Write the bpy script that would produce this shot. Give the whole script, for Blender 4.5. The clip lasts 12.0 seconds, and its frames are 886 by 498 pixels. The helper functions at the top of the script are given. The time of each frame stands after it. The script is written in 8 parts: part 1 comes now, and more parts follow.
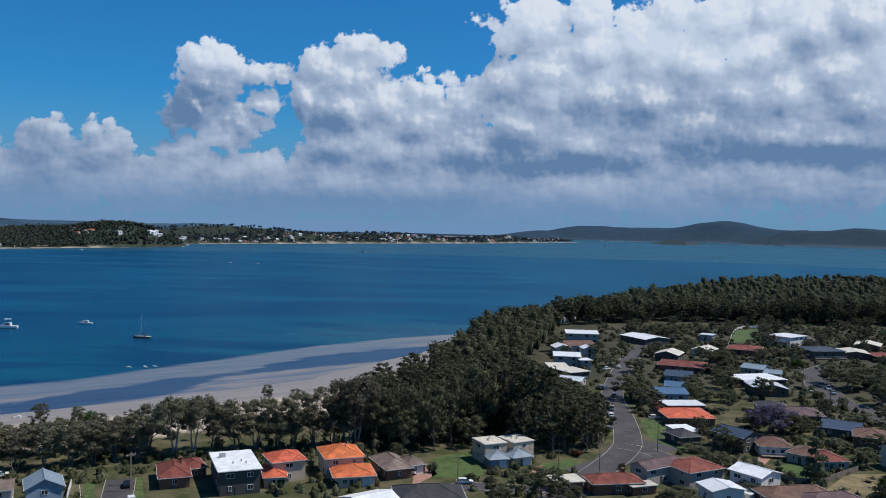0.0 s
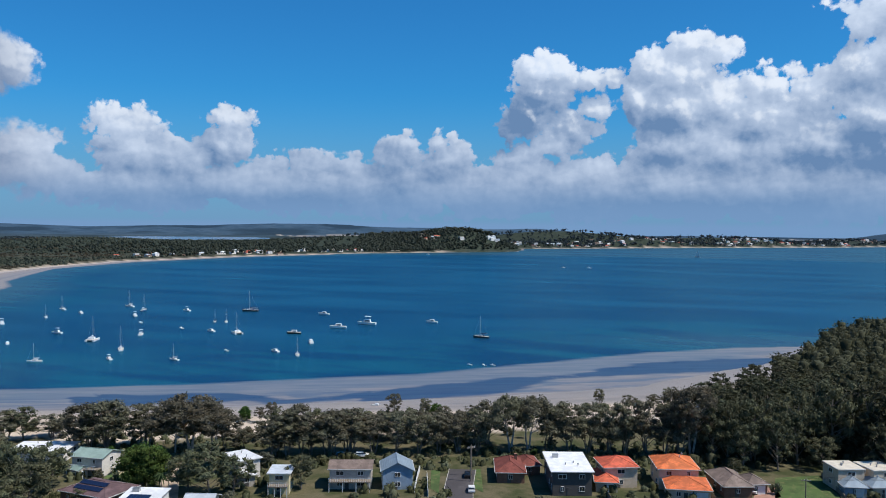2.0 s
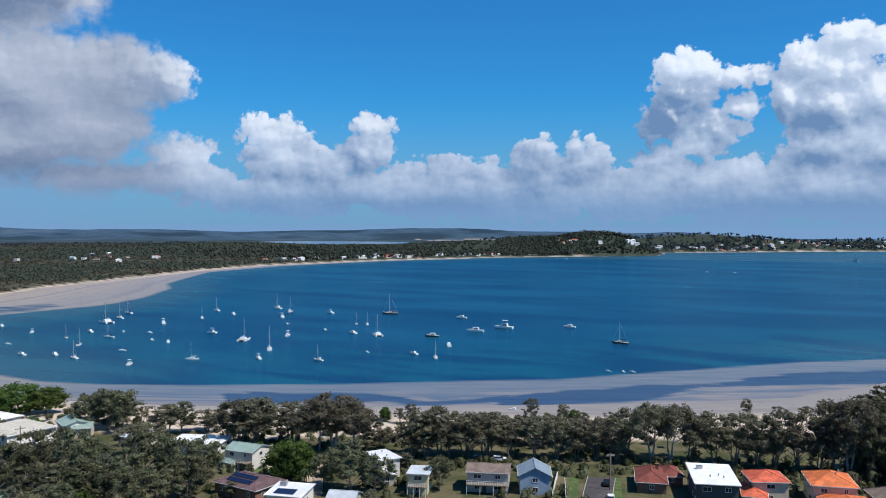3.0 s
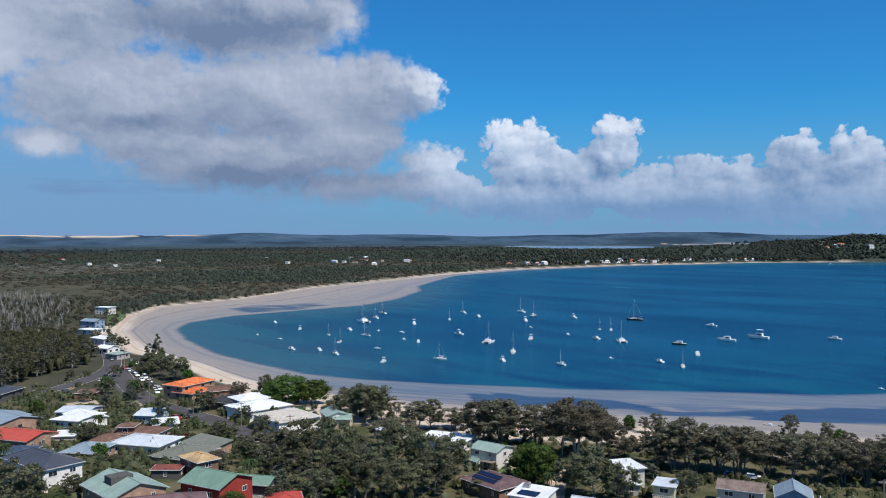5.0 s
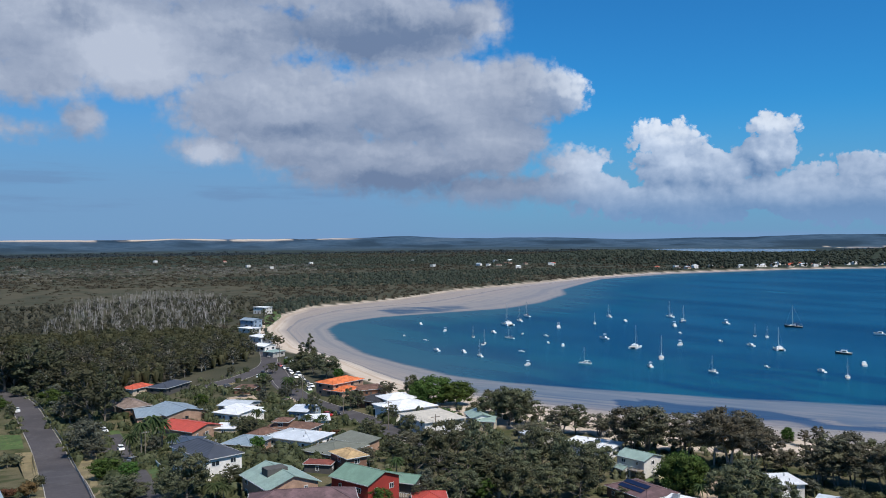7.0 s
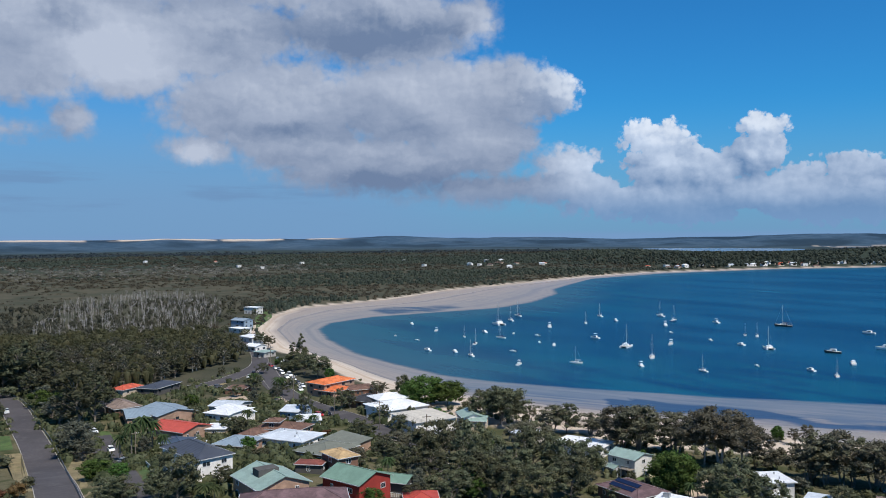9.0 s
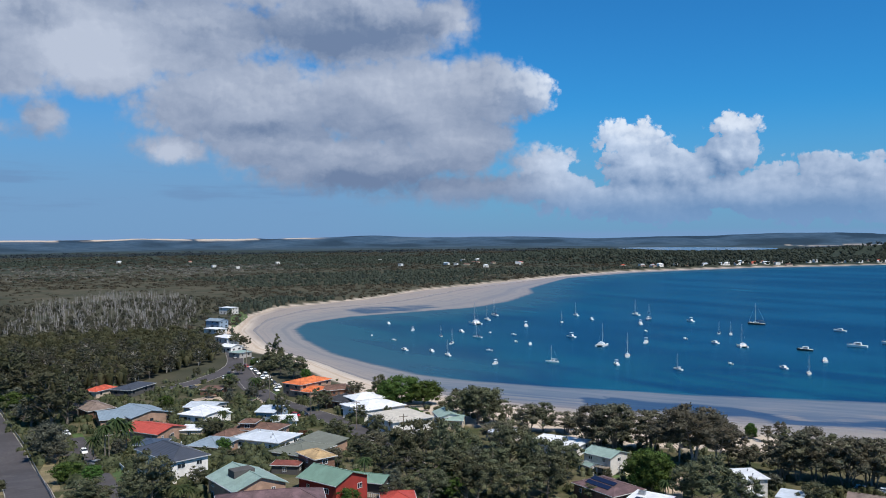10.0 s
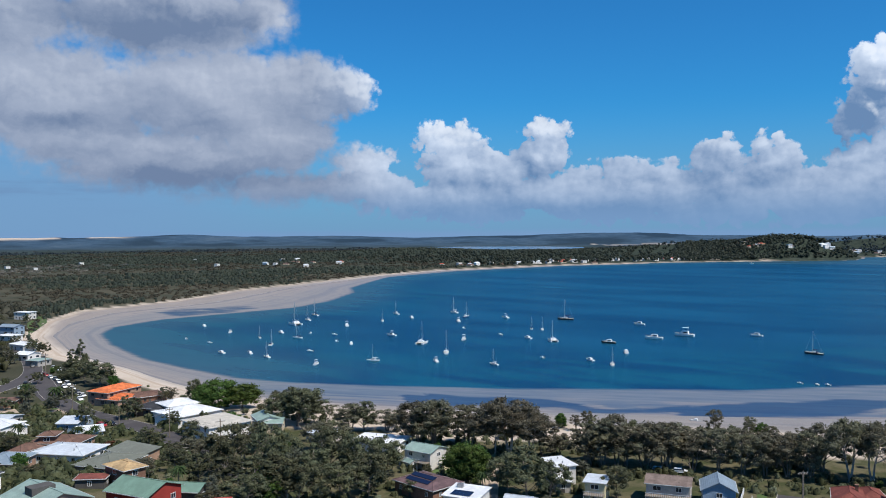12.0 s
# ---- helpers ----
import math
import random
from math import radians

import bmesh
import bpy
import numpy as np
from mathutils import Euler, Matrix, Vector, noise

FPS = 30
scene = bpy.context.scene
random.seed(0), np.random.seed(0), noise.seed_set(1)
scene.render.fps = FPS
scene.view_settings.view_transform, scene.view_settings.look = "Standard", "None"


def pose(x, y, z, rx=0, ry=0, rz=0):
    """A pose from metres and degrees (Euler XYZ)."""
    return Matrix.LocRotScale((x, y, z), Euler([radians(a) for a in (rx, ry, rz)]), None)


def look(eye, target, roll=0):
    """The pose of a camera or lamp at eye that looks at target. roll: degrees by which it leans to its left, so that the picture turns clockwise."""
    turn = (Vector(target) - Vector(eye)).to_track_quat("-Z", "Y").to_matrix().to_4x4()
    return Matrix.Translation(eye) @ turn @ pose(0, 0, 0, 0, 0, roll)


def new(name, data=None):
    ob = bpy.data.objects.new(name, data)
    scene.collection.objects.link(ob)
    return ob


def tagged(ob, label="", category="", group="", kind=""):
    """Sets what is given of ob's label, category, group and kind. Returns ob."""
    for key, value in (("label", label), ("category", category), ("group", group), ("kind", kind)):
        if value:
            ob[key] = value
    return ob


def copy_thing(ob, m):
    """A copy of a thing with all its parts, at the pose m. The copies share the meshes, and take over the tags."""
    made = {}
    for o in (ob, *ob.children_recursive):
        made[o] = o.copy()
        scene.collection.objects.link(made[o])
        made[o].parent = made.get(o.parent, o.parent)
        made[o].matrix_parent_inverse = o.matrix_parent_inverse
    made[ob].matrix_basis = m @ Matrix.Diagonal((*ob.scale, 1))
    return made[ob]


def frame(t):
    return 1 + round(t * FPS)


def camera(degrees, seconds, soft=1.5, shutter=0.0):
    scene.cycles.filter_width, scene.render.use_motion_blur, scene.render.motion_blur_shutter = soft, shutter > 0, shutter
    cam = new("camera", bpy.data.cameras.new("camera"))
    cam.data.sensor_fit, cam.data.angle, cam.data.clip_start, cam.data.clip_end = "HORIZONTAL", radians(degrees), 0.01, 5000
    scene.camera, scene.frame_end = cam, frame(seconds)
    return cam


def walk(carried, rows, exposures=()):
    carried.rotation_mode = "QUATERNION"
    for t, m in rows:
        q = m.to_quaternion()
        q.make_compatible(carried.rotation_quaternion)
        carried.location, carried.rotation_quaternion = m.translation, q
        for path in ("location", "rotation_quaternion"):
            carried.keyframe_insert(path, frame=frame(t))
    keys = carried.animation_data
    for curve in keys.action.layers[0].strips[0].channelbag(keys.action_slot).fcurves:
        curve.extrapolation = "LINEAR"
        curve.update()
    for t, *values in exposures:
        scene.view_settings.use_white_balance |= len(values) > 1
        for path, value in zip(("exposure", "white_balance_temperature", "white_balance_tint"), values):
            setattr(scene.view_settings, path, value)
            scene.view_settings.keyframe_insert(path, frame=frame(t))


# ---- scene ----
cam = camera(55.14, 12.0, soft=0.95)
# a drone that hovers and turns: yaw, tilt and lean
PATH = [
    (0.0, pose(0, 0, 72, 88.247, -1.241, -0.000)),
    (0.5, pose(0, 0, 72, 88.141, -1.073, 5.824)),
    (1.0, pose(0, 0, 72, 88.123, -0.852, 11.297)),
    (1.5, pose(0, 0, 72, 88.133, -0.649, 16.684)),
    (2.0, pose(0, 0, 72, 88.230, -0.495, 22.089)),
    (2.5, pose(0, 0, 72, 88.346, -0.295, 26.959)),
    (4.5, pose(0, 0, 72, 88.700, 0.101, 43.366)),
    (5.0, pose(0, 0, 72, 88.762, 0.194, 47.604)),
    (5.5, pose(0, 0, 72, 88.823, 0.256, 52.030)),
    (6.0, pose(0, 0, 72, 88.908, 0.323, 56.591)),
    (6.5, pose(0, 0, 72, 88.970, 0.330, 57.490)),
    (7.0, pose(0, 0, 72, 89.014, 0.377, 57.309)),
    (9.0, pose(0, 0, 72, 88.993, 0.427, 56.710)),
    (9.5, pose(0, 0, 72, 88.969, 0.475, 56.555)),
    (10.0, pose(0, 0, 72, 88.950, 0.490, 55.124)),
    (10.5, pose(0, 0, 72, 88.906, 0.471, 51.768)),
    (11.0, pose(0, 0, 72, 88.868, 0.442, 48.784)),
    (11.5, pose(0, 0, 72, 88.837, 0.374, 45.850)),
    (12.0, pose(0, 0, 72, 88.819, 0.350, 43.063)),
]
walk(cam, PATH, exposures=[(0.0, -0.15), (1.0, -0.03), (2.0, 0.08), (2.5, 0.18), (4.5, 0.15), (7.0, 0.08), (12.0, 0.12)])

# ---------------------------------------------------------------- light
SUN_AZ, SUN_EL = -84.0, 57.0          # degrees, left of +y is positive
sun = new("sun", bpy.data.lights.new("sun", "SUN"))
sun.data.energy, sun.data.angle, sun.data.color = 4.9, radians(0.55), (1.0, 0.95, 0.87)
_sa, _se = radians(SUN_AZ), radians(SUN_EL)
SUN_DIR = Vector((-math.sin(_sa) * math.cos(_se), math.cos(_sa) * math.cos(_se), math.sin(_se)))
sun.matrix_world = look(SUN_DIR * 900, (0, 0, 0))


class Nodes:
    """Short hand for node trees."""

    def __init__(self, tree):
        self.tree = tree

    def add(self, kind):
        return self.tree.nodes.new(kind)

    def attribute(self, name):
        n = self.add("ShaderNodeAttribute")
        n.attribute_name = name
        return n.outputs["Fac"]

    def put(self, socket, value):
        if hasattr(value, "is_output"):
            self.tree.links.new(value, socket)
        elif value is not None:
            socket.default_value = value

    def math(self, op, a, b=None, c=None, clamp=False):
        n = self.add("ShaderNodeMath")
        n.operation, n.use_clamp = op, clamp
        for s, v in zip(n.inputs, (a, b, c)):
            self.put(s, v)
        return n.outputs[0]

    def vec(self, op, a, b=None, c=None):
        n = self.add("ShaderNodeVectorMath")
        n.operation = op
        for s, v in zip(n.inputs, (a, b, c)):
            self.put(s, v)
        return n.outputs["Value"] if op in ("LENGTH", "DOT_PRODUCT") else n.outputs[0]

    def noise(self, vector, scale, detail=4.0, rough=0.55, dist=0.0, color=False):
        n = self.add("ShaderNodeTexNoise")
        self.put(n.inputs["Vector"], vector)
        self.put(n.inputs["Scale"], scale)
        self.put(n.inputs["Detail"], detail)
        self.put(n.inputs["Roughness"], rough)
        self.put(n.inputs["Distortion"], dist)
        return n.outputs["Color" if color else "Fac"]

    def mix(self, fac, a, b, mode="MIX"):
        n = self.add("ShaderNodeMix")
        n.data_type, n.blend_type = "RGBA", mode
        self.put(n.inputs[0], fac)
        for s, v in ((n.inputs[6], a), (n.inputs[7], b)):
            self.put(s, v if hasattr(v, "is_output") else (*v, 1.0))
        return n.outputs[2]

    def ramp(self, fac, lo, hi, smooth=True):
        n = self.add("ShaderNodeMapRange")
        n.interpolation_type = "SMOOTHSTEP" if smooth else "LINEAR"
        self.put(n.inputs[0], fac)
        self.put(n.inputs[1], lo)
        self.put(n.inputs[2], hi)
        return n.outputs[0]


# clouds: azimuth, elevation and half sizes of their heaps, in degrees
ANVIL = [(15.9, 10.3, 1.3, 1.1), (14.6, 10.0, 1.5, 1.1), (15.4, 8.9, 2.2, 1.3), (12.5, 9.6, 2.4, 0.6), (16.4, 7.4, 1.5, 1.4), (17.3, 6.5, 0.8, 0.8)]
LOW = [(11.9, 7.4, 1.1, 0.8), (13.3, 6.4, 1.6, 1.0), (14.4, 5.3, 1.4, 1.2), (17.1, 4.4, 1.3, 0.6), (18.0, 3.6, 1.8, 0.8), (15.7, 3.7, 1.7, 0.9), (22.2, 5.5, 0.8, 0.6),
        (20.9, 4.7, 1.1, 0.7), (21.8, 4.0, 1.6, 1.1), (21.3, 2.8, 2.4, 0.9), (24.6, 5.3, 1.1, 0.7), (25.3, 4.3, 1.5, 0.9), (24.8, 3.0, 2.1, 0.9), (11.9, 3.2, 2.1, 1.4),
        (14.7, 2.5, 2.4, 1.0), (18.3, 2.1, 2.3, 0.8)]
TOWER = [(6.0, 11.5, 1.3, 1.1), (3.9, 11.1, 0.9, 0.7), (8.2, 10.2, 1.5, 1.3), (6.7, 9.7, 2.4, 1.8), (9.2, 8.3, 1.0, 1.8), (6.8, 7.5, 2.8, 2.2), (4.1, 8.0, 1.7, 1.7),
        (1.1, 8.8, 2.0, 1.0), (-1.6, 8.0, 1.8, 1.2), (1.8, 6.8, 2.9, 1.6), (7.1, 5.3, 2.7, 1.8), (-1.3, 5.4, 3.0, 1.8), (3.3, 5.0, 2.8, 1.6), (8.6, 3.2, 2.7, 1.4),
        (4.7, 3.0, 2.7, 1.3), (0.6, 2.9, 3.0, 1.3), (-2.4, 2.9, 2.3, 1.3)]
MASS = [(-6.0, 13.1, 2.3, 1.8), (-9.3, 13.7, 1.5, 1.4), (-4.3, 12.1, 1.3, 1.0), (-9.8, 11.7, 2.4, 1.7), (-2.7, 13.1, 0.8, 0.3), (-12.8, 12.4, 2.2, 1.9), (-14.8, 13.8, 1.5, 1.3),
        (-18.1, 13.1, 2.4, 1.9), (-20.9, 13.8, 1.9, 1.6), (-20.1, 11.1, 2.7, 2.1), (-23.5, 12.5, 2.3, 2.0), (-26.0, 12.9, 2.3, 2.2), (-16.5, 10.8, 2.5, 1.9), (-7.1, 10.2, 3.2, 2.1),
        (-4.1, 9.6, 2.1, 1.4), (-2.6, 8.3, 1.7, 1.4), (-6.7, 8.5, 2.4, 1.5)]
MASS_LOW = [(-10.2, 8.7, 2.7, 1.9), (-13.5, 8.3, 2.7, 1.9), (-19.4, 8.8, 2.2, 1.8), (-22.1, 8.7, 3.1, 2.2), (-24.6, 9.9, 2.7, 2.3), (-26.7, 7.8, 2.5, 2.1), (-5.1, 6.5, 2.9, 1.8),
        (-9.6, 5.6, 3.2, 1.7), (-16.6, 6.8, 3.4, 1.8), (-21.4, 6.1, 4.0, 1.6), (-25.3, 5.7, 3.7, 1.6), (-6.2, 4.3, 3.5, 1.5), (-12.8, 4.9, 3.4, 1.3), (-17.1, 2.7, 2.4, 0.9),
        (-22.2, 3.0, 3.3, 0.9), (-25.7, 2.8, 3.1, 1.0), (-9.6, 2.1, 3.4, 0.9), (-29.3, 9.6, 4.2, 4.6), (-30.1, 4.7, 3.8, 3.1)]
GREY = [(61.0, 13.6, 7.3, 2.7), (54.9, 14.1, 1.7, 1.4), (53.8, 13.7, 0.9, 0.7), (53.0, 9.3, 4.6, 2.4), (49.3, 9.2, 1.6, 1.3), (58.3, 8.8, 6.9, 3.2), (68.1, 8.4, 7.3, 3.1),
        (72.7, 5.8, 2.2, 1.1), (61.0, 4.7, 7.3, 2.0), (54.2, 6.2, 3.8, 2.5), (66.3, 6.2, 4.6, 2.2), (80.2, 12.7, 8.4, 3.5), (83.4, 9.6, 4.6, 1.6), (76.8, 10.5, 3.8, 1.9),
        (80.1, 7.3, 1.3, 1.1), (84.1, 6.5, 1.9, 0.5), (89.2, 11.1, 6.5, 3.8), (71.7, 12.9, 5.7, 3.1), (71.6, 18.0, 19.1, 4.2), (94.4, 12.0, 9.9, 5.7)]
ROW = [(48.5, 4.7, 2.1, 0.9), (48.2, 3.1, 2.7, 1.2), (42.7, 5.9, 2.1, 1.1), (41.8, 4.4, 2.7, 1.6), (39.5, 4.2, 2.1, 1.4), (36.2, 6.7, 1.3, 0.8), (36.4, 5.0, 1.5, 1.5),
        (33.9, 3.8, 1.5, 0.5), (34.5, 2.7, 2.9, 1.1), (38.4, 2.4, 3.4, 1.0), (31.1, 3.7, 1.5, 0.8)]

BANK = [(6.0, 2.2, 34.0, 2.0), (34.0, 2.3, 17.0, 1.55), (52.0, 3.0, 8.0, 1.2), (30.4, 3.7, 1.3, 0.8), (28.3, 3.3, 1.6, 0.9), (33.9, 3.4, 1.6, 0.9), (24.3, 3.2, 3.5, 1.0), (38.2, 4.0, 1.6, 1.4)]

# paler and darker parts of the clouds: azimuth, elevation, half sizes, how much
SHADES = [(77.8, 11.2, 4.5, 2.6, 0.42), (80.7, 13.0, 1.8, 1.1, -0.35), (71.5, 12.9, 2.5, 1.3, -0.18), (62.3, 13.4, 7.5, 1.7, -0.55), (60.0, 10.2, 9.0, 1.1, 0.16),
          (50.5, 9.0, 3.5, 2.4, -0.20), (67.2, 6.8, 4.2, 0.7, -0.22), (59.0, 3.6, 8.0, 1.2, -0.32), (72.7, 5.3, 1.7, 0.9, 0.55), (54.0, 13.2, 1.2, 1.5, 0.35),
          (55.1, 6.4, 2.3, 1.2, 0.16), (62.4, 5.8, 4.0, 0.5, 0.14), (-7.1, 8.9, 1.9, 1.1, 0.34), (-4.9, 12.8, 2.2, 1.5, 0.24), (-12.3, 11.7, 3.2, 1.6, 0.26),
          (-2.9, 9.7, 1.3, 1.7, -0.30), (-8.2, 4.1, 7.0, 0.9, -0.42), (-4.8, 5.8, 1.8, 1.0, -0.22), (-18.7, 10.2, 3.0, 2.0, 0.20), (-26.0, 7.5, 3.0, 1.0, -0.12),
          (-18.5, 4.8, 5.5, 0.9, -0.34), (-25.0, 4.7, 5.0, 0.9, -0.30), (4.1, 10.6, 1.2, 0.9, 0.22), (7.0, 6.2, 1.7, 1.3, -0.22), (15.0, 10.5, 1.7, 0.9, 0.22),
          (16.6, 7.3, 1.2, 1.3, -0.35), (42.6, 5.4, 1.7, 0.9, 0.20), (36.5, 6.4, 1.2, 0.8, 0.12), (47.6, 4.2, 1.8, 0.9, 0.22)]
FILL = [(-15.0, 7.0, 9.0, 4.6), (-26.0, 8.0, 9.0, 6.0), (2.0, 5.0, 7.0, 3.0), (-22.0, 3.9, 9.0, 1.8)]


def build_world():
    w = bpy.data.worlds.new("sky")
    scene.world = w
    w.use_nodes = True
    w.node_tree.nodes.clear()
    n = Nodes(w.node_tree)
    way = n.add("ShaderNodeTexCoord").outputs["Generated"]
    sep = n.add("ShaderNodeSeparateXYZ")
    n.put(sep.inputs[0], way)
    deg = 180 / math.pi
    az = n.math("MULTIPLY", n.math("ARCTAN2", n.math("MULTIPLY", sep.outputs[0], -1.0), sep.outputs[1]), deg)
    el = n.math("MULTIPLY", n.math("ARCSINE", sep.outputs[2]), deg)
    comb = n.add("ShaderNodeCombineXYZ")
    n.put(comb.inputs[0], az)
    n.put(comb.inputs[1], el)
    place = comb.outputs[0]

    sky = n.add("ShaderNodeTexSky")
    sky.sky_type, sky.sun_disc, sky.sun_elevation, sky.sun_rotation = "NISHITA", False, radians(SUN_EL), radians(-SUN_AZ)
    sky.air_density, sky.dust_density, sky.ozone_density, sky.altitude = 1.0, 0.4, 3.0, 50.0
    blue = n.mix(1.0, sky.outputs[0], SKY_TINT, "MULTIPLY")
    veil = n.ramp(az, 50.0, 66.0)
    low = n.ramp(el, n.math("MULTIPLY_ADD", veil, 4.0, 9.0), n.math("MULTIPLY_ADD", veil, 2.0, -0.5))
    blue = n.mix(n.math("MULTIPLY", low, n.math("MULTIPLY_ADD", veil, 0.12, 0.8)), blue, HAZE)
    wisps = n.math("MULTIPLY", n.math("MULTIPLY", n.ramp(n.noise(n.vec("MULTIPLY", place, (0.10, 0.9, 1.0)), 1.0, 5.0, 0.6), 0.48, 0.68), veil), n.math("MULTIPLY", n.ramp(el, 0.8, 2.4), n.ramp(el, 5.5, 3.6)))
    blue = n.mix(n.math("MULTIPLY", wisps, 0.45), blue, (0.135, 0.235, 0.42))       # thin grey sheets of cloud

    # billows: large swells carry small ones
    def puffs(p, scale):
        v = n.add("ShaderNodeTexVoronoi")
        v.feature = "SMOOTH_F1"
        n.put(v.inputs["Vector"], p)
        n.put(v.inputs["Scale"], scale)
        n.put(v.inputs["Smoothness"], 0.35)
        return n.math("MULTIPLY", v.outputs["Distance"], v.outputs["Distance"])

    soft = n.ramp(az, 45.0, 53.0)                     # the near heap is seen from below, its edges worn

    def heaps(p, ragged=0.34):
        """How far the outlines swell out, from round heads of three sizes."""
        fine = n.vec("SUBTRACT", n.noise(p, 2.2, 4.0, 0.65, color=True), (0.5, 0.5, 0.5))
        q = n.vec("MULTIPLY_ADD", fine, (0.5, 0.4, 0.0), p)
        h = n.math("ADD", n.math("MULTIPLY", puffs(q, 0.55), -0.30), n.math("MULTIPLY", puffs(q, 1.3), -0.32))
        return n.math("ADD", n.math("ADD", h, n.math("MULTIPLY", puffs(q, 3.0), -0.14)), n.math("MULTIPLY_ADD", n.noise(p, 2.6, 7.0, 0.66), ragged, 0.13))

    def clumps(p):
        """Distance from the heaps of the lists, negative inside."""
        warp = n.vec("SUBTRACT", n.noise(p, 0.5, 3.0, 0.6, color=True), (0.5, 0.5, 0.5))
        q = n.vec("MULTIPLY_ADD", warp, (1.3, 1.0, 0.0), p)
        d = None
        for a, e, ra, re in ANVIL + LOW + TOWER + MASS + MASS_LOW + GREY + ROW + BANK + FILL:
            one = n.vec("LENGTH", n.vec("MULTIPLY_ADD", q, (1 / ra, 1 / re, 0.0), (-a / ra, -e / re, 0.0)))
            k = 0.42 * min(re, 2.4)
            if (a, e, ra, re) in FILL:      # shallow within, steep without
                one = n.math("MAXIMUM", n.math("MULTIPLY_ADD", one, 0.14, -0.32), n.math("MULTIPLY_ADD", one, 2.4, -2.58))
            else:
                one = n.math("MULTIPLY_ADD", one, k, -k)
            d = one if d is None else n.math("SMOOTH_MIN", d, one, 0.10)
        return d

    body = clumps(place)
    heap = heaps(place)
    here = n.math("SUBTRACT", n.math("MULTIPLY", heap, n.math("MULTIPLY_ADD", soft, -0.35, 1.0)), body)
    cover = n.ramp(here, n.math("MULTIPLY_ADD", soft, -0.12, -0.03), n.math("MULTIPLY_ADD", soft, 0.22, 0.09))
    # sunlit sides of the heaps and of the round heads on them
    large = n.math("SUBTRACT", clumps(n.vec("ADD", place, (-0.6, 1.05, 0.0))), body)
    small = n.math("SUBTRACT", heaps(place, 0.10), heaps(n.vec("ADD", place, (-0.26, 0.24, 0.0)), 0.10))
    swell = n.noise(n.vec("MULTIPLY", place, (0.075, 0.19, 1.0)), 1.0, 1.5, 0.5)
    bright = n.math("ADD", n.math("MULTIPLY", large, n.math("MULTIPLY_ADD", soft, -0.45, 0.75)), n.math("MULTIPLY", small, n.math("MULTIPLY_ADD", soft, -0.40, 0.62)))
    stir = n.vec("MULTIPLY_ADD", n.vec("SUBTRACT", n.noise(place, 0.6, 6.0, 0.65, color=True), (0.5, 0.5, 0.5)), (2.6, 1.7, 0.0), place)
    for a, e, ra, re, much in SHADES:
        far_off = n.vec("LENGTH", n.vec("MULTIPLY_ADD", stir, (1 / ra, 1 / re, 0.0), (-a / ra, -e / re, 0.0)))
        bright = n.math("MULTIPLY_ADD", n.ramp(far_off, 1.4, 0.1), much * (1.5 if a > 46 else 1.15), bright)
    billow = n.math("ADD", n.noise(n.vec("MULTIPLY", stir, (0.30, 0.55, 1.0)), 1.0, 5.0, 0.58), -0.5)
    bright = n.math("MULTIPLY_ADD", billow, 1.1, bright)
    bright = n.math("ADD", bright, n.math("MULTIPLY", n.math("ADD", swell, -0.5), n.math("MULTIPLY_ADD", soft, -0.3, 1.2)))
    bright = n.math("ADD", bright, n.math("MULTIPLY_ADD", n.ramp(el, 4.0, 13.0), n.math("MULTIPLY_ADD", soft, -0.32, 0.50), n.math("MULTIPLY_ADD", soft, 0.12, 0.31)))
    crest = n.math("MULTIPLY", n.ramp(n.math("ADD", n.math("MULTIPLY", large, 0.8), small), 0.12, 0.42), n.ramp(el, 4.0, 8.0))     # sunlit crowns of the billows
    bright = n.ramp(bright, -0.05, 1.10, False)
    base = n.ramp(el, 1.5, 5.0)                       # flat bases low down lie in the shade of what is above
    bright = n.math("MULTIPLY", bright, n.math("MULTIPLY_ADD", base, 0.35, 0.65))
    bright = n.math("MULTIPLY", bright, n.math("MULTIPLY_ADD", soft, -0.36, 1.0))
    tone = n.mix(bright, n.mix(soft, CLOUD_SHADE, (0.148, 0.212, 0.345)), n.mix(soft, CLOUD_LIT, (0.62, 0.68, 0.80)))
    tone = n.mix(n.math("MULTIPLY", crest, n.math("MULTIPLY_ADD", soft, -0.40, 0.45)), tone, (0.88, 0.92, 0.97))
    tone = n.mix(n.math("MULTIPLY", n.ramp(el, 3.4, 0.3), 0.85), tone, HAZE)
    out = n.mix(cover, blue, tone)
    out = n.mix(n.ramp(el, 0.25, -0.25), out, HAZE)
    bg = n.add("ShaderNodeBackground")
    n.put(bg.inputs[0], out)
    n.put(bg.inputs[1], 1.0)
    end = n.add("ShaderNodeOutputWorld")
    n.put(end.inputs[0], bg.outputs[0])


SKY_TINT = (0.014, 0.066, 0.108)
HAZE = (0.17, 0.305, 0.525)
CLOUD_LIT, CLOUD_SHADE = (0.63, 0.73, 0.89), (0.132, 0.235, 0.420)
build_world()

# ---------------------------------------------------------------- materials
MATS = {}


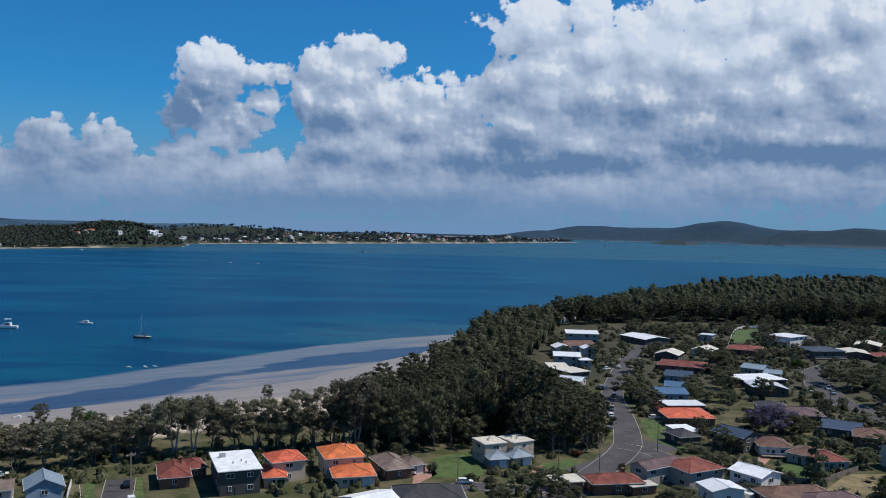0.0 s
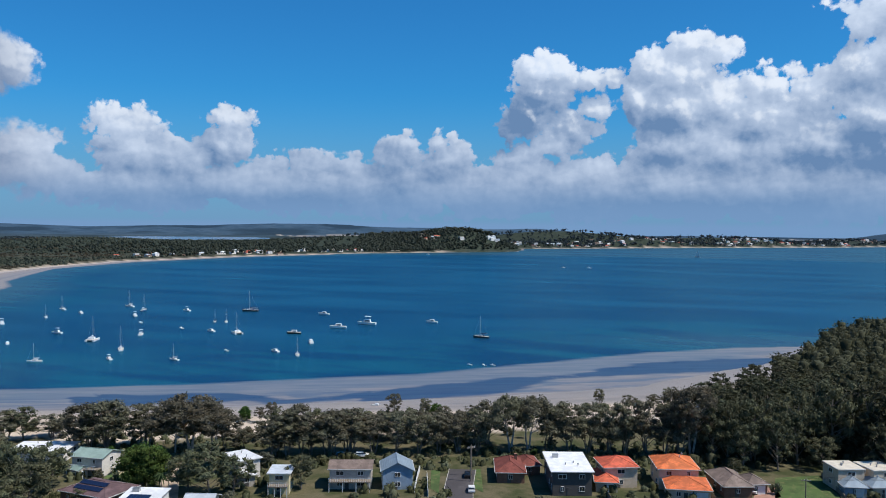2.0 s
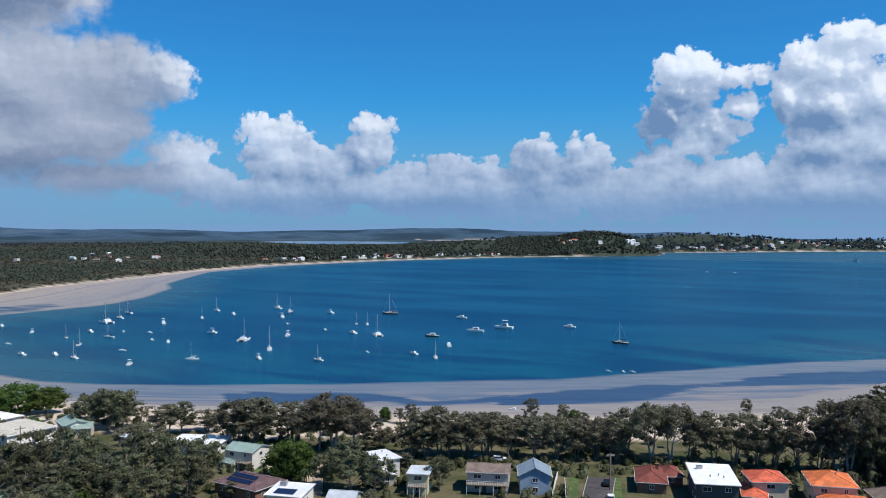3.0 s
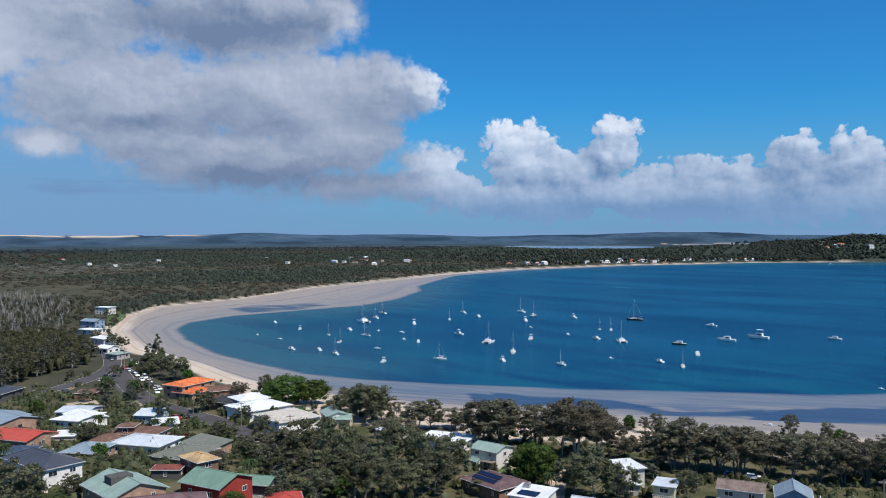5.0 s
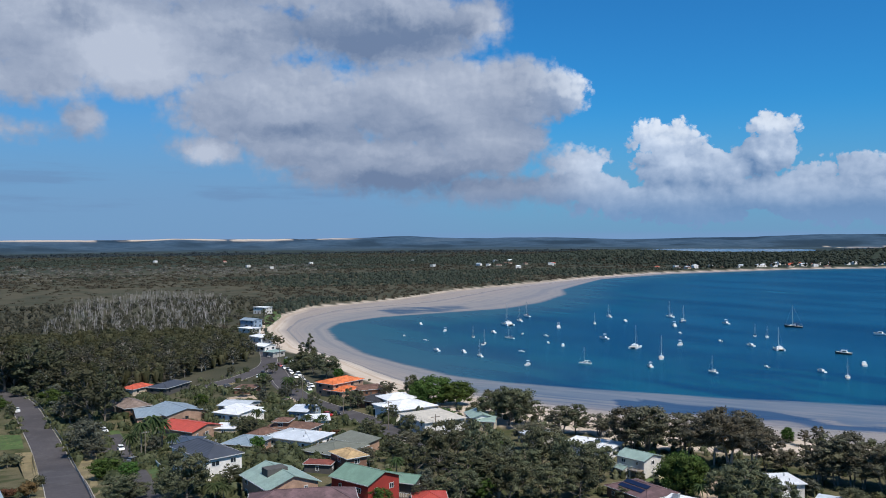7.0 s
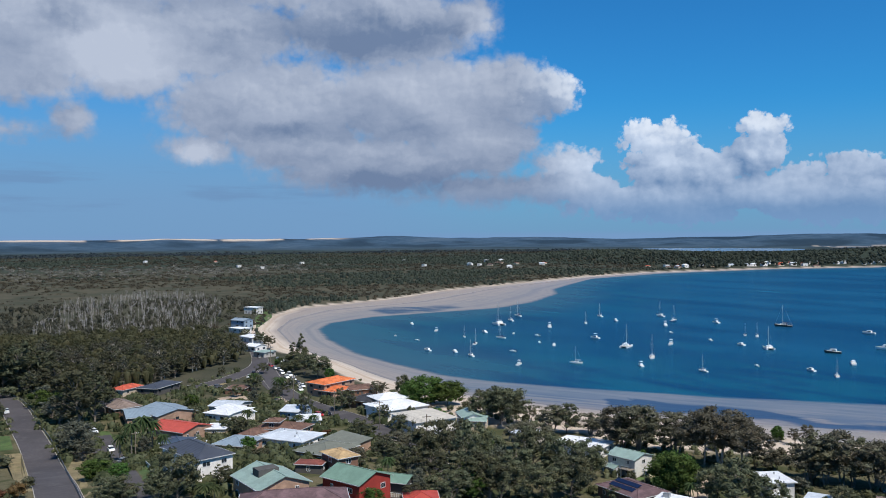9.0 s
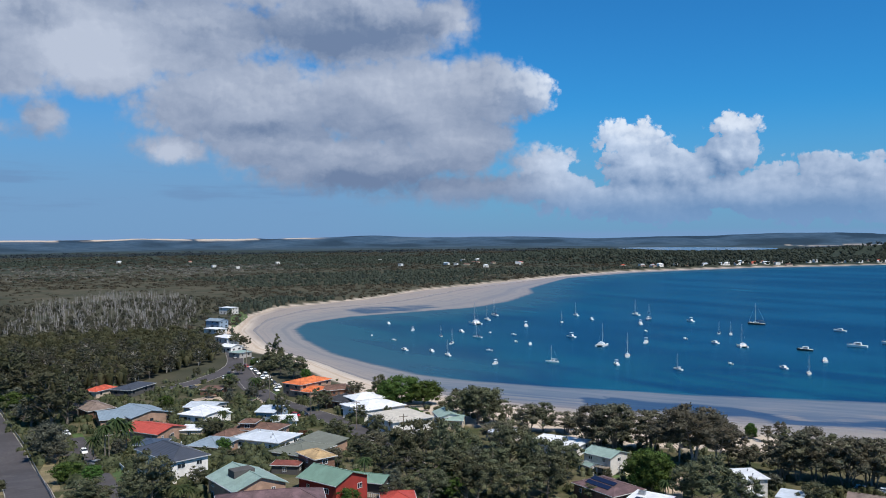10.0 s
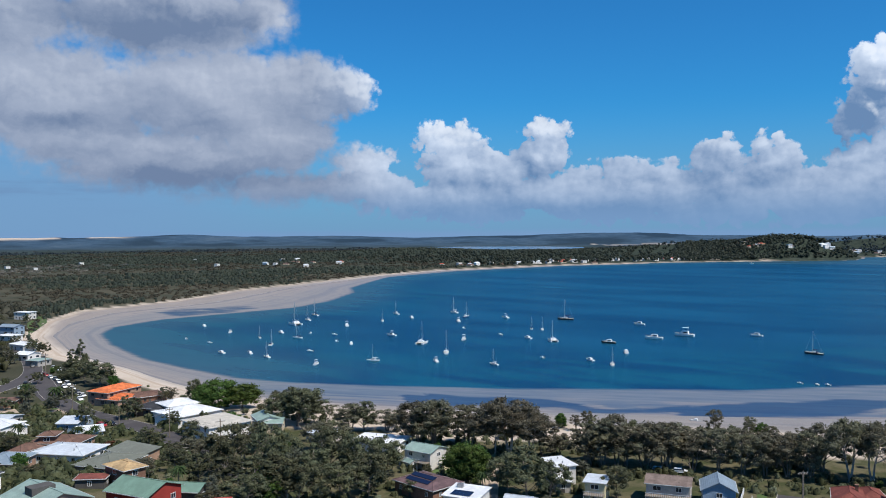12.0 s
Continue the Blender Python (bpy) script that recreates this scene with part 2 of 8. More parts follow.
def material(name, base, rough=0.8, spread=0.25, scale=0.6, fine=8.0, bump=0.0, metal=0.0, second=None, spec=0.4, per_thing=0.0, ribs=None, coat=0.0):
    """A surface with grain at two scales: base colour, how far it spreads, sizes per metre, fine relief.
    second: another colour in patches; ribs: (count per metre, relief) of sheet ribs or tile courses; per_thing: spread from thing to thing."""
    if name in MATS:
        return MATS[name]
    m = bpy.data.materials.new(name)
    m.use_nodes = True
    n = Nodes(m.node_tree)
    bsdf = m.node_tree.nodes["Principled BSDF"]
    at = n.add("ShaderNodeTexCoord").outputs["Object"]
    big = n.noise(at, scale, 5.0, 0.6)
    small = n.noise(at, fine, 4.0, 0.6)
    col = n.mix(n.ramp(big, 0.35, 0.65), tuple(c * (1 - spread) for c in base), tuple(min(1.0, c * (1 + spread * 0.7)) for c in base))
    if second:
        col = n.mix(n.ramp(n.noise(at, scale * 2.3, 6.0, 0.65), 0.52, 0.66), col, second)
    col = n.mix(n.math("MULTIPLY", n.ramp(small, 0.3, 0.7), 0.35), col, tuple(c * (1 - spread) * 0.8 for c in base))
    if per_thing:
        rnd = n.add("ShaderNodeObjectInfo").outputs["Random"]
        hsv = n.add("ShaderNodeHueSaturation")
        n.put(hsv.inputs["Value"], n.math("MULTIPLY_ADD", rnd, per_thing * 2, 1 - per_thing))
        n.put(hsv.inputs["Hue"], n.math("MULTIPLY_ADD", rnd, per_thing * 0.06, 0.5 - per_thing * 0.03))
        n.put(hsv.inputs["Color"], col)
        col = hsv.outputs[0]
    n.put(bsdf.inputs["Base Color"], col)
    n.put(bsdf.inputs["Roughness"], n.math("MULTIPLY_ADD", small, 0.15, rough - 0.08))
    n.put(bsdf.inputs["Metallic"], metal)
    n.put(bsdf.inputs["Specular IOR Level"], spec)
    n.put(bsdf.inputs["Coat Weight"], coat)
    height = None
    if ribs:
        wave = n.add("ShaderNodeTexWave")
        wave.bands_direction = "X" if ribs[2] == "x" else "Y"
        n.put(wave.inputs["Vector"], at)
        n.put(wave.inputs["Scale"], ribs[0] / 3.2)
        height = wave.outputs["Fac"]
        amount = ribs[1]
    elif bump:
        height, amount = small, bump
    if height is not None:
        b = n.add("ShaderNodeBump")
        n.put(b.inputs["Strength"], 0.6)
        n.put(b.inputs["Distance"], amount)
        n.put(b.inputs["Height"], height)
        n.put(bsdf.inputs["Normal"], b.outputs[0])
    MATS[name] = m
    return m


# ---------------------------------------------------------------- the lie of the land
# the top of the beach, from the wooded point round the bay to the far spit, and on behind the land
SHORE = [(21, 550), (15, 470), (-34, 362), (-63, 338), (-110, 303), (-148, 281), (-205, 245), (-262, 214), (-300, 203), (-335, 196), (-372, 197), (-436, 206),
         (-505, 206), (-607, 233), (-707, 282), (-774, 335), (-816, 458), (-895, 583), (-945, 710), (-1006, 865), (-1042, 957), (-1080, 1145),
         (-1040, 1450), (-911, 1745), (-642, 2079), (-699, 2311), (-332, 2707), (137, 3132), (588, 3700), (560, 3830), (0, 3500), (-700, 3150),
         (-1500, 3000), (-2400, 3600), (-2000, 6500), (-7000, 6500), (-7000, -7000), (7000, -7000), (7000, 500), (1500, 700), (900, 950), (560, 1060),
         (340, 985), (150, 715), (75, 610)]
# where the flats of sand drop off into deeper water
DROP = [(30, 558), (-26, 525), (-72, 482), (-120, 420), (-160, 368), (-190, 344), (-241, 303), (-281, 275), (-328, 246), (-359, 236), (-405, 234), (-457, 236),
        (-530, 252), (-596, 276), (-630, 302), (-654, 355), (-655, 427), (-657, 494), (-690, 563), (-769, 666), (-833, 716), (-902, 807), (-990, 930),
        (-1035, 1140), (-1010, 1440), (-885, 1725)]


# channels and pools of deeper water left on the flats
POOLS = [[(-268, 257), (-251, 264), (-238, 270), (-231, 260), (-241, 253), (-257, 248)],
         [(-262, 267), (-239, 277), (-220, 291), (-204, 290), (-189, 292), (-177, 302), (-164, 320), (-160, 312), (-174, 295), (-186, 286), (-207, 276), (-230, 269), (-246, 259)],
         [(-166, 302), (-160, 319), (-146, 339), (-130, 354), (-99, 397), (-65, 446), (-39, 478), (-3, 492), (3, 472), (-22, 440), (-61, 413), (-96, 385), (-103, 366),
          (-121, 334), (-132, 311), (-148, 292), (-157, 291)],
         [(-725, 375), (-742, 423), (-712, 475), (-683, 475), (-654, 424), (-667, 371)]]


def line_distance(X, Y, pts, closed):
    best = np.full(X.shape, 1e9)
    inside = np.zeros(X.shape, bool)
    ring = list(zip(pts, pts[1:] + (pts[:1] if closed else [])))
    for (ax, ay), (bx, by) in ring:
        dx, dy = bx - ax, by - ay
        u = np.clip(((X - ax) * dx + (Y - ay) * dy) / (dx * dx + dy * dy), 0, 1)
        best = np.minimum(best, np.hypot(X - ax - u * dx, Y - ay - u * dy))
        if closed and dy:
            inside ^= ((ay > Y) != (by > Y)) & (X < ax + (Y - ay) * dx / dy)
    return best, inside


def smooth(a, b, x):
    u = np.clip((x - a) / (b - a), 0, 1)
    return u * u * (3 - 2 * u)


_rng = np.random.default_rng(5)
_GRID = _rng.random((64, 64))


def value_noise(x, y):
    """Smooth random heights, 0 to 1, one swell per unit."""
    xi, yi = np.floor(x).astype(int), np.floor(y).astype(int)
    u, v = x - xi, y - yi
    u, v = u * u * (3 - 2 * u), v * v * (3 - 2 * v)
    g = lambda i, j: _GRID[i % 64, j % 64]
    return (g(xi, yi) * (1 - u) + g(xi + 1, yi) * u) * (1 - v) + (g(xi, yi + 1) * (1 - u) + g(xi + 1, yi + 1) * u) * v


def fractal(x, y, octaves=4):
    return sum(value_noise(x * 2 ** k + 17 * k, y * 2 ** k + 31 * k) / 2 ** (k + 1) for k in range(octaves))


def lie(X, Y):
    """Height of the ground, distance inland of the beach top (negative: seaward) and distance past the drop-off."""
    X, Y = np.asarray(X, float), np.asarray(Y, float)
    d, inside = line_distance(X, Y, SHORE, True)
    s = np.where(inside, d, -d)
    dd, _ = line_distance(X, Y, DROP, False)
    flats = np.clip(-s / np.maximum(-s + dd, 1e-3), 0, 1)
    r, az = np.hypot(X, Y), np.degrees(np.arctan2(-X, Y))
    land = 0.9 + 1.6 * smooth(0, 14, s) + 12 * smooth(300, 190, r) * smooth(48, 68, az)
    # the houses on the headland across the bay, and hills behind
    def mound(x, y, rx, ry, high):
        return high * np.exp(-(((X - x) / rx) ** 2 + ((Y - y) / ry) ** 2))

    rise = land
    land = land + mound(-790, 2050, 180, 105, 44) + mound(-1050, 2250, 330, 160, 30) + mound(-700, 2760, 330, 120, 40) + mound(-250, 3060, 300, 100, 24)
    land = land + mound(-1750, 1700, 330, 250, 16) + mound(230, 3420, 160, 90, 14)
    land = rise + (land - rise) * smooth(0, 70, s)
    past_deep = np.where(-s > 0, dd, 0)
    # flats: bars and pools that run along the shore
    ripple = fractal((X * 0.86 + Y * 0.51) / 60, (X * -0.51 + Y * 0.86) / 16, 4) - 0.5
    sand_bar = 0.8 - 1.0 * smooth(0.0, 0.42, flats) + 0.25 * ripple * smooth(0.05, 0.3, flats)
    sand_bar = np.where(flats > 0.42, -0.12, sand_bar)
    out = line_side(X, Y)
    sea = np.where(out, -0.3 - np.minimum(dd * 0.045, 6.0), sand_bar)
    sea = np.where((r > 1900) & (s < 0), -0.2 + s * 0.03, sea)
    z = np.where(s > 0, land, np.minimum(sea, 0.9))
    # right-hand hills over the water, an island, and the far country
    rough = fractal(az / 2.4, r / 500, 4) - 0.5
    hills = (78 + 46 * np.exp(-((az + 18.4) / 2.3) ** 2) + 34 * rough) * smooth(-4, -9, az) * np.exp(-((r - 4800) / 190) ** 2) - 8
    hills = np.maximum(hills, (92 + 40 * rough) * smooth(-18.3, -23.5, az) * np.exp(-((r - 4480) / 170) ** 2) - 8)
    hills = np.maximum(hills, (30 + 16 * rough) * np.exp(-(((X - 1030) / 110) ** 2 + ((Y - 3710) / 60) ** 2)) - 7)
    swell = 15 * np.exp(-((az - 62) / 9) ** 2) + 14 * np.exp(-((az - 31.5) / 4) ** 2) + 9 * np.exp(-((az - 84) / 9) ** 2)
    rim = (28 + swell + 30 * fractal(az / 5.0, r / 3000, 5)) * smooth(3950, 4850, r) ** 1.4 * (1 - 0.75 * smooth(-7, -3, az) * smooth(17, 10, az)) * smooth(-9, -7, az) - 3
    rim = rim + 26 * (fractal(az / 2.2 + r / 90, r / 260, 4) - 0.5) * smooth(4000, 4300, r) * smooth(4900, 4500, r)      # low ridges one behind the other
    z = np.where((hills > z) & (r > 2800), hills, z)
    z = np.where((rim > z) & (r > 3900), rim, z)
    z = z + np.where((s > 60) & (r > 900), 9 * smooth(900, 3000, r) * fractal(X / 500, Y / 500, 3), 0)
    basin = smooth(2880, 2960, r) * smooth(3960, 3860, r) * smooth(31.5, 33.5, az) * smooth(46.5, 44.5, az)      # low ground round the lagoon
    z = z + basin * np.minimum(3.6 - z, 0)
    return z, s, np.where(out, dd, -dd), np.where(out, 1 + dd / 60, flats)


def line_side(X, Y):
    """True on the deep side of the drop-off."""
    poly = DROP + [(-642, 2079), (588, 3700), (3000, 4000), (3000, 1500), (800, 1200), (340, 1050), (75, 680)]
    return line_distance(X, Y, poly, True)[1]


def ground_at(x, y):
    return float(lie(np.array([x]), np.array([y]))[0][0])


def mesh_object(name, verts, faces, mats, smooth_shade=False, parent=None, attrs=None, index=None):
    """One mesh from arrays: faces all of one corner count."""
    verts, faces = np.asarray(verts, np.float32), np.asarray(faces, np.int32)
    me = bpy.data.meshes.new(name)
    k = faces.shape[1]
    me.vertices.add(len(verts))
    me.vertices.foreach_set("co", verts.ravel())
    me.loops.add(faces.size)
    me.loops.foreach_set("vertex_index", faces.ravel())
    me.polygons.add(len(faces))
    me.polygons.foreach_set("loop_start", np.arange(len(faces), dtype=np.int32) * k)
    if index is not None:
        me.polygons.foreach_set("material_index", np.asarray(index, np.int32))
    for m in mats:
        me.materials.append(m)
    for key, values in (attrs or {}).items():
        me.attributes.new(key, "FLOAT", "POINT").data.foreach_set("value", np.asarray(values, np.float32))
    me.update(calc_edges=True)
    me.validate()
    if smooth_shade:
        me.shade_smooth()
    ob = new(name, me)
    ob.parent = parent
    return ob


def ring_grid(radii, angles):
    A, R = np.meshgrid(np.radians(angles), radii)
    X, Y = -np.sin(A) * R, np.cos(A) * R
    nr, na = R.shape
    i = np.arange((nr - 1) * na).reshape(nr - 1, na)
    j = (i // na) * na + (i % na + 1) % na
    return X.ravel(), Y.ravel(), np.stack([i, j, j + na, i + na], -1).reshape(-1, 4)


def ground_material():
    m = bpy.data.materials.new("ground_cover")
    m.use_nodes = True
    n = Nodes(m.node_tree)
    bsdf = m.node_tree.nodes["Principled BSDF"]
    at = n.add("ShaderNodeTexCoord").outputs["Object"]
    sand = n.attribute("sand")
    wet = n.attribute("wet")
    far = n.attribute("wild")
    big, mid, small = n.noise(at, 0.02, 5.0, 0.6), n.noise(at, 0.12, 5.0, 0.62), n.noise(at, 1.6, 5.0, 0.65)
    grass = n.mix(n.ramp(mid, 0.36, 0.62), (0.046, 0.056, 0.024), (0.130, 0.112, 0.068))
    grass = n.mix(n.math("MULTIPLY", n.ramp(small, 0.35, 0.7), 0.5), grass, (0.070, 0.068, 0.036))
    bush = n.mix(n.ramp(big, 0.35, 0.65), (0.046, 0.049, 0.034), (0.078, 0.072, 0.050))
    soil = n.mix(far, grass, bush)
    woods = n.mix(n.ramp(mid, 0.4, 0.6), (0.024, 0.034, 0.026), (0.046, 0.056, 0.042))
    soil = n.mix(n.attribute("remote"), soil, woods)
    # far land: the blue of hazy air is put into the ground colour
    hazed_hills = n.mix(n.ramp(big, 0.35, 0.65), (0.032, 0.064, 0.104), (0.052, 0.090, 0.134))
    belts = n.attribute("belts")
    hazed_hills = n.mix(n.ramp(belts, 0.42, 0.58), hazed_hills, (0.020, 0.040, 0.064))
    hazed_hills = n.mix(n.math("MULTIPLY", n.ramp(belts, 0.36, 0.24), 0.5), hazed_hills, (0.090, 0.125, 0.160))
    soil = n.mix(n.attribute("hazy"), soil, hazed_hills)
    along = n.add("ShaderNodeCombineXYZ")
    n.put(along.inputs[0], n.math("MULTIPLY", n.attribute("flats"), 9.0))
    n.put(along.inputs[1], n.math("MULTIPLY", mid, 0.5))
    n.put(along.inputs[2], big)
    streak = n.noise(along.outputs[0], 1.0, 6.0, 0.65)
    dry = n.mix(n.ramp(streak, 0.38, 0.62), (0.42, 0.335, 0.26), (0.56, 0.485, 0.405))
    damp = n.mix(n.ramp(streak, 0.38, 0.62), (0.228, 0.194, 0.170), (0.290, 0.243, 0.206))
    # damp sand; towards the right its colour also holds the sky's grey reflection
    beach = n.mix(wet, dry, n.mix(n.attribute("sky_cool"), damp, n.mix(n.ramp(streak, 0.38, 0.62), (0.150, 0.148, 0.152), (0.225, 0.206, 0.192))))
    beach = n.mix(n.math("MULTIPLY", n.ramp(small, 0.4, 0.7), 0.15), beach, (0.25, 0.21, 0.17))
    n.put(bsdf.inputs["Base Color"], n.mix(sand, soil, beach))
    n.put(bsdf.inputs["Roughness"], n.math("MULTIPLY_ADD", wet, -0.5, 0.95))
    n.put(bsdf.inputs["Specular IOR Level"], n.math("MULTIPLY_ADD", wet, 0.25, 0.05))
    b = n.add("ShaderNodeBump")
    n.put(b.inputs["Strength"], 0.5)
    n.put(b.inputs["Distance"], 0.25)
    n.put(b.inputs["Height"], small)
    n.put(bsdf.inputs["Normal"], b.outputs[0])
    return m


def water_material():
    m = bpy.data.materials.new("sea_water")
    m.use_nodes = True
    n = Nodes(m.node_tree)
    bsdf = m.node_tree.nodes["Principled BSDF"]
    at = n.add("ShaderNodeTexCoord").outputs["Object"]
    deep = n.attribute("deep")
    flats, pools = n.attribute("flats"), n.attribute("pools")
    weed = n.noise(n.vec("MULTIPLY", at, (0.010, 0.028, 1.0)), 1.0, 5.0, 0.6)
    gust = n.noise(n.vec("MULTIPLY", at, (0.004, 0.012, 1.0)), 1.0, 4.0, 0.55)
    blue = n.mix(n.ramp(gust, 0.35, 0.65), (0.002, 0.032, 0.075), (0.005, 0.058, 0.114))
    teal = n.mix(n.ramp(weed, 0.42, 0.6), (0.004, 0.062, 0.098), (0.002, 0.029, 0.070))
    col = n.mix(deep, teal, blue)
    weed_beds = n.noise(n.vec("MULTIPLY", at, (0.0042, 0.0165, 1.0)), 1.0, 5.0, 0.58, 0.6)
    col = n.mix(n.math("MULTIPLY", n.ramp(weed_beds, 0.60, 0.70), 0.6), col, (0.001, 0.022, 0.058))
    col = n.mix(n.math("MULTIPLY", n.ramp(weed_beds, 0.42, 0.30), 0.45), col, (0.006, 0.074, 0.118))
    # sand flats under a skin of water: bars, pools and streaks that run along the shore
    turn = n.add("ShaderNodeVectorRotate")
    turn.rotation_type = "Z_AXIS"
    n.put(turn.inputs["Vector"], at)
    n.put(turn.inputs["Angle"], radians(-30.5))
    streak = n.noise(n.vec("MULTIPLY", turn.outputs[0], (0.013, 0.052, 1.0)), 1.0, 6.0, 0.6, 0.9)
    fine = n.noise(n.vec("MULTIPLY", turn.outputs[0], (0.03, 0.22, 1.0)), 1.0, 5.0, 0.6)
    bend = n.add("ShaderNodeCombineXYZ")
    n.put(bend.inputs[0], n.math("MULTIPLY", flats, 11.0))
    n.put(bend.inputs[1], n.noise(at, 0.012, 3.0, 0.5))
    n.put(bend.inputs[2], n.noise(at, 0.05, 2.0, 0.5))
    bent = n.noise(bend.outputs[0], 1.0, 6.0, 0.62)
    v = n.math("ADD", flats, n.math("MULTIPLY_ADD", streak, 0.50, -0.25))
    v = n.math("ADD", v, n.math("MULTIPLY_ADD", fine, 0.16, -0.08))
    wetsand = n.mix(n.ramp(fine, 0.35, 0.65), (0.248, 0.214, 0.186), (0.172, 0.162, 0.158))
    warm = n.mix(n.ramp(bent, 0.42, 0.58), (0.305, 0.248, 0.205), (0.225, 0.196, 0.176))
    wetsand = n.mix(pools, warm, wetsand)
    bar = n.mix(n.ramp(fine, 0.3, 0.7), (0.172, 0.176, 0.184), (0.112, 0.134, 0.158))
    veil = n.mix(n.ramp(fine, 0.3, 0.7), (0.070, 0.100, 0.140), (0.110, 0.132, 0.160))
    skin = n.mix(n.math("MULTIPLY", n.ramp(v, 0.40, 0.70), n.math("MULTIPLY_ADD", pools, 0.7, 0.3)), wetsand, bar)
    skin = n.mix(n.math("MULTIPLY", n.math("MULTIPLY", n.math("MULTIPLY", n.ramp(v, 0.30, 0.42), n.ramp(v, 0.82, 0.66)), n.ramp(streak, 0.44, 0.58)), n.math("MULTIPLY", pools, 0.8)), skin, veil)
    deeper = n.mix(n.ramp(fine, 0.3, 0.7), (0.022, 0.046, 0.092), (0.036, 0.064, 0.108))
    shape = n.math("ADD", n.attribute("pool"), n.math("ADD", n.math("MULTIPLY_ADD", streak, 0.9, -0.45), n.math("MULTIPLY_ADD", fine, 0.5, -0.25)))
    skin = n.mix(n.math("MULTIPLY", n.ramp(shape, 0.30, 0.66), n.math("MULTIPLY", n.ramp(n.attribute("pool"), 0.0, 0.12), 0.92)), skin, deeper)
    shelf = n.math("MULTIPLY", n.ramp(flats, 2.6, 0.98), n.math("SUBTRACT", 1.0, pools))
    col = n.mix(n.math("MULTIPLY", shelf, 0.75), col, (0.030, 0.078, 0.108))
    col = n.mix(n.ramp(n.math("ADD", flats, n.math("MULTIPLY_ADD", fine, 0.10, -0.05)), 1.06, 0.95), col, skin)
    chop = n.noise(n.vec("MULTIPLY", at, (0.35, 0.6, 1.0)), 1.0, 6.0, 0.65)
    b = n.add("ShaderNodeBump")
    n.put(b.inputs["Strength"], 0.5)
    n.put(b.inputs["Distance"], 0.5)
    n.put(b.inputs["Height"], chop)
    # light from within the water, and the sheen of its rippled face
    body, sheen, both = n.add("ShaderNodeBsdfDiffuse"), n.add("ShaderNodeBsdfGlossy"), n.add("ShaderNodeMixShader")
    n.put(body.inputs["Color"], col)
    n.put(sheen.inputs["Roughness"], 0.25)
    n.put(sheen.inputs["Color"], (0.40, 0.80, 1.0, 1.0))
    fresnel = n.add("ShaderNodeFresnel")
    n.put(fresnel.inputs["IOR"], 1.33)
    f = fresnel.outputs[0]
    for sock in (body.inputs["Normal"], sheen.inputs["Normal"]):
        n.put(sock, b.outputs[0])
    n.put(both.inputs[0], n.math("MULTIPLY_ADD", n.math("MULTIPLY", f, n.math("MULTIPLY", f, f)), 0.19, 0.010))
    n.put(both.inputs[1], body.outputs[0])
    n.put(both.inputs[2], sheen.outputs[0])
    m.node_tree.nodes.remove(bsdf)
    end = next(k for k in m.node_tree.nodes if k.bl_idname == "ShaderNodeOutputMaterial")
    n.put(end.inputs["Surface"], both.outputs[0])
    return m


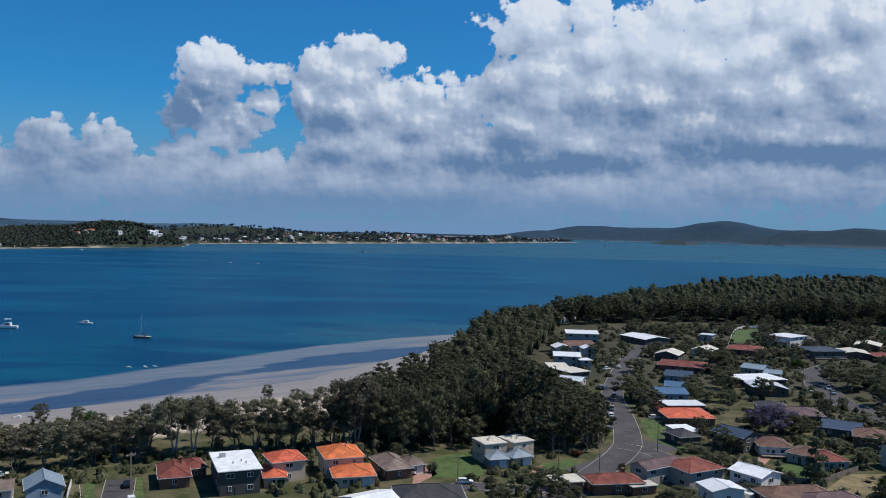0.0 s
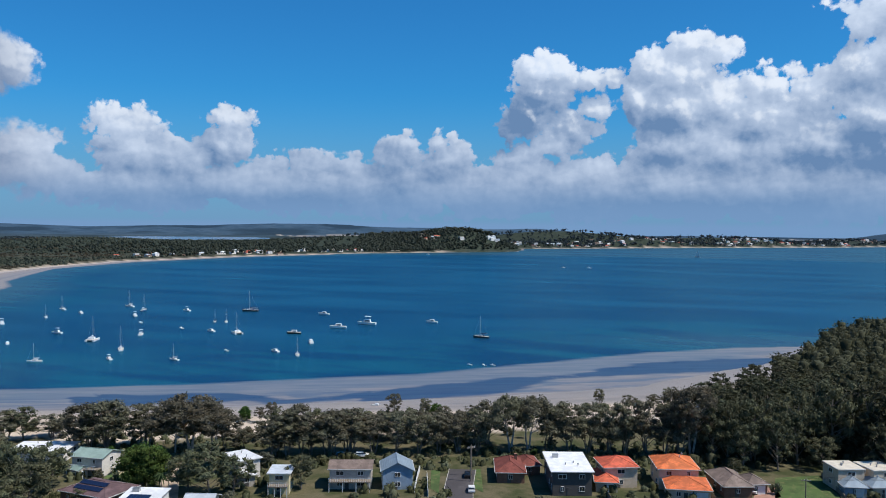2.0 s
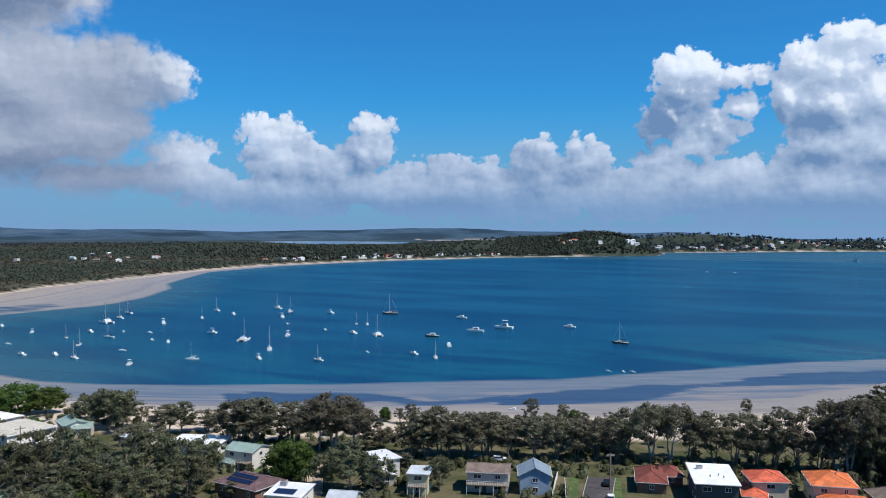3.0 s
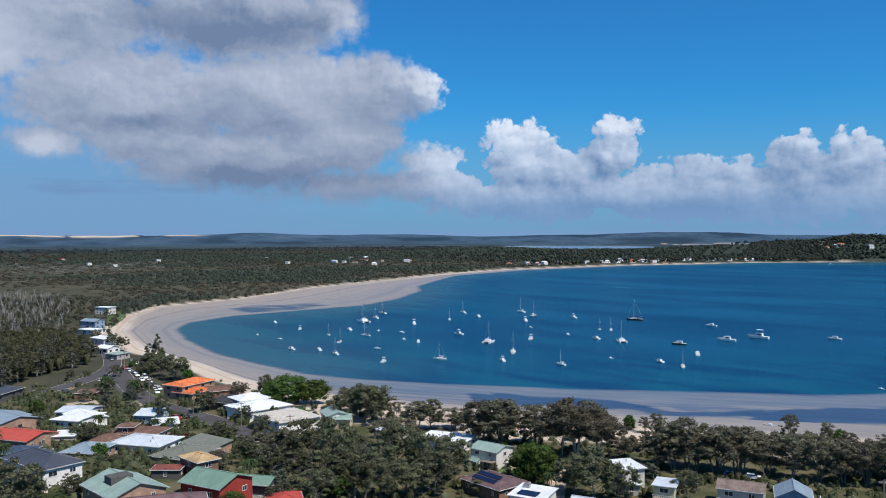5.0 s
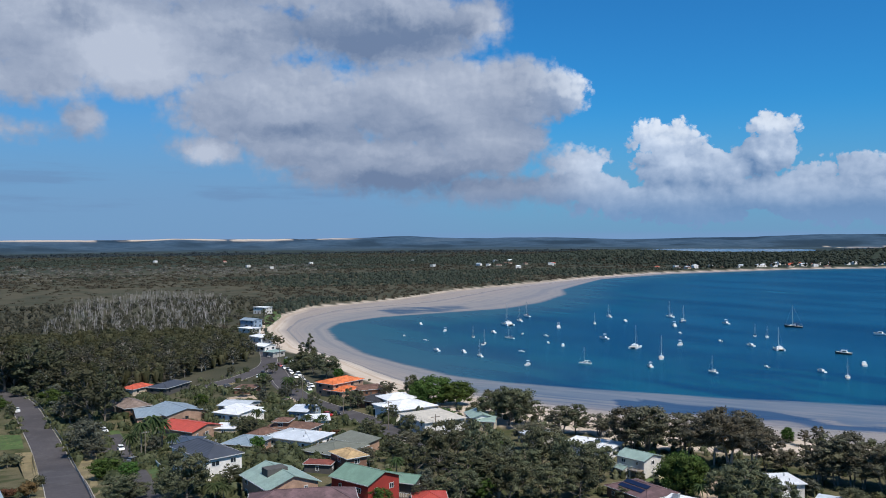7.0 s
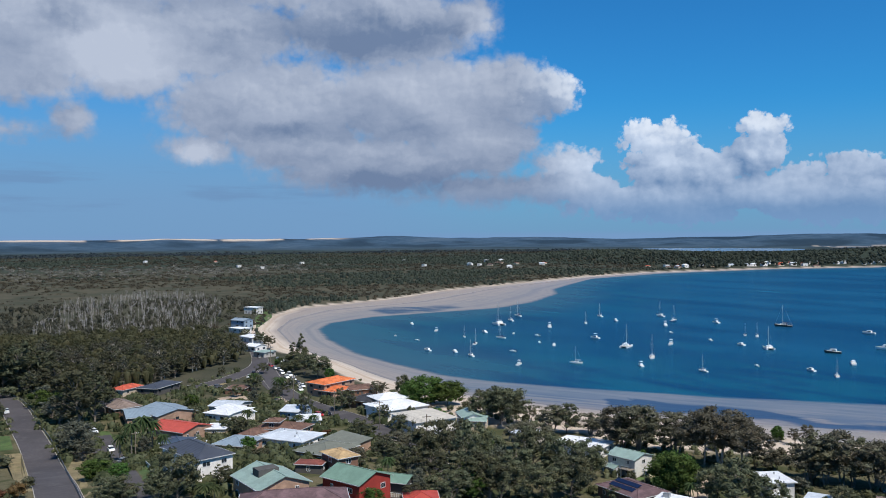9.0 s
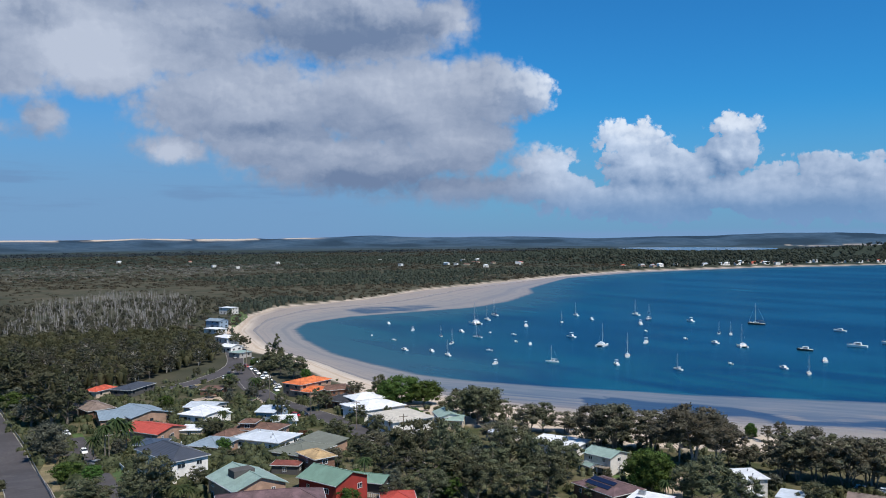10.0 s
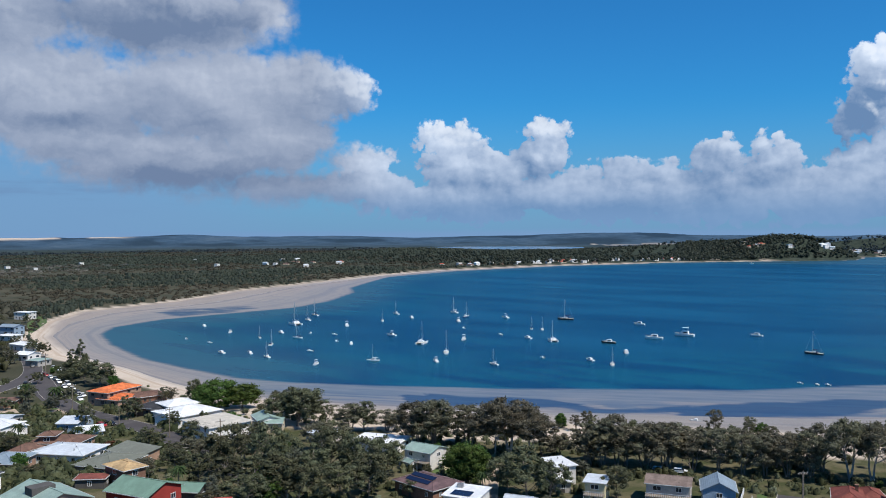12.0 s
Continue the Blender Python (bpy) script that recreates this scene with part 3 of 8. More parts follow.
def build_land():
    angles = np.concatenate([np.arange(-40, 100, 0.33), np.arange(100, 320, 4.0)])
    radii = np.concatenate([[0.5, 60, 110], np.geomspace(140, 4990, 235)])
    X, Y, faces = ring_grid(radii, angles)
    Z, s, past, flats = lie(X, Y)
    r, az = np.hypot(X, Y), np.degrees(np.arctan2(-X, Y))
    edge = (6 + 7 * fractal(X / 25, Y / 25, 3)) * np.where((X > -345) & (X < -20) & (Y < 360), 4.0, 1.0)
    sand = smooth(1.0, -1.0, s - edge * np.where((X < -560) & (Y > 250), 0.1, 1.0) * np.where(r > 1500, 0.25, 1.0))
    dunes = smooth(0.28, 0.36, fractal(az / 1.3, r / 400, 3)) * smooth(4690, 4720, r) * smooth(62.5, 65, az) * smooth(88, 84, az)
    sand = sand * (1 - smooth(22.5, 20.5, az) * smooth(15.0, 16.5, az) * smooth(1700, 1900, r) * smooth(2500, 2350, r))      # the bluff falls straight into the water
    sand = np.maximum(np.where(((r > 1500) & (Z > 2.2)) | ((r > 2800) & (X > 620)), 0, sand), dunes)
    wet = smooth(-2, -15, s + 8 * (fractal(X / 40, Y / 22, 3) - 0.5)) * smooth(1.6, 1.0, Z)
    wet = np.maximum(wet, 0.85 * smooth(9, -4, s + 10 * (fractal(X / 40, Y / 22, 3) - 0.5)) * smooth(-250, -160, X) * smooth(1500, 900, r))
    wild = smooth(330, 430, r)
    ob = mesh_object("ground", np.stack([X, Y, Z], -1), faces, [ground_material()], True, attrs={"sand": sand, "wet": wet, "wild": wild, "remote": smooth(1500, 2000, r), "hazy": smooth(2900, 4800, r) * np.where((az < -8) & (r < 4650), 0.85, 1.0), "flats": flats, "belts": np.where(az < -4, 0.51, 0.6 * fractal(np.log(r + 1.0) * 24, az / 3.2, 4) + 0.4 * fractal(X / 170, Y / 170, 4)), "sky_cool": 0.75 * smooth(-300, -180, X)})
    bm = bmesh.new()
    bm.from_mesh(ob.data)
    bm.verts.ensure_lookup_table()
    bm.faces.new(bm.verts[:len(angles)])
    bm.to_mesh(ob.data)
    bm.free()
    tagged(ob, "grassy ground with pale sand beach and scrub plain", "ground", kind="structure")
    # the sea, one sheet up to the land's edge
    keep = Z < 0.25
    fk = keep[faces].any(1)
    used = np.unique(faces[fk])
    remap = np.full(len(X), -1)
    remap[used] = np.arange(len(used))
    depth = -Z[used]
    wob = 14 * (fractal(X[used] / 90, Y[used] / 90, 3) - 0.5)
    deep = smooth(20, 190, past[used] + 4 * wob)
    flat = np.where(r[used] > 1900, np.where(depth < 0.5, 0.7, 1.5), flats[used])
    pool = np.zeros(len(used))
    wx, wy = X[used] + 26 * (fractal(X[used] / 34, Y[used] / 34, 3) - 0.5), Y[used] + 26 * (fractal(Y[used] / 34 + 9, X[used] / 34 + 5, 3) - 0.5)
    for poly, soft_edge in zip(POOLS, (7, 6, 9, 16)):
        away, within = line_distance(wx, wy, poly, True)
        pool = np.maximum(pool, smooth(-soft_edge, soft_edge, np.where(within, away, -away)) * (0.55 if poly is POOLS[3] else 1.0))
    pools = smooth(-400, -290, X[used]) * smooth(560, 480, Y[used])
    ob = mesh_object("water", np.stack([X[used], Y[used], 0 * used], -1), remap[faces[fk]], [water_material()], True, attrs={"deep": deep, "flats": flat, "pools": pools, "pool": pool})
    tagged(ob, "calm blue bay water, pale over the sand flats", "water", kind="structure")
    # a shallow lagoon far behind the beach
    A = np.radians(np.linspace(33.6, 44.6, 45))
    reach = np.array([3060 + 60 * math.sin(5 * a * 9) + 260 * (abs(i - 22) / 22) ** 3 for i, a in enumerate(A)])
    back = np.array([3800 - 40 * math.sin(31 * a) - 260 * (abs(i - 22) / 22) ** 3 for i, a in enumerate(A)])
    P = np.concatenate([np.stack([-np.sin(A) * d, np.cos(A) * d, 0 * A + 3.9], -1) for d in (reach, back)])
    k = np.arange(44)
    lagoon = mesh_object("lagoon", P, np.stack([k + 1, k, k + 45, k + 46], -1), [material("lagoon_water", (0.11, 0.155, 0.20), 0.25, 0.25, 0.004, 0.02, spec=0.5)], True)
    tagged(lagoon, "pale shallow lagoon water between far woods", "water", kind="structure")


build_land()

# ---------------------------------------------------------------- helpers for things


def part(name, bm, mat, parent, label=""):
    me = bpy.data.meshes.new(name)
    bm.to_mesh(me)
    bm.free()
    me.materials.append(mat)
    ob = new(name, me)
    ob.parent = parent
    return tagged(ob, label)


def box(bm, x0, y0, z0, x1, y1, z1):
    v = [bm.verts.new(p) for p in ((x0, y0, z0), (x1, y0, z0), (x1, y1, z0), (x0, y1, z0), (x0, y0, z1), (x1, y0, z1), (x1, y1, z1), (x0, y1, z1))]
    for f in ((3, 2, 1, 0), (4, 5, 6, 7), (0, 1, 5, 4), (1, 2, 6, 5), (2, 3, 7, 6), (3, 0, 4, 7)):
        bm.faces.new([v[i] for i in f])
    return v


def slab(bm, corners, thick):
    """A flat plate from its top corners, thick downwards."""
    top = [bm.verts.new(c) for c in corners]
    low = [bm.verts.new((c[0], c[1], c[2] - thick)) for c in corners]
    k = len(corners)
    bm.faces.new(top)
    bm.faces.new(low[::-1])
    for i in range(k):
        j = (i + 1) % k
        bm.faces.new((top[j], top[i], low[i], low[j]))


def rod(bm, a, b, r0, r1, sides=6):
    a, b = Vector(a), Vector(b)
    q = (b - a).to_track_quat("Z", "Y")
    rings = []
    for p, r in ((a, r0), (b, r1)):
        rings.append([bm.verts.new(p + q @ Vector((math.cos(t) * r, math.sin(t) * r, 0))) for t in [2 * math.pi * i / sides for i in range(sides)]])
    for i in range(sides):
        j = (i + 1) % sides
        bm.faces.new((rings[0][i], rings[0][j], rings[1][j], rings[1][i]))
    bm.faces.new(rings[0][::-1])
    bm.faces.new(rings[1])


def child(name, data, parent, m=None):
    ob = new(name, data)
    ob.parent = parent
    if m is not None:
        ob.matrix_basis = m
    return ob


def thing(name, x, y, turn, label, category, group="", z=None):
    ob = new(name)
    ob.empty_display_size = 0.5
    ob.matrix_basis = pose(x, y, ground_at(x, y) if z is None else z, 0, 0, turn)
    return tagged(ob, label, category, group)


# ---------------------------------------------------------------- house materials
def roofs(kind):
    table = {
        "white_sheet": ((0.74, 0.75, 0.76), 0.45), "pale_sheet": ((0.52, 0.56, 0.60), 0.4), "blue_grey_sheet": ((0.23, 0.29, 0.34), 0.45),
        "green_sheet": ((0.155, 0.25, 0.19), 0.55), "pale_green_sheet": ((0.24, 0.325, 0.285), 0.55), "dark_sheet": ((0.055, 0.062, 0.078), 0.5),
        "navy_sheet": ((0.052, 0.074, 0.112), 0.45), "blue_sheet": ((0.08, 0.15, 0.25), 0.45), "cream_sheet": ((0.60, 0.55, 0.46), 0.5),
        "red_sheet": ((0.42, 0.065, 0.045), 0.5), "moss_sheet": ((0.16, 0.17, 0.14), 0.85), "tan_tile": ((0.45, 0.31, 0.16), 0.8),
        "orange_tile": ((0.62, 0.155, 0.05), 0.75), "red_tile": ((0.20, 0.055, 0.040), 0.85), "coral_tile": ((0.56, 0.11, 0.055), 0.75),
        "brown_tile": ((0.155, 0.085, 0.062), 0.85), "grey_brown_tile": ((0.20, 0.15, 0.125), 0.85), "charcoal_tile": ((0.045, 0.045, 0.05), 0.8),
        "plum_tile": ((0.13, 0.08, 0.085), 0.85)}
    base, rough = table[kind]
    tile = kind.endswith("tile")
    return material("roof_" + kind, base, rough, 0.32 if tile else 0.14, 0.35, 1.7 if tile else 1.2, bump=0.03 if tile else 0.0, per_thing=0.08,
                    second=tuple(c * 0.6 for c in base) if tile else tuple(c * 0.86 for c in base), ribs=None if tile else (2.2, 0.04, "x"))


def walls(kind):
    table = {"white_render": (0.75, 0.72, 0.68), "cream_render": (0.62, 0.56, 0.44), "grey_board": (0.40, 0.37, 0.335), "dark_board": (0.085, 0.08, 0.075),
             "tan_brick": (0.37, 0.235, 0.165), "brown_brick": (0.20, 0.105, 0.07), "red_board": (0.30, 0.035, 0.025), "pale_board": (0.59, 0.56, 0.52),
             "beige_render": (0.55, 0.45, 0.34), "blue_board": (0.25, 0.33, 0.42), "yellow_render": (0.60, 0.52, 0.33)}
    base = table[kind]
    return material("wall_" + kind, base, 0.85, 0.25 if "brick" in kind else 0.12, 0.4, 2.5 if "brick" in kind else 3.0, bump=0.02, second=tuple(c * 0.82 for c in base), per_thing=0.06)


GLASS = material("window_glass", (0.025, 0.032, 0.04), 0.08, 0.3, 0.5, 1.0, spec=0.6)
FRAME = material("white_frame", (0.70, 0.71, 0.71), 0.5, 0.08, 1.0, 4.0)
TRIM = material("roof_trim", (0.55, 0.55, 0.54), 0.5, 0.1, 1.0, 4.0)
TIMBER = material("grey_timber", (0.22, 0.18, 0.14), 0.85, 0.25, 1.0, 9.0, bump=0.02)
CONCRETE = material("pale_concrete", (0.42, 0.39, 0.35), 0.9, 0.18, 0.4, 5.0, bump=0.01, second=(0.30, 0.28, 0.25))
SOLAR = material("solar_glass", (0.012, 0.017, 0.045), 0.12, 0.25, 1.5, 2.0, spec=0.6)
STEEL = material("grey_steel", (0.42, 0.43, 0.44), 0.4, 0.1, 1.0, 5.0, metal=0.8)
_cache = {}


def window_meshes(w, h):
    key = (round(w, 1), round(h, 1))
    if key not in _cache:
        bm = bmesh.new()
        t = 0.09
        for a in ((-w / 2, 0, -h / 2, w / 2, 0.09, -h / 2 + t), (-w / 2, 0, h / 2 - t, w / 2, 0.09, h / 2), (-w / 2, 0, -h / 2 + t, -w / 2 + t, 0.09, h / 2 - t),
                  (w / 2 - t, 0, -h / 2 + t, w / 2, 0.09, h / 2 - t), (-0.04, 0.01, -h / 2 + t, 0.04, 0.08, h / 2 - t)):
            box(bm, *a)
        fr = bpy.data.meshes.new("window")
        bm.to_mesh(fr)
        bm.free()
        fr.materials.append(FRAME)
        bm = bmesh.new()
        box(bm, -w / 2 + t, 0.02, -h / 2 + t, w / 2 - t, 0.05, h / 2 - t)
        gl = bpy.data.meshes.new("pane")
        bm.to_mesh(gl)
        bm.free()
        gl.materials.append(GLASS)
        _cache[key] = (fr, gl)
    return _cache[key]


def put_window(house, x, y, z, turn, w, h, plain=False):
    fr, gl = window_meshes(w, h)
    win = child("window", gl if plain else fr, house, pose(x, y, z, 0, 0, turn))
    if not plain:
        child("pane", gl, win)


def roof_mesh(bm, w, d, h, kind, rise, thick=0.16):
    """The planes of a roof over a plan w by d with its eaves at h. Returns its ridge."""
    x, y = w / 2, d / 2
    if kind == "hip":
        k = min(w, d) / 2
        a, b = ((-x + k, 0, h + rise), (x - k, 0, h + rise)) if w >= d else ((0, -y + k, h + rise), (0, y - k, h + rise))
        if w >= d:
            for c in (((-x, -y, h), (x, -y, h), b, a), ((x, y, h), (-x, y, h), a, b), ((x, -y, h), (x, y, h), b), ((-x, y, h), (-x, -y, h), a)):
                slab(bm, c, thick)
        else:
            for c in (((x, -y, h), (x, y, h), b, a), ((-x, y, h), (-x, -y, h), a, b), ((-x, -y, h), (x, -y, h), a), ((x, y, h), (-x, y, h), b)):
                slab(bm, c, thick)
        return a, b, [((-x, -y, h), a), ((x, y, h), b), ((x, -y, h), b if w >= d else a), ((-x, y, h), a if w >= d else b)]
    if kind == "gx":
        a, b = (-x, 0, h + rise), (x, 0, h + rise)
        slab(bm, ((-x, -y, h), (x, -y, h), b, a), thick)
        slab(bm, ((x, y, h), (-x, y, h), a, b), thick)
        return a, b, []
    if kind == "gy":
        a, b = (0, -y, h + rise), (0, y, h + rise)
        slab(bm, ((x, -y, h), (x, y, h), b, a), thick)
        slab(bm, ((-x, y, h), (-x, -y, h), a, b), thick)
        return a, b, []
    if kind == "sky":    # one plane that climbs to the back
        slab(bm, ((-x, -y, h), (x, -y, h), (x, y, h + rise), (-x, y, h + rise)), thick)
    elif kind == "skx":
        slab(bm, ((-x, -y, h), (x, -y, h + rise), (x, y, h + rise), (-x, y, h)), thick)
    else:
        slab(bm, ((-x, -y, h), (x, -y, h), (x, y, h), (-x, y, h)), thick + 0.1)
    return None


def wall_mesh(bm, w, d, h, kind, rise, over):
    x, y = w / 2 - over, d / 2 - over
    base = -2.5
    u, v = x / (w / 2), y / (d / 2)
    top = [h - 0.16] * 4                       # heights at the four corners, under the roof
    if kind == "sky":
        top = [h - 0.2 + rise * over / d, h - 0.2 + rise * over / d, h - 0.2 + rise * (1 - over / d), h - 0.2 + rise * (1 - over / d)]
    if kind == "skx":
        top = [h - 0.2 + rise * over / w, h - 0.2 + rise * (1 - over / w), h - 0.2 + rise * (1 - over / w), h - 0.2 + rise * over / w]
    if kind in ("gx", "gy"):
        lift = rise * (1 - (v if kind == "gx" else u))
        top = [h - 0.2 + lift] * 4
    plan = [(-x, -y), (x, -y), (x, y), (-x, y)]
    lo = [bm.verts.new((*p, base)) for p in plan]
    hi = [bm.verts.new((*p, t)) for p, t in zip(plan, top)]
    peak = h - 0.2 + rise
    for i in range(4):
        j = (i + 1) % 4
        if kind == "gx" and i in (1, 3):
            bm.faces.new((lo[i], lo[j], hi[j], bm.verts.new((plan[i][0], 0, peak)), hi[i]))
        elif kind == "gy" and i in (0, 2):
            bm.faces.new((lo[i], lo[j], hi[j], bm.verts.new((0, plan[i][1], peak)), hi[i]))
        else:
            bm.faces.new((lo[i], lo[j], hi[j], hi[i]))
    if kind in ("hip", "flat"):
        bm.faces.new(hi)


FOOTPRINTS, STREETS = [], []


def house(x, y, turn, w, d, h, kind, rise, roof, wall, label, extras="", name="house", over=0.5, group="houses of the bay", plain=False):
    """A house: plan w by d under its eaves, eaves at h, roof shape and rise. extras: garage, solar, chimney, deck, vents, dark."""
    rnd = random.Random(int(x * 7 + y * 13))
    FOOTPRINTS.append((x, y, 0.5 * max(w, d)))
    top = thing(name, x, y, turn, label, "house" if name == "house" else name.replace("_", " "), group)
    bm = bmesh.new()
    wall_mesh(bm, w, d, h, kind, rise, over)
    part("wall", bm, walls(wall), top)
    bm = bmesh.new()
    ridge = roof_mesh(bm, w, d, h, kind, rise)
    rf = part("roof", bm, roofs(roof), top)
    if ridge and not plain:
        bm = bmesh.new()
        rod(bm, ridge[0], ridge[1], 0.13, 0.13, 5)
        for a, b in ridge[2]:
            rod(bm, a, b, 0.11, 0.11, 5)
        part("ridge_cap", bm, roofs(roof), rf)
    bm = bmesh.new()
    g = 0.12
    X, Y = w / 2, d / 2
    if kind in ("hip", "flat", "gx", "sky"):
        box(bm, -X, -Y - g, h - 0.2, X, -Y - 0.003, h - 0.03)
    if kind in ("hip", "flat", "gx"):
        box(bm, -X, Y + 0.003, h - 0.2, X, Y + g, h - 0.03)
    if kind in ("hip", "flat", "gy"):
        box(bm, -X - g, -Y, h - 0.2, -X - 0.003, Y, h - 0.03)
        box(bm, X + 0.003, -Y, h - 0.2, X + g, Y, h - 0.03)
    if len(bm.verts) and not plain:
        part("gutter", bm, TRIM, top)
    else:
        bm.free()
    storeys = 2 if h > 4.4 else 1
    per = h / storeys
    wx, wy = w / 2 - over, d / 2 - over
    for s in range(storeys):
        zc = s * per + per * 0.56
        ww, wh = rnd.choice((1.5, 1.8, 2.1)), (1.2 if s or storeys == 1 else 1.3)
        sides = ((0, w),) if plain else ((0, w), (90, d), (270, d))
        for side, length in sides:
            k = 1 if plain else max(1, int((length - 1.5) / 4.2))
            if plain and s:
                continue
            skip = rnd.randrange(k) if k > 2 else -1
            for i in range(k):
                if i == skip:
                    continue
                u = -length / 2 + over + (length - 2 * over) * (i + 0.5) / k
                if "garage" in extras and side == 0 and s == 0 and u > 0:
                    continue
                px, py = {0: (u, -wy - 0.09), 90: (wx + 0.09, u), 180: (-u, wy + 0.09), 270: (-wx - 0.09, -u)}[side]
                put_window(top, px, py, zc, side, ww if (i + s) % 2 else max(0.9, ww - 0.6), wh, plain or math.hypot(x, y) > 330)
    if plain:
        return top
    bm = bmesh.new()
    box(bm, -wx * 0.25, -wy - 0.07, 0.0, -wx * 0.25 + 0.95, -wy - 0.003, 2.1)
    part("door", bm, walls("dark_board" if "dark" not in extras else "pale_board"), top)
    if "garage" in extras:
        bm = bmesh.new()
        gw = min(5.0, wx * 0.8)
        for i in range(5):
            box(bm, wx - gw - 0.6, -wy - 0.08, 0.05 + i * 0.45, wx - 0.6, -wy - 0.003, 0.05 + i * 0.45 + 0.43)
        part("garage_door", bm, FRAME, top)
    slope = math.atan2(rise, d / 2) if kind in ("gx", "hip") else (math.atan2(rise, d) if kind == "sky" else 0.0)

    def on_roof(px, py):
        if kind in ("gx", "hip"):
            return h + rise * (1 - abs(py) / (d / 2))
        if kind == "gy":
            return h + rise * (1 - abs(px) / (w / 2))
        return h + (rise * (py / d + 0.5) if kind == "sky" else (rise * (px / w + 0.5) if kind == "skx" else 0))

    if "solar" in extras:
        cols = max(3, int(w * 0.55))
        for r in range(2):
            for c in range(cols):
                py = -d * 0.12 - r * d * 0.17
                px = -w * 0.25 + c * 1.06
                if abs(px) > w * 0.36:
                    continue
                bm = bmesh.new()
                box(bm, -0.5, -0.8, 0.0, 0.5, 0.8, 0.05)
                pn = part("solar_panel", bm, SOLAR, top)
                pn.matrix_basis = Matrix.Translation((px, py, on_roof(px, py) + 0.12)) @ Matrix.Rotation(slope, 4, "X")
    if "chimney" in extras:
        bm = bmesh.new()
        cx, cy = w * 0.2, d * 0.14
        cz = on_roof(cx, cy)
        box(bm, cx - 0.4, cy - 0.4, cz - 0.6, cx + 0.4, cy + 0.4, cz + 1.2)
        box(bm, cx - 0.48, cy - 0.48, cz + 1.2, cx + 0.48, cy + 0.48, cz + 1.32)
        part("chimney", bm, walls("brown_brick"), rf)
    if "vents" in extras:
        for k in range(3):
            px, py = (rnd.random() - 0.5) * w * 0.5, (rnd.random() - 0.5) * d * 0.6
            bm = bmesh.new()
            cz = on_roof(px, py)
            rod(bm, (px, py, cz - 0.1), (px, py, cz + 0.45), 0.15, 0.15, 7)
            rod(bm, (px, py, cz + 0.45), (px, py, cz + 0.62), 0.26, 0.16, 7)
            part("roof_vent", bm, STEEL, rf)
    if "unit" in extras:
        bm = bmesh.new()
        cz = on_roof(-w * 0.25, d * 0.2)
        box(bm, -w * 0.25 - 0.8, d * 0.2 - 0.5, cz + 0.02, -w * 0.25 + 0.8, d * 0.2 + 0.5, cz + 0.9)
        part("roof_unit", bm, STEEL, top)
    if "deck" in extras:
        dz = per if storeys == 2 else 0.7
        bm = bmesh.new()
        box(bm, -wx, -wy - 2.6, dz - 0.2, wx, -wy - 0.01, dz)
        deck = part("deck", bm, TIMBER, top)
        for k in range(4):
            px = -wx + 0.15 + k * (2 * wx - 0.3) / 3
            bm = bmesh.new()
            box(bm, px - 0.08, -wy - 2.55, -2.5, px + 0.08, -wy - 2.39, dz - 0.2)
            part("post", bm, FRAME, deck)
        bm = bmesh.new()
        box(bm, -wx, -wy - 2.6, dz + 0.95, wx, -wy - 2.52, dz + 1.03)
        for k in range(int(2 * wx / 0.45)):
            px = -wx + 0.05 + k * 0.45
            box(bm, px, -wy - 2.59, dz, px + 0.06, -wy - 2.53, dz + 0.95)
        part("railing", bm, FRAME, deck)
    if "dormer" in extras:
        bm = bmesh.new()
        box(bm, -1.6, -d * 0.28, h, 1.6, d * 0.1, h + rise + 0.35)
        part("roof_lantern", bm, walls("dark_board"), rf)
    return top

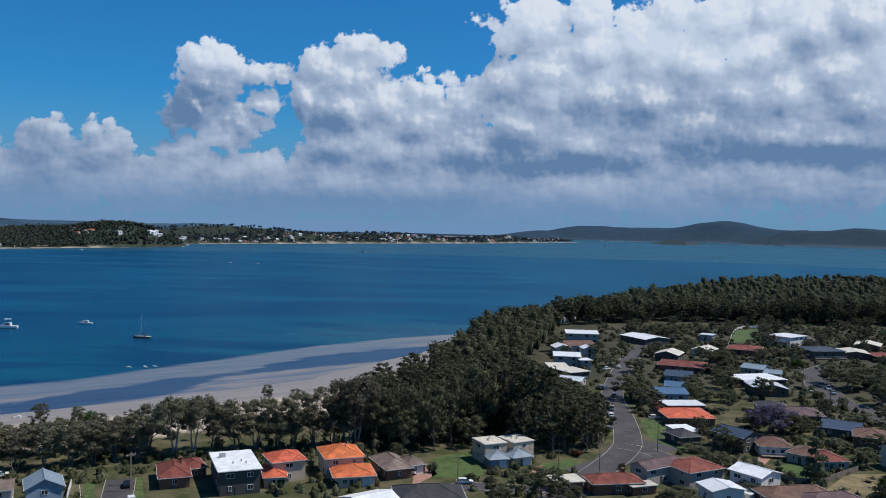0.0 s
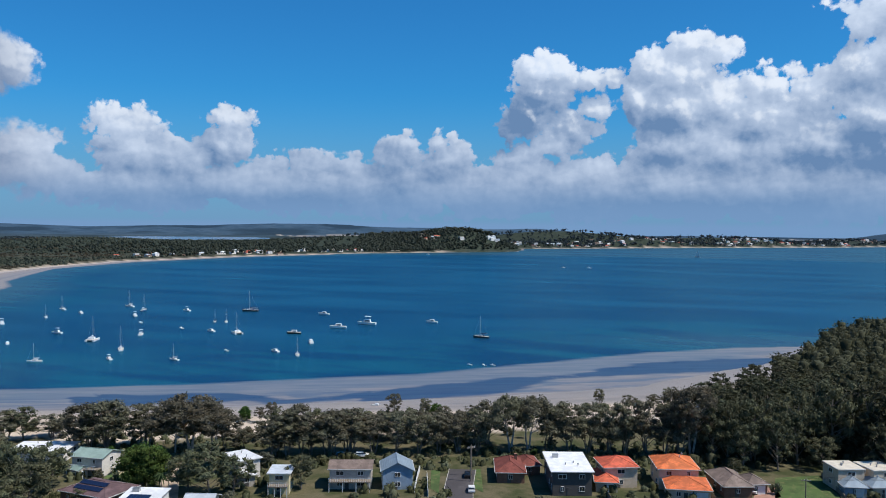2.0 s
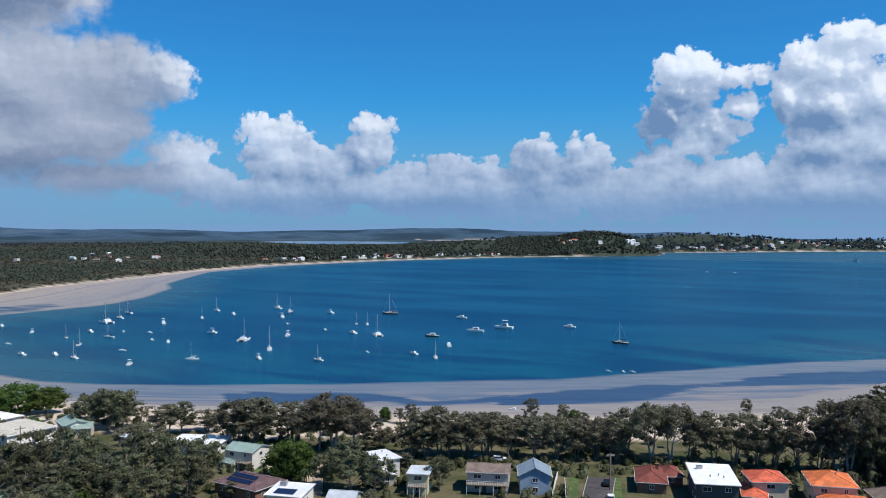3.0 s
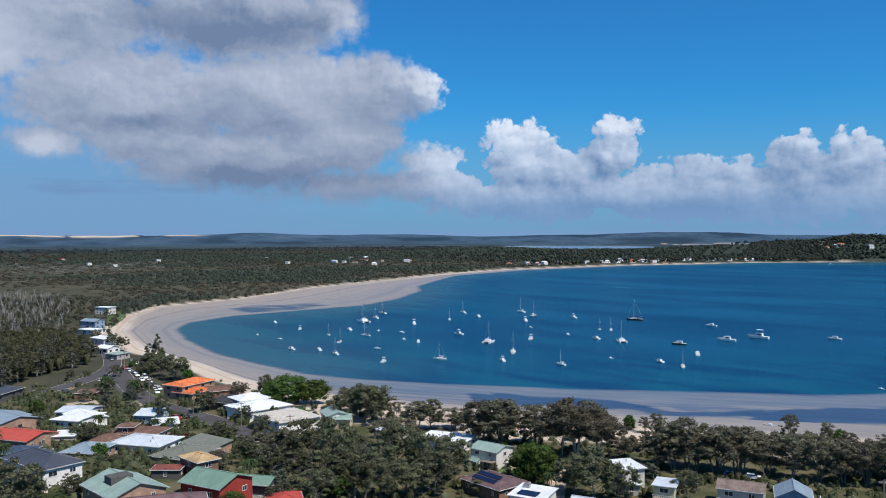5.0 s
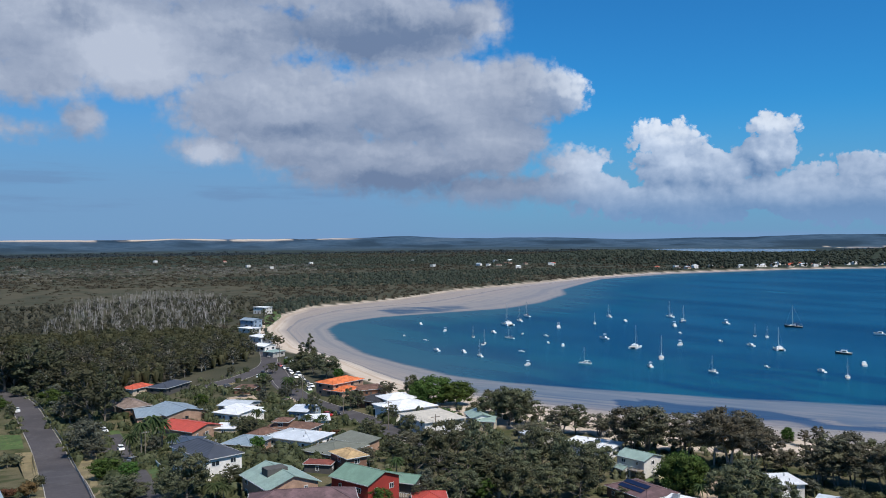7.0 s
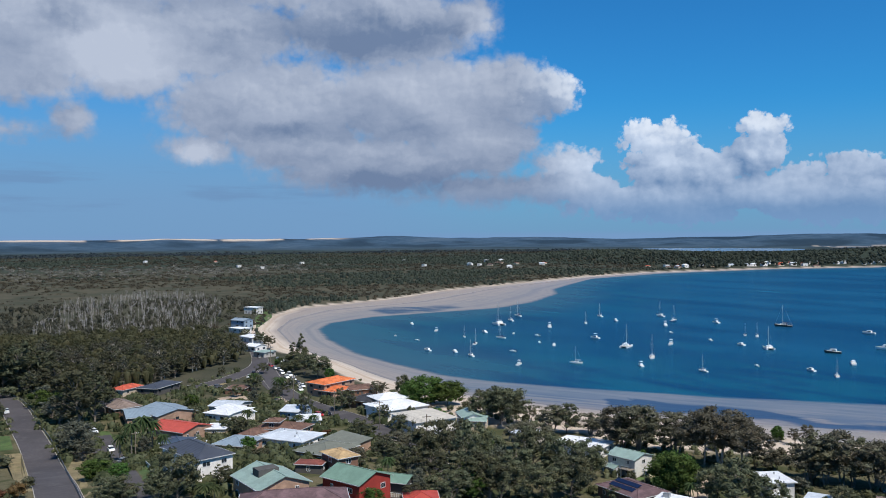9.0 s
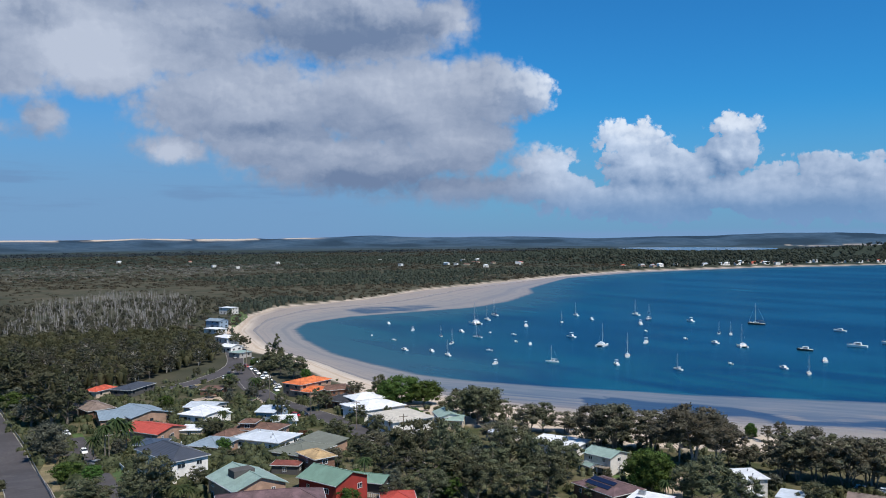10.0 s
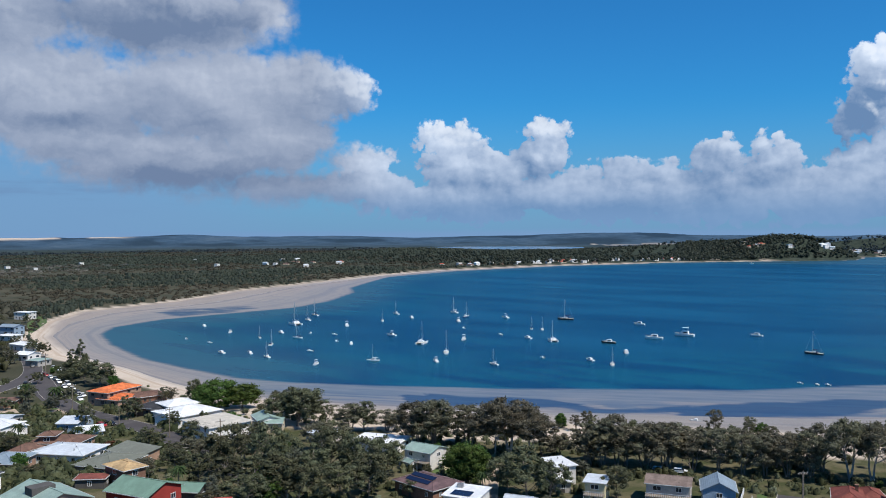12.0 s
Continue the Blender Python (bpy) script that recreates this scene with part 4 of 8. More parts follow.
# ---------------------------------------------------------------- trees


def foliage(name, base, tip, per_thing=0.18):
    """Leaves: dark within, paler sprays without; each spray and each tree its own shade."""
    if name in MATS:
        return MATS[name]
    m = bpy.data.materials.new(name)
    m.use_nodes = True
    n = Nodes(m.node_tree)
    bsdf = m.node_tree.nodes["Principled BSDF"]
    at = n.add("ShaderNodeTexCoord").outputs["Object"]
    isle = n.add("ShaderNodeNewGeometry").outputs["Random Per Island"]
    rnd = n.add("ShaderNodeObjectInfo").outputs["Random"]
    col = n.mix(isle, base, tip)
    col = n.mix(n.math("MULTIPLY", n.ramp(n.noise(at, 0.22, 3.0, 0.6), 0.45, 0.7), 0.55), col, tuple(0.5 * (a + b) * k for a, b, k in zip(base, tip, (1.25, 1.05, 0.8))))
    hsv = n.add("ShaderNodeHueSaturation")
    col = n.mix(n.math("MULTIPLY", n.ramp(n.noise(at, 1.7, 4.0, 0.7), 0.48, 0.66), 0.45), col, tuple(0.6 * c for c in base))      # darker mottling: shadows between leaves put into the leaf colour
    n.put(hsv.inputs["Hue"], n.math("MULTIPLY_ADD", rnd, 0.05, 0.475))
    n.put(hsv.inputs["Value"], n.math("MULTIPLY_ADD", rnd, 2 * per_thing, 1 - per_thing))
    n.put(hsv.inputs["Color"], col)
    n.put(bsdf.inputs["Base Color"], hsv.outputs[0])
    n.put(bsdf.inputs["Roughness"], 0.7)
    n.put(bsdf.inputs["Specular IOR Level"], 0.12)
    thin, both = n.add("ShaderNodeBsdfTranslucent"), n.add("ShaderNodeMixShader")     # leaves let light through
    n.put(thin.inputs[0], hsv.outputs[0])
    n.put(both.inputs[0], 0.35)
    n.put(both.inputs[1], bsdf.outputs[0])
    n.put(both.inputs[2], thin.outputs[0])
    end = next(k for k in m.node_tree.nodes if k.bl_idname == "ShaderNodeOutputMaterial")
    n.put(end.inputs["Surface"], both.outputs[0])
    MATS[name] = m
    return m


LEAF_OLIVE = foliage("leaf_olive", (0.072, 0.074, 0.048), (0.200, 0.190, 0.136))
LEAF_DARK = foliage("leaf_dark", (0.060, 0.068, 0.038), (0.165, 0.172, 0.106))
LEAF_GREEN = foliage("leaf_green", (0.036, 0.070, 0.016), (0.100, 0.165, 0.042))
LEAF_GREY = foliage("leaf_grey", (0.075, 0.085, 0.062), (0.165, 0.175, 0.135))
LEAF_PLUM = foliage("leaf_plum", (0.085, 0.075, 0.115), (0.17, 0.15, 0.22))
LEAF_SCRUB = foliage("leaf_scrub", (0.050, 0.054, 0.038), (0.112, 0.110, 0.080))
LEAF_RUST = foliage("leaf_rust", (0.085, 0.045, 0.022), (0.15, 0.085, 0.045))
LEAF_SHADE = foliage("leaf_shade", (0.036, 0.044, 0.020), (0.120, 0.125, 0.068))
LEAF_PALM = foliage("leaf_palm", (0.035, 0.055, 0.020), (0.085, 0.11, 0.045))
# forest leaves, darkened: cloud shade over the point is in their colour
LEAF_WOOD_DIM = foliage("leaf_wood_dim", (0.044, 0.049, 0.027), (0.098, 0.102, 0.062))
DEAD_WOOD = material("dead_wood", (0.33, 0.31, 0.29), 0.9, 0.3, 0.2, 3.0)
BARK = material("grey_bark", (0.21, 0.18, 0.15), 0.9, 0.3, 0.8, 5.0, bump=0.03)
PALE_BARK = material("pale_bark", (0.40, 0.37, 0.33), 0.85, 0.25, 0.8, 5.0, bump=0.03, second=(0.22, 0.18, 0.15))


def tube(verts, faces, a, b, r0, r1, sides=5):
    a, b = np.asarray(a, float), np.asarray(b, float)
    w = b - a
    w = w / (np.linalg.norm(w) + 1e-9)
    u = np.cross(w, (0.3, 0.9, 0.1))
    u /= np.linalg.norm(u)
    v = np.cross(w, u)
    i0 = len(verts)
    for p, r in ((a, r0), (b, r1)):
        for k in range(sides):
            t = 2 * math.pi * k / sides
            verts.append(p + r * (math.cos(t) * u + math.sin(t) * v))
    for k in range(sides):
        j = (k + 1) % sides
        faces.append((i0 + k, i0 + j, i0 + sides + j, i0 + sides + k))


def sprays(rng, centres, radii, count, size, flat=0.75, droop=0.0):
    """Leaf sprays: small pointed leaves spread through clumps, thickest towards the outside."""
    V = []
    for c, rad in zip(centres, radii):
        k = max(6, int(count * (rad ** 2)))
        p = rng.normal(size=(k, 3))
        p /= np.linalg.norm(p, axis=1)[:, None]
        p[:, 2] = np.where(p[:, 2] < -0.45, -p[:, 2] * 0.5, p[:, 2])
        shell = rad * (0.62 + 0.62 * rng.random((k, 1)))
        q = p * shell * np.array([1, 1, flat]) + c
        nrm = p + 0.55 * rng.normal(size=(k, 3))
        nrm /= np.linalg.norm(nrm, axis=1)[:, None]
        u = np.cross(nrm, rng.normal(size=(k, 3)))
        u /= np.linalg.norm(u, axis=1)[:, None]
        v = np.cross(nrm, u)
        s = size * (0.6 + 0.8 * rng.random((k, 1)))
        tips = np.stack([q + u * s - np.array([0, 0, droop]) * s, q - u * s * 0.7 + v * s * 0.42, q - u * s * 0.7 - v * s * 0.42], 1)
        V.append(tips.reshape(-1, 3))
    V = np.concatenate(V)
    return V, np.arange(len(V)).reshape(-1, 3)


GOLD = (1 + 5 ** 0.5) / 2
LUMP = np.array([(0, i, j * GOLD) for i in (1, -1) for j in (1, -1)] + [(i, j * GOLD, 0) for i in (1, -1) for j in (1, -1)]
                + [(j * GOLD, 0, i) for i in (1, -1) for j in (1, -1)]) / math.hypot(1, GOLD)
LUMP_FACES = [f for f in ((a, b, c) for a in range(12) for b in range(a + 1, 12) for c in range(b + 1, 12)) if all(np.linalg.norm(LUMP[f[i]] - LUMP[f[i - 1]]) < 1.1 for i in range(3))]


def cores(rng, centres, radii, flat, k=0.66):
    """Rough lumps of foliage inside the clumps, so that a crown is not hollow."""
    V, Fc = [], []
    for i, (c, r) in enumerate(zip(centres, radii)):
        V.append(c + LUMP * r * k * np.array([1, 1, flat]) * (0.7 + 0.5 * rng.random((12, 1))))
        Fc += [tuple(j + 12 * i for j in f) for f in LUMP_FACES]
    return np.concatenate(V), Fc


def tri_mesh(name, V, quads, mats):
    """A mesh of diamonds, kept as triangles where two corners fall together."""
    me = bpy.data.meshes.new(name)
    me.from_pydata([tuple(v) for v in V], [], [tuple(dict.fromkeys(f)) for f in quads])
    for m in mats:
        me.materials.append(m)
    return me


def tree_shape(seed, height, spread, bare, style, count, size):
    """Trunk and crown meshes of one tree. bare: height of clear trunk; style: round, dense, umbrella, open, tall or shrub."""
    rng = np.random.default_rng(seed)
    tv, tf = [], []
    r0 = 0.022 * height + 0.05
    centres, radii = [], []
    if style in ("tall", "shrub"):
        stems = {"tall": 1, "shrub": 3}[style]
        for s in range(stems):
            ang = 2 * math.pi * (s + rng.random() * 0.6) / stems
            lean = {"tall": 0.03, "shrub": 0.3}[style] * spread * (0.6 + 0.6 * rng.random())
            knee = np.array([math.cos(ang) * lean * 0.5, math.sin(ang) * lean * 0.5, bare * (0.8 + 0.3 * rng.random())])
            head = np.array([math.cos(ang) * lean * 1.4, math.sin(ang) * lean * 1.4, height * (0.74 + 0.1 * rng.random())])
            tube(tv, tf, (0, 0, -0.6), knee, r0 / stems ** 0.4, r0 * 0.66 / stems ** 0.4, 6)
            tube(tv, tf, knee, head, r0 * 0.66 / stems ** 0.4, r0 * 0.16, 5)
            limbs = {"tall": 22, "shrub": 3}[style]
            for k in range(limbs):
                f = (k + 0.5) / limbs
                start = knee + (head - knee) * (f if style == "tall" else 0.1 + 0.8 * f)
                a2 = ang + (rng.random() - 0.5) * (6.2 if stems == 1 else 3.6)
                reach = spread * {"tall": (1 - 0.72 * f) * (0.6 + 0.35 * rng.random()), "shrub": 0.5 * rng.random()}[style]
                tip = start + np.array([math.cos(a2) * reach, math.sin(a2) * reach, height * {"tall": 0.03, "shrub": 0.1}[style]])
                tip[2] = min(tip[2], height * 0.93)
                tube(tv, tf, start, tip, r0 * 0.26, r0 * 0.07, 4)
                centres.append(tip)
                radii.append(spread * {"tall": 0.5 * (1.12 - 0.85 * f), "shrub": 0.55}[style] * (0.75 + 0.5 * rng.random()))
            centres.append(head + np.array([0, 0, height * 0.05]))
            radii.append(spread * {"tall": 0.2, "shrub": 0.6}[style])
    else:
        # a lobed dome of clumps, each at the end of a limb
        clumps, low, up = {"umbrella": (34, 0.36, 0.97), "round": (27, 0.10, 0.97), "dense": (34, 0.02, 0.97), "open": (27, 0.17, 0.97)}[style]
        mid, half = height * (low + up) / 2, height * (up - low) / 2
        turn1, turn2 = rng.uniform(0, 6.3, 2)
        sway = rng.normal(size=2) * 0.10 * spread
        stems = {"umbrella": 2, "round": 1, "dense": 1, "open": 3}[style]
        heads = []
        for s in range(stems):
            ang = 2 * math.pi * (s + rng.random() * 0.6) / stems
            lean = (0.13 if stems > 1 else 0.03) * spread * (0.6 + 0.8 * rng.random())
            foot = np.array([math.cos(ang), math.sin(ang), 0]) * (0.3 if style == "open" else 0.0) + np.array([0, 0, -0.6])
            knee = np.array([math.cos(ang) * lean, math.sin(ang) * lean, height * low * (0.7 + 0.3 * rng.random())])
            head = np.array([math.cos(ang) * lean * 2.2 + sway[0], math.sin(ang) * lean * 2.2 + sway[1], mid + half * 0.55])
            tube(tv, tf, foot, knee, r0 / stems ** 0.4, r0 * 0.7 / stems ** 0.4, 6)
            tube(tv, tf, knee, head, r0 * 0.7 / stems ** 0.4, r0 * 0.16, 5)
            heads.append((knee, head))
        for k in range(clumps):
            rise = -0.72 + 1.66 * (k + 0.5 + 0.5 * (rng.random() - 0.5)) / clumps
            ring = math.sqrt(max(0.03, 1 - rise * rise))
            a2 = 2.4 * k + rng.random() * 0.9
            lobe = 1 + 0.24 * math.sin(2 * a2 + turn1) + 0.18 * math.sin(3 * a2 + turn2)
            f = 0.60 + 0.32 * rng.random()
            c = np.array([math.cos(a2) * ring * spread * lobe * f + sway[0], math.sin(a2) * ring * spread * lobe * f + sway[1], mid + rise * half * (0.74 + 0.20 * rng.random())])
            knee, head = min(heads, key=lambda h: np.linalg.norm(h[1][:2] - c[:2]))
            t = min(max((c[2] - half * 0.5 - knee[2]) / max(head[2] - knee[2], 0.1), 0.0), 0.9)
            tube(tv, tf, knee + (head - knee) * t, c, r0 * 0.26, r0 * 0.07, 3)
            centres.append(c)
            radii.append(spread * ((0.17 if style != "dense" else 0.25) + 0.19 * rng.random() ** 1.5))
        if style != "umbrella":
            centres.append(np.array([sway[0], sway[1], mid]))
            radii.append(spread * 0.5)
    centres, radii = np.array(centres), np.array(radii)
    over = (centres[:, 2] + radii * 0.75).max() / height
    centres[:, 2] /= max(over, 0.8)
    V, leaves = sprays(rng, centres, radii, count, size, 0.8, 0.35)
    CV, lumps = cores(rng, centres, radii, 0.78)
    faces = [tuple(f) for f in leaves] + [tuple(i + len(V) for i in f) for f in lumps]
    return (np.array(tv), tf), (np.concatenate([V, CV]), faces)


TREES = {}


def tree_kind(key, seeds, height, spread, bare, style, count, size, leaf, bark, name, label, category):
    for s in seeds:
        (tv, tf), (cv, cf) = tree_shape(s, height, spread, bare, style, count, size)
        TREES.setdefault(key, []).append((tri_mesh("trunk", tv, tf, [bark]), tri_mesh("crown", cv, cf, [leaf]), height, spread, name, label, category))


tree_kind("gum", (1, 2, 3), 15, 5.6, 5.0, "umbrella", 66, 0.30, LEAF_OLIVE, PALE_BARK, "gum_tree", "tall gum tree with pale trunk and open olive crown", "tree")
tree_kind("oak", (4, 5, 6, 7), 13, 4.4, 2.2, "open", 66, 0.29, LEAF_OLIVE, BARK, "coast_tree", "leaning coastal tree with several trunks and brownish olive crown", "tree")
tree_kind("broad", (8, 9, 10), 11, 4.8, 1.8, "round", 56, 0.31, LEAF_DARK, BARK, "broadleaf_tree", "dense dark green broadleaf tree", "tree")
tree_kind("green", (11, 12), 9, 4.2, 1.2, "dense", 50, 0.30, LEAF_GREEN, BARK, "leafy_tree", "rounded fresh green leafy garden tree", "tree")
tree_kind("grey", (13, 14), 9, 4.2, 1.4, "round", 56, 0.31, LEAF_GREY, BARK, "grey_gum_tree", "grey-green leafy tree beside the road", "tree")
tree_kind("plum", (15,), 9, 5.0, 1.6, "round", 54, 0.31, LEAF_PLUM, BARK, "jacaranda", "spreading tree in pale violet blossom", "tree")
tree_kind("pine", (16, 17), 17, 4.4, 1.5, "tall", 120, 0.32, LEAF_DARK, BARK, "pine_tree", "tall dark conical pine tree", "tree")
tree_kind("pencil", (18,), 16, 1.9, 0.6, "tall", 200, 0.34, LEAF_DARK, BARK, "cypress", "narrow dark cypress tree", "tree")
tree_kind("shrub", (19, 20, 21), 3.0, 1.9, 0.4, "shrub", 34, 0.22, LEAF_DARK, BARK, "shrub", "rounded dark green garden shrub", "shrub")
tree_kind("bush", (22, 23), 3.0, 1.9, 0.4, "shrub", 34, 0.22, LEAF_GREEN, BARK, "shrub", "rounded fresh green garden shrub", "shrub")
tree_kind("rust", (24,), 3.4, 1.9, 0.4, "shrub", 34, 0.22, LEAF_RUST, BARK, "shrub", "rounded shrub with reddish leaves", "shrub")
tree_kind("wood", (25, 26, 27, 28), 15, 4.6, 2.4, "round", 17, 0.53, LEAF_WOOD_DIM, BARK, "forest_tree", "tall dark forest tree in dense woods", "tree")
tree_kind("swamp", (29, 30, 31), 11, 3.6, 2.4, "round", 17, 0.50, LEAF_SCRUB, PALE_BARK, "paperbark_tree", "grey-green paperbark tree of the swamp woods", "tree")
_pick = random.Random(3)


def tree(kind, x, y, height, spread=None, group="", z=None):
    trunk, crown, h0, s0, name, label, category = _pick.choice(TREES[kind])
    k = height / h0
    w = k if spread is None else spread / s0
    top = new(name)
    top.empty_display_size = 0.5
    top.matrix_basis = pose(x, y, ground_at(x, y) if z is None else z, 0, 0, _pick.uniform(0, 360)) @ Matrix.Diagonal((w, w, k, 1))
    child("trunk", trunk, top)
    child("crown", crown, top)
    return tagged(top, label, category, group or "trees of the shore")


def palm_meshes():
    rng = np.random.default_rng(8)
    tv, tf, cv, cf = [], [], [], []
    for k in range(6):
        tube(tv, tf, (0.1 * k / 6, 0, -0.5 + k * 1.15), (0.1 * (k + 1) / 6, 0, -0.5 + (k + 1) * 1.15), 0.19 - 0.012 * k, 0.165 - 0.012 * k, 7)
    for k in range(30):
        a, lift = 2.4 * k, 0.9 - 1.5 * (k / 30)
        side = np.array([-math.sin(a), math.cos(a), 0])
        prev = None
        for j in range(6):
            t = j / 5
            p = np.array([math.cos(a) * 2.5 * t, math.sin(a) * 2.5 * t, 6.4 + lift * 2.0 * t - 2.1 * t * t])
            wide = 0.24 * math.sin(math.pi * (0.12 + 0.85 * t))
            row = (p - side * wide - np.array([0, 0, wide * 0.8]), p, p + side * wide - np.array([0, 0, wide * 0.8]))
            i0 = len(cv)
            cv.extend(row)
            if prev is not None:
                cf += [(prev, prev + 1, i0 + 1, i0), (prev + 1, prev + 2, i0 + 2, i0 + 1)]
            prev = i0
    TREES["palm"] = [(tri_mesh("trunk", tv, tf, [BARK]), tri_mesh("crown", cv, cf, [LEAF_PALM]), 7.5, 2.6, "palm_tree", "garden palm with arching fronds", "palm")]


palm_meshes()

# ---------------------------------------------------------------- roads, paths and lawns
ASPHALT = material("asphalt", (0.066, 0.059, 0.061), 0.9, 0.2, 0.06, 1.2, bump=0.004, second=(0.088, 0.080, 0.080))
DRIVE = material("brick_paving", (0.36, 0.20, 0.15), 0.9, 0.2, 0.5, 6.0, bump=0.01)
LAWN = material("mown_lawn", (0.060, 0.100, 0.026), 0.95, 0.3, 0.25, 4.0, bump=0.04, second=(0.13, 0.13, 0.05))
DRYGRASS = material("dry_grass", (0.21, 0.165, 0.085), 0.95, 0.3, 0.25, 4.0, bump=0.04, second=(0.13, 0.125, 0.05))
BARE = material("bare_sand_soil", (0.40, 0.31, 0.23), 0.95, 0.2, 0.2, 4.0, bump=0.03, second=(0.30, 0.23, 0.16))
LINE = material("road_paint", (0.62, 0.62, 0.60), 0.8, 0.15, 1.0, 6.0)


def dense(points, step=4.0):
    """A smooth line through the points, with a stop every few metres."""
    P = [Vector(p) for p in points]
    out = []
    for i in range(len(P) - 1):
        a, b = P[max(i - 1, 0)], P[min(i + 2, len(P) - 1)]
        k = max(2, int((P[i + 1] - P[i]).length / step))
        for j in range(k):
            t = j / k
            h1, h2 = 2 * t ** 3 - 3 * t ** 2 + 1, t ** 3 - 2 * t ** 2 + t
            out.append(P[i] * h1 + P[i + 1] * (1 - h1) + (P[i + 1] - a) * 0.5 * h2 + (b - P[i]) * 0.5 * (t ** 3 - t ** 2))
    return out + [P[-1]]


def ribbon(bm, line, left, right, lift, deep=0.0):
    """A strip along a line from left to right of it, draped over the ground."""
    rows = []
    for i, p in enumerate(line):
        w = (line[min(i + 1, len(line) - 1)] - line[max(i - 1, 0)]).normalized()
        s = Vector((-w.y, w.x))
        z = ground_at(p.x, p.y) + lift
        a, b = p + s * left, p + s * right
        rows.append([bm.verts.new(c) for c in ((a.x, a.y, z - deep), (a.x, a.y, z), (b.x, b.y, z), (b.x, b.y, z - deep))])
    for q, r in zip(rows, rows[1:]):
        for k in range(3 if deep else 0, 0, -1):
            bm.faces.new((q[k - 1], q[k], r[k], r[k - 1]))
        if not deep:
            bm.faces.new((q[1], q[2], r[2], r[1]))


def road(points, width, label, kerb=True, mat=None):
    line = dense(points)
    STREETS.append((line, width / 2))
    bm = bmesh.new()
    ribbon(bm, line, width / 2, -width / 2, 0.10 + 0.004 * len(STREETS), 0.6)
    ob = part("road", bm, mat or ASPHALT, None)
    tagged(ob, label, "road", kind="structure")
    if kerb:
        for s in (1, -1):
            bm = bmesh.new()
            ribbon(bm, line, s * width / 2 + 0.16, s * width / 2 + 0.004, 0.16 + 0.004 * len(STREETS), 0.7)
            part("kerb", bm, CONCRETE, ob, "pale concrete kerb")
    return ob


LAWNS = []


def patch(name, points, mat, label, lift=0.06):
    """A flat piece of ground cover with the given outline, laid on the ground."""
    LAWNS.append(list(points))
    bm = bmesh.new()
    pts = [Vector(p) for p in points]
    mid = sum(pts, Vector((0, 0))) / len(pts)
    rings = []
    for f in (1.0, 0.66, 0.33):
        ring = []
        for i, p in enumerate(pts):
            for t in (0.0, 0.5):
                q = mid + (p.lerp(pts[(i + 1) % len(pts)], t) - mid) * f
                ring.append(bm.verts.new((q.x, q.y, ground_at(q.x, q.y) + lift)))
        rings.append(ring)
    k = len(rings[0])
    c = bm.verts.new((mid.x, mid.y, ground_at(mid.x, mid.y) + lift))
    for a, b in zip(rings, rings[1:]):
        for i in range(k):
            bm.faces.new((a[i], a[(i + 1) % k], b[(i + 1) % k], b[i]))
    for i in range(k):
        bm.faces.new((rings[-1][i], rings[-1][(i + 1) % k], c))
    bmesh.ops.recalc_face_normals(bm, faces=bm.faces[:])
    return tagged(part(name, bm, mat, None), label, name.replace("_", " "), kind="structure")


# ---------------------------------------------------------------- boats
def gloss(name, base, rough=0.3):
    return material(name, base, rough, 0.08, 0.6, 3.0, spec=0.5)


WHITE_HULL, DARK_HULL, BLUE_HULL = gloss("white_gelcoat", (0.74, 0.75, 0.75)), gloss("black_gelcoat", (0.02, 0.022, 0.03)), gloss("blue_gelcoat", (0.03, 0.07, 0.18))
DECK = material("cream_deck", (0.55, 0.52, 0.45), 0.6, 0.1, 1.0, 5.0)
SAILCLOTH = material("sailcloth", (0.78, 0.78, 0.76), 0.8, 0.06, 0.6, 3.0)
CANVAS = material("navy_canvas", (0.03, 0.05, 0.11), 0.9, 0.15, 1.0, 5.0)
ALLOY = material("mast_alloy", (0.62, 0.63, 0.64), 0.35, 0.06, 1.0, 5.0, metal=0.5)


def hull_mesh(bm, length, beam, free, x0=0.0, stern=0.72, sides=7):
    """A boat's hull along y, bow forward: sections from transom to stem, keel under water."""
    rings = []
    for i in range(9):
        t = i / 8
        half = beam / 2 * (stern + (1 - stern) * math.sin(min(1.0, t / 0.45) * math.pi / 2)) * (1 - max(0.0, (t - 0.45) / 0.55) ** 2.2)
        half = max(half, 0.03)
        y = -length / 2 + length * t
        sheer = free * (0.85 + 0.35 * t * t)
        ring = []
        for k in range(sides):
            a = math.pi * k / (sides - 1)
            cx = -math.cos(a)
            z = sheer - (sheer + 0.35 * (1 - 0.6 * t)) * math.sin(a) ** 0.7
            ring.append(bm.verts.new((x0 + half * math.copysign(abs(cx) ** 0.75, cx), y + 0.06 * length * t * (1 - math.sin(a)), z)))
        rings.append(ring)
    for a, b in zip(rings, rings[1:]):
        for k in range(sides - 1):
            bm.faces.new((a[k], b[k], b[k + 1], a[k + 1]))
    bm.faces.new(rings[0])
    bm.faces.new(rings[-1][::-1])
    return [[(r[0].co.copy(), r[-1].co.copy()) for r in rings]]


def deck_plate(bm, edges, drop=0.05):
    rows = [(bm.verts.new(a - Vector((0, 0, drop))), bm.verts.new(b - Vector((0, 0, drop)))) for a, b in edges]
    for (a, b), (c, d) in zip(rows, rows[1:]):
        bm.faces.new((a, b, d, c))


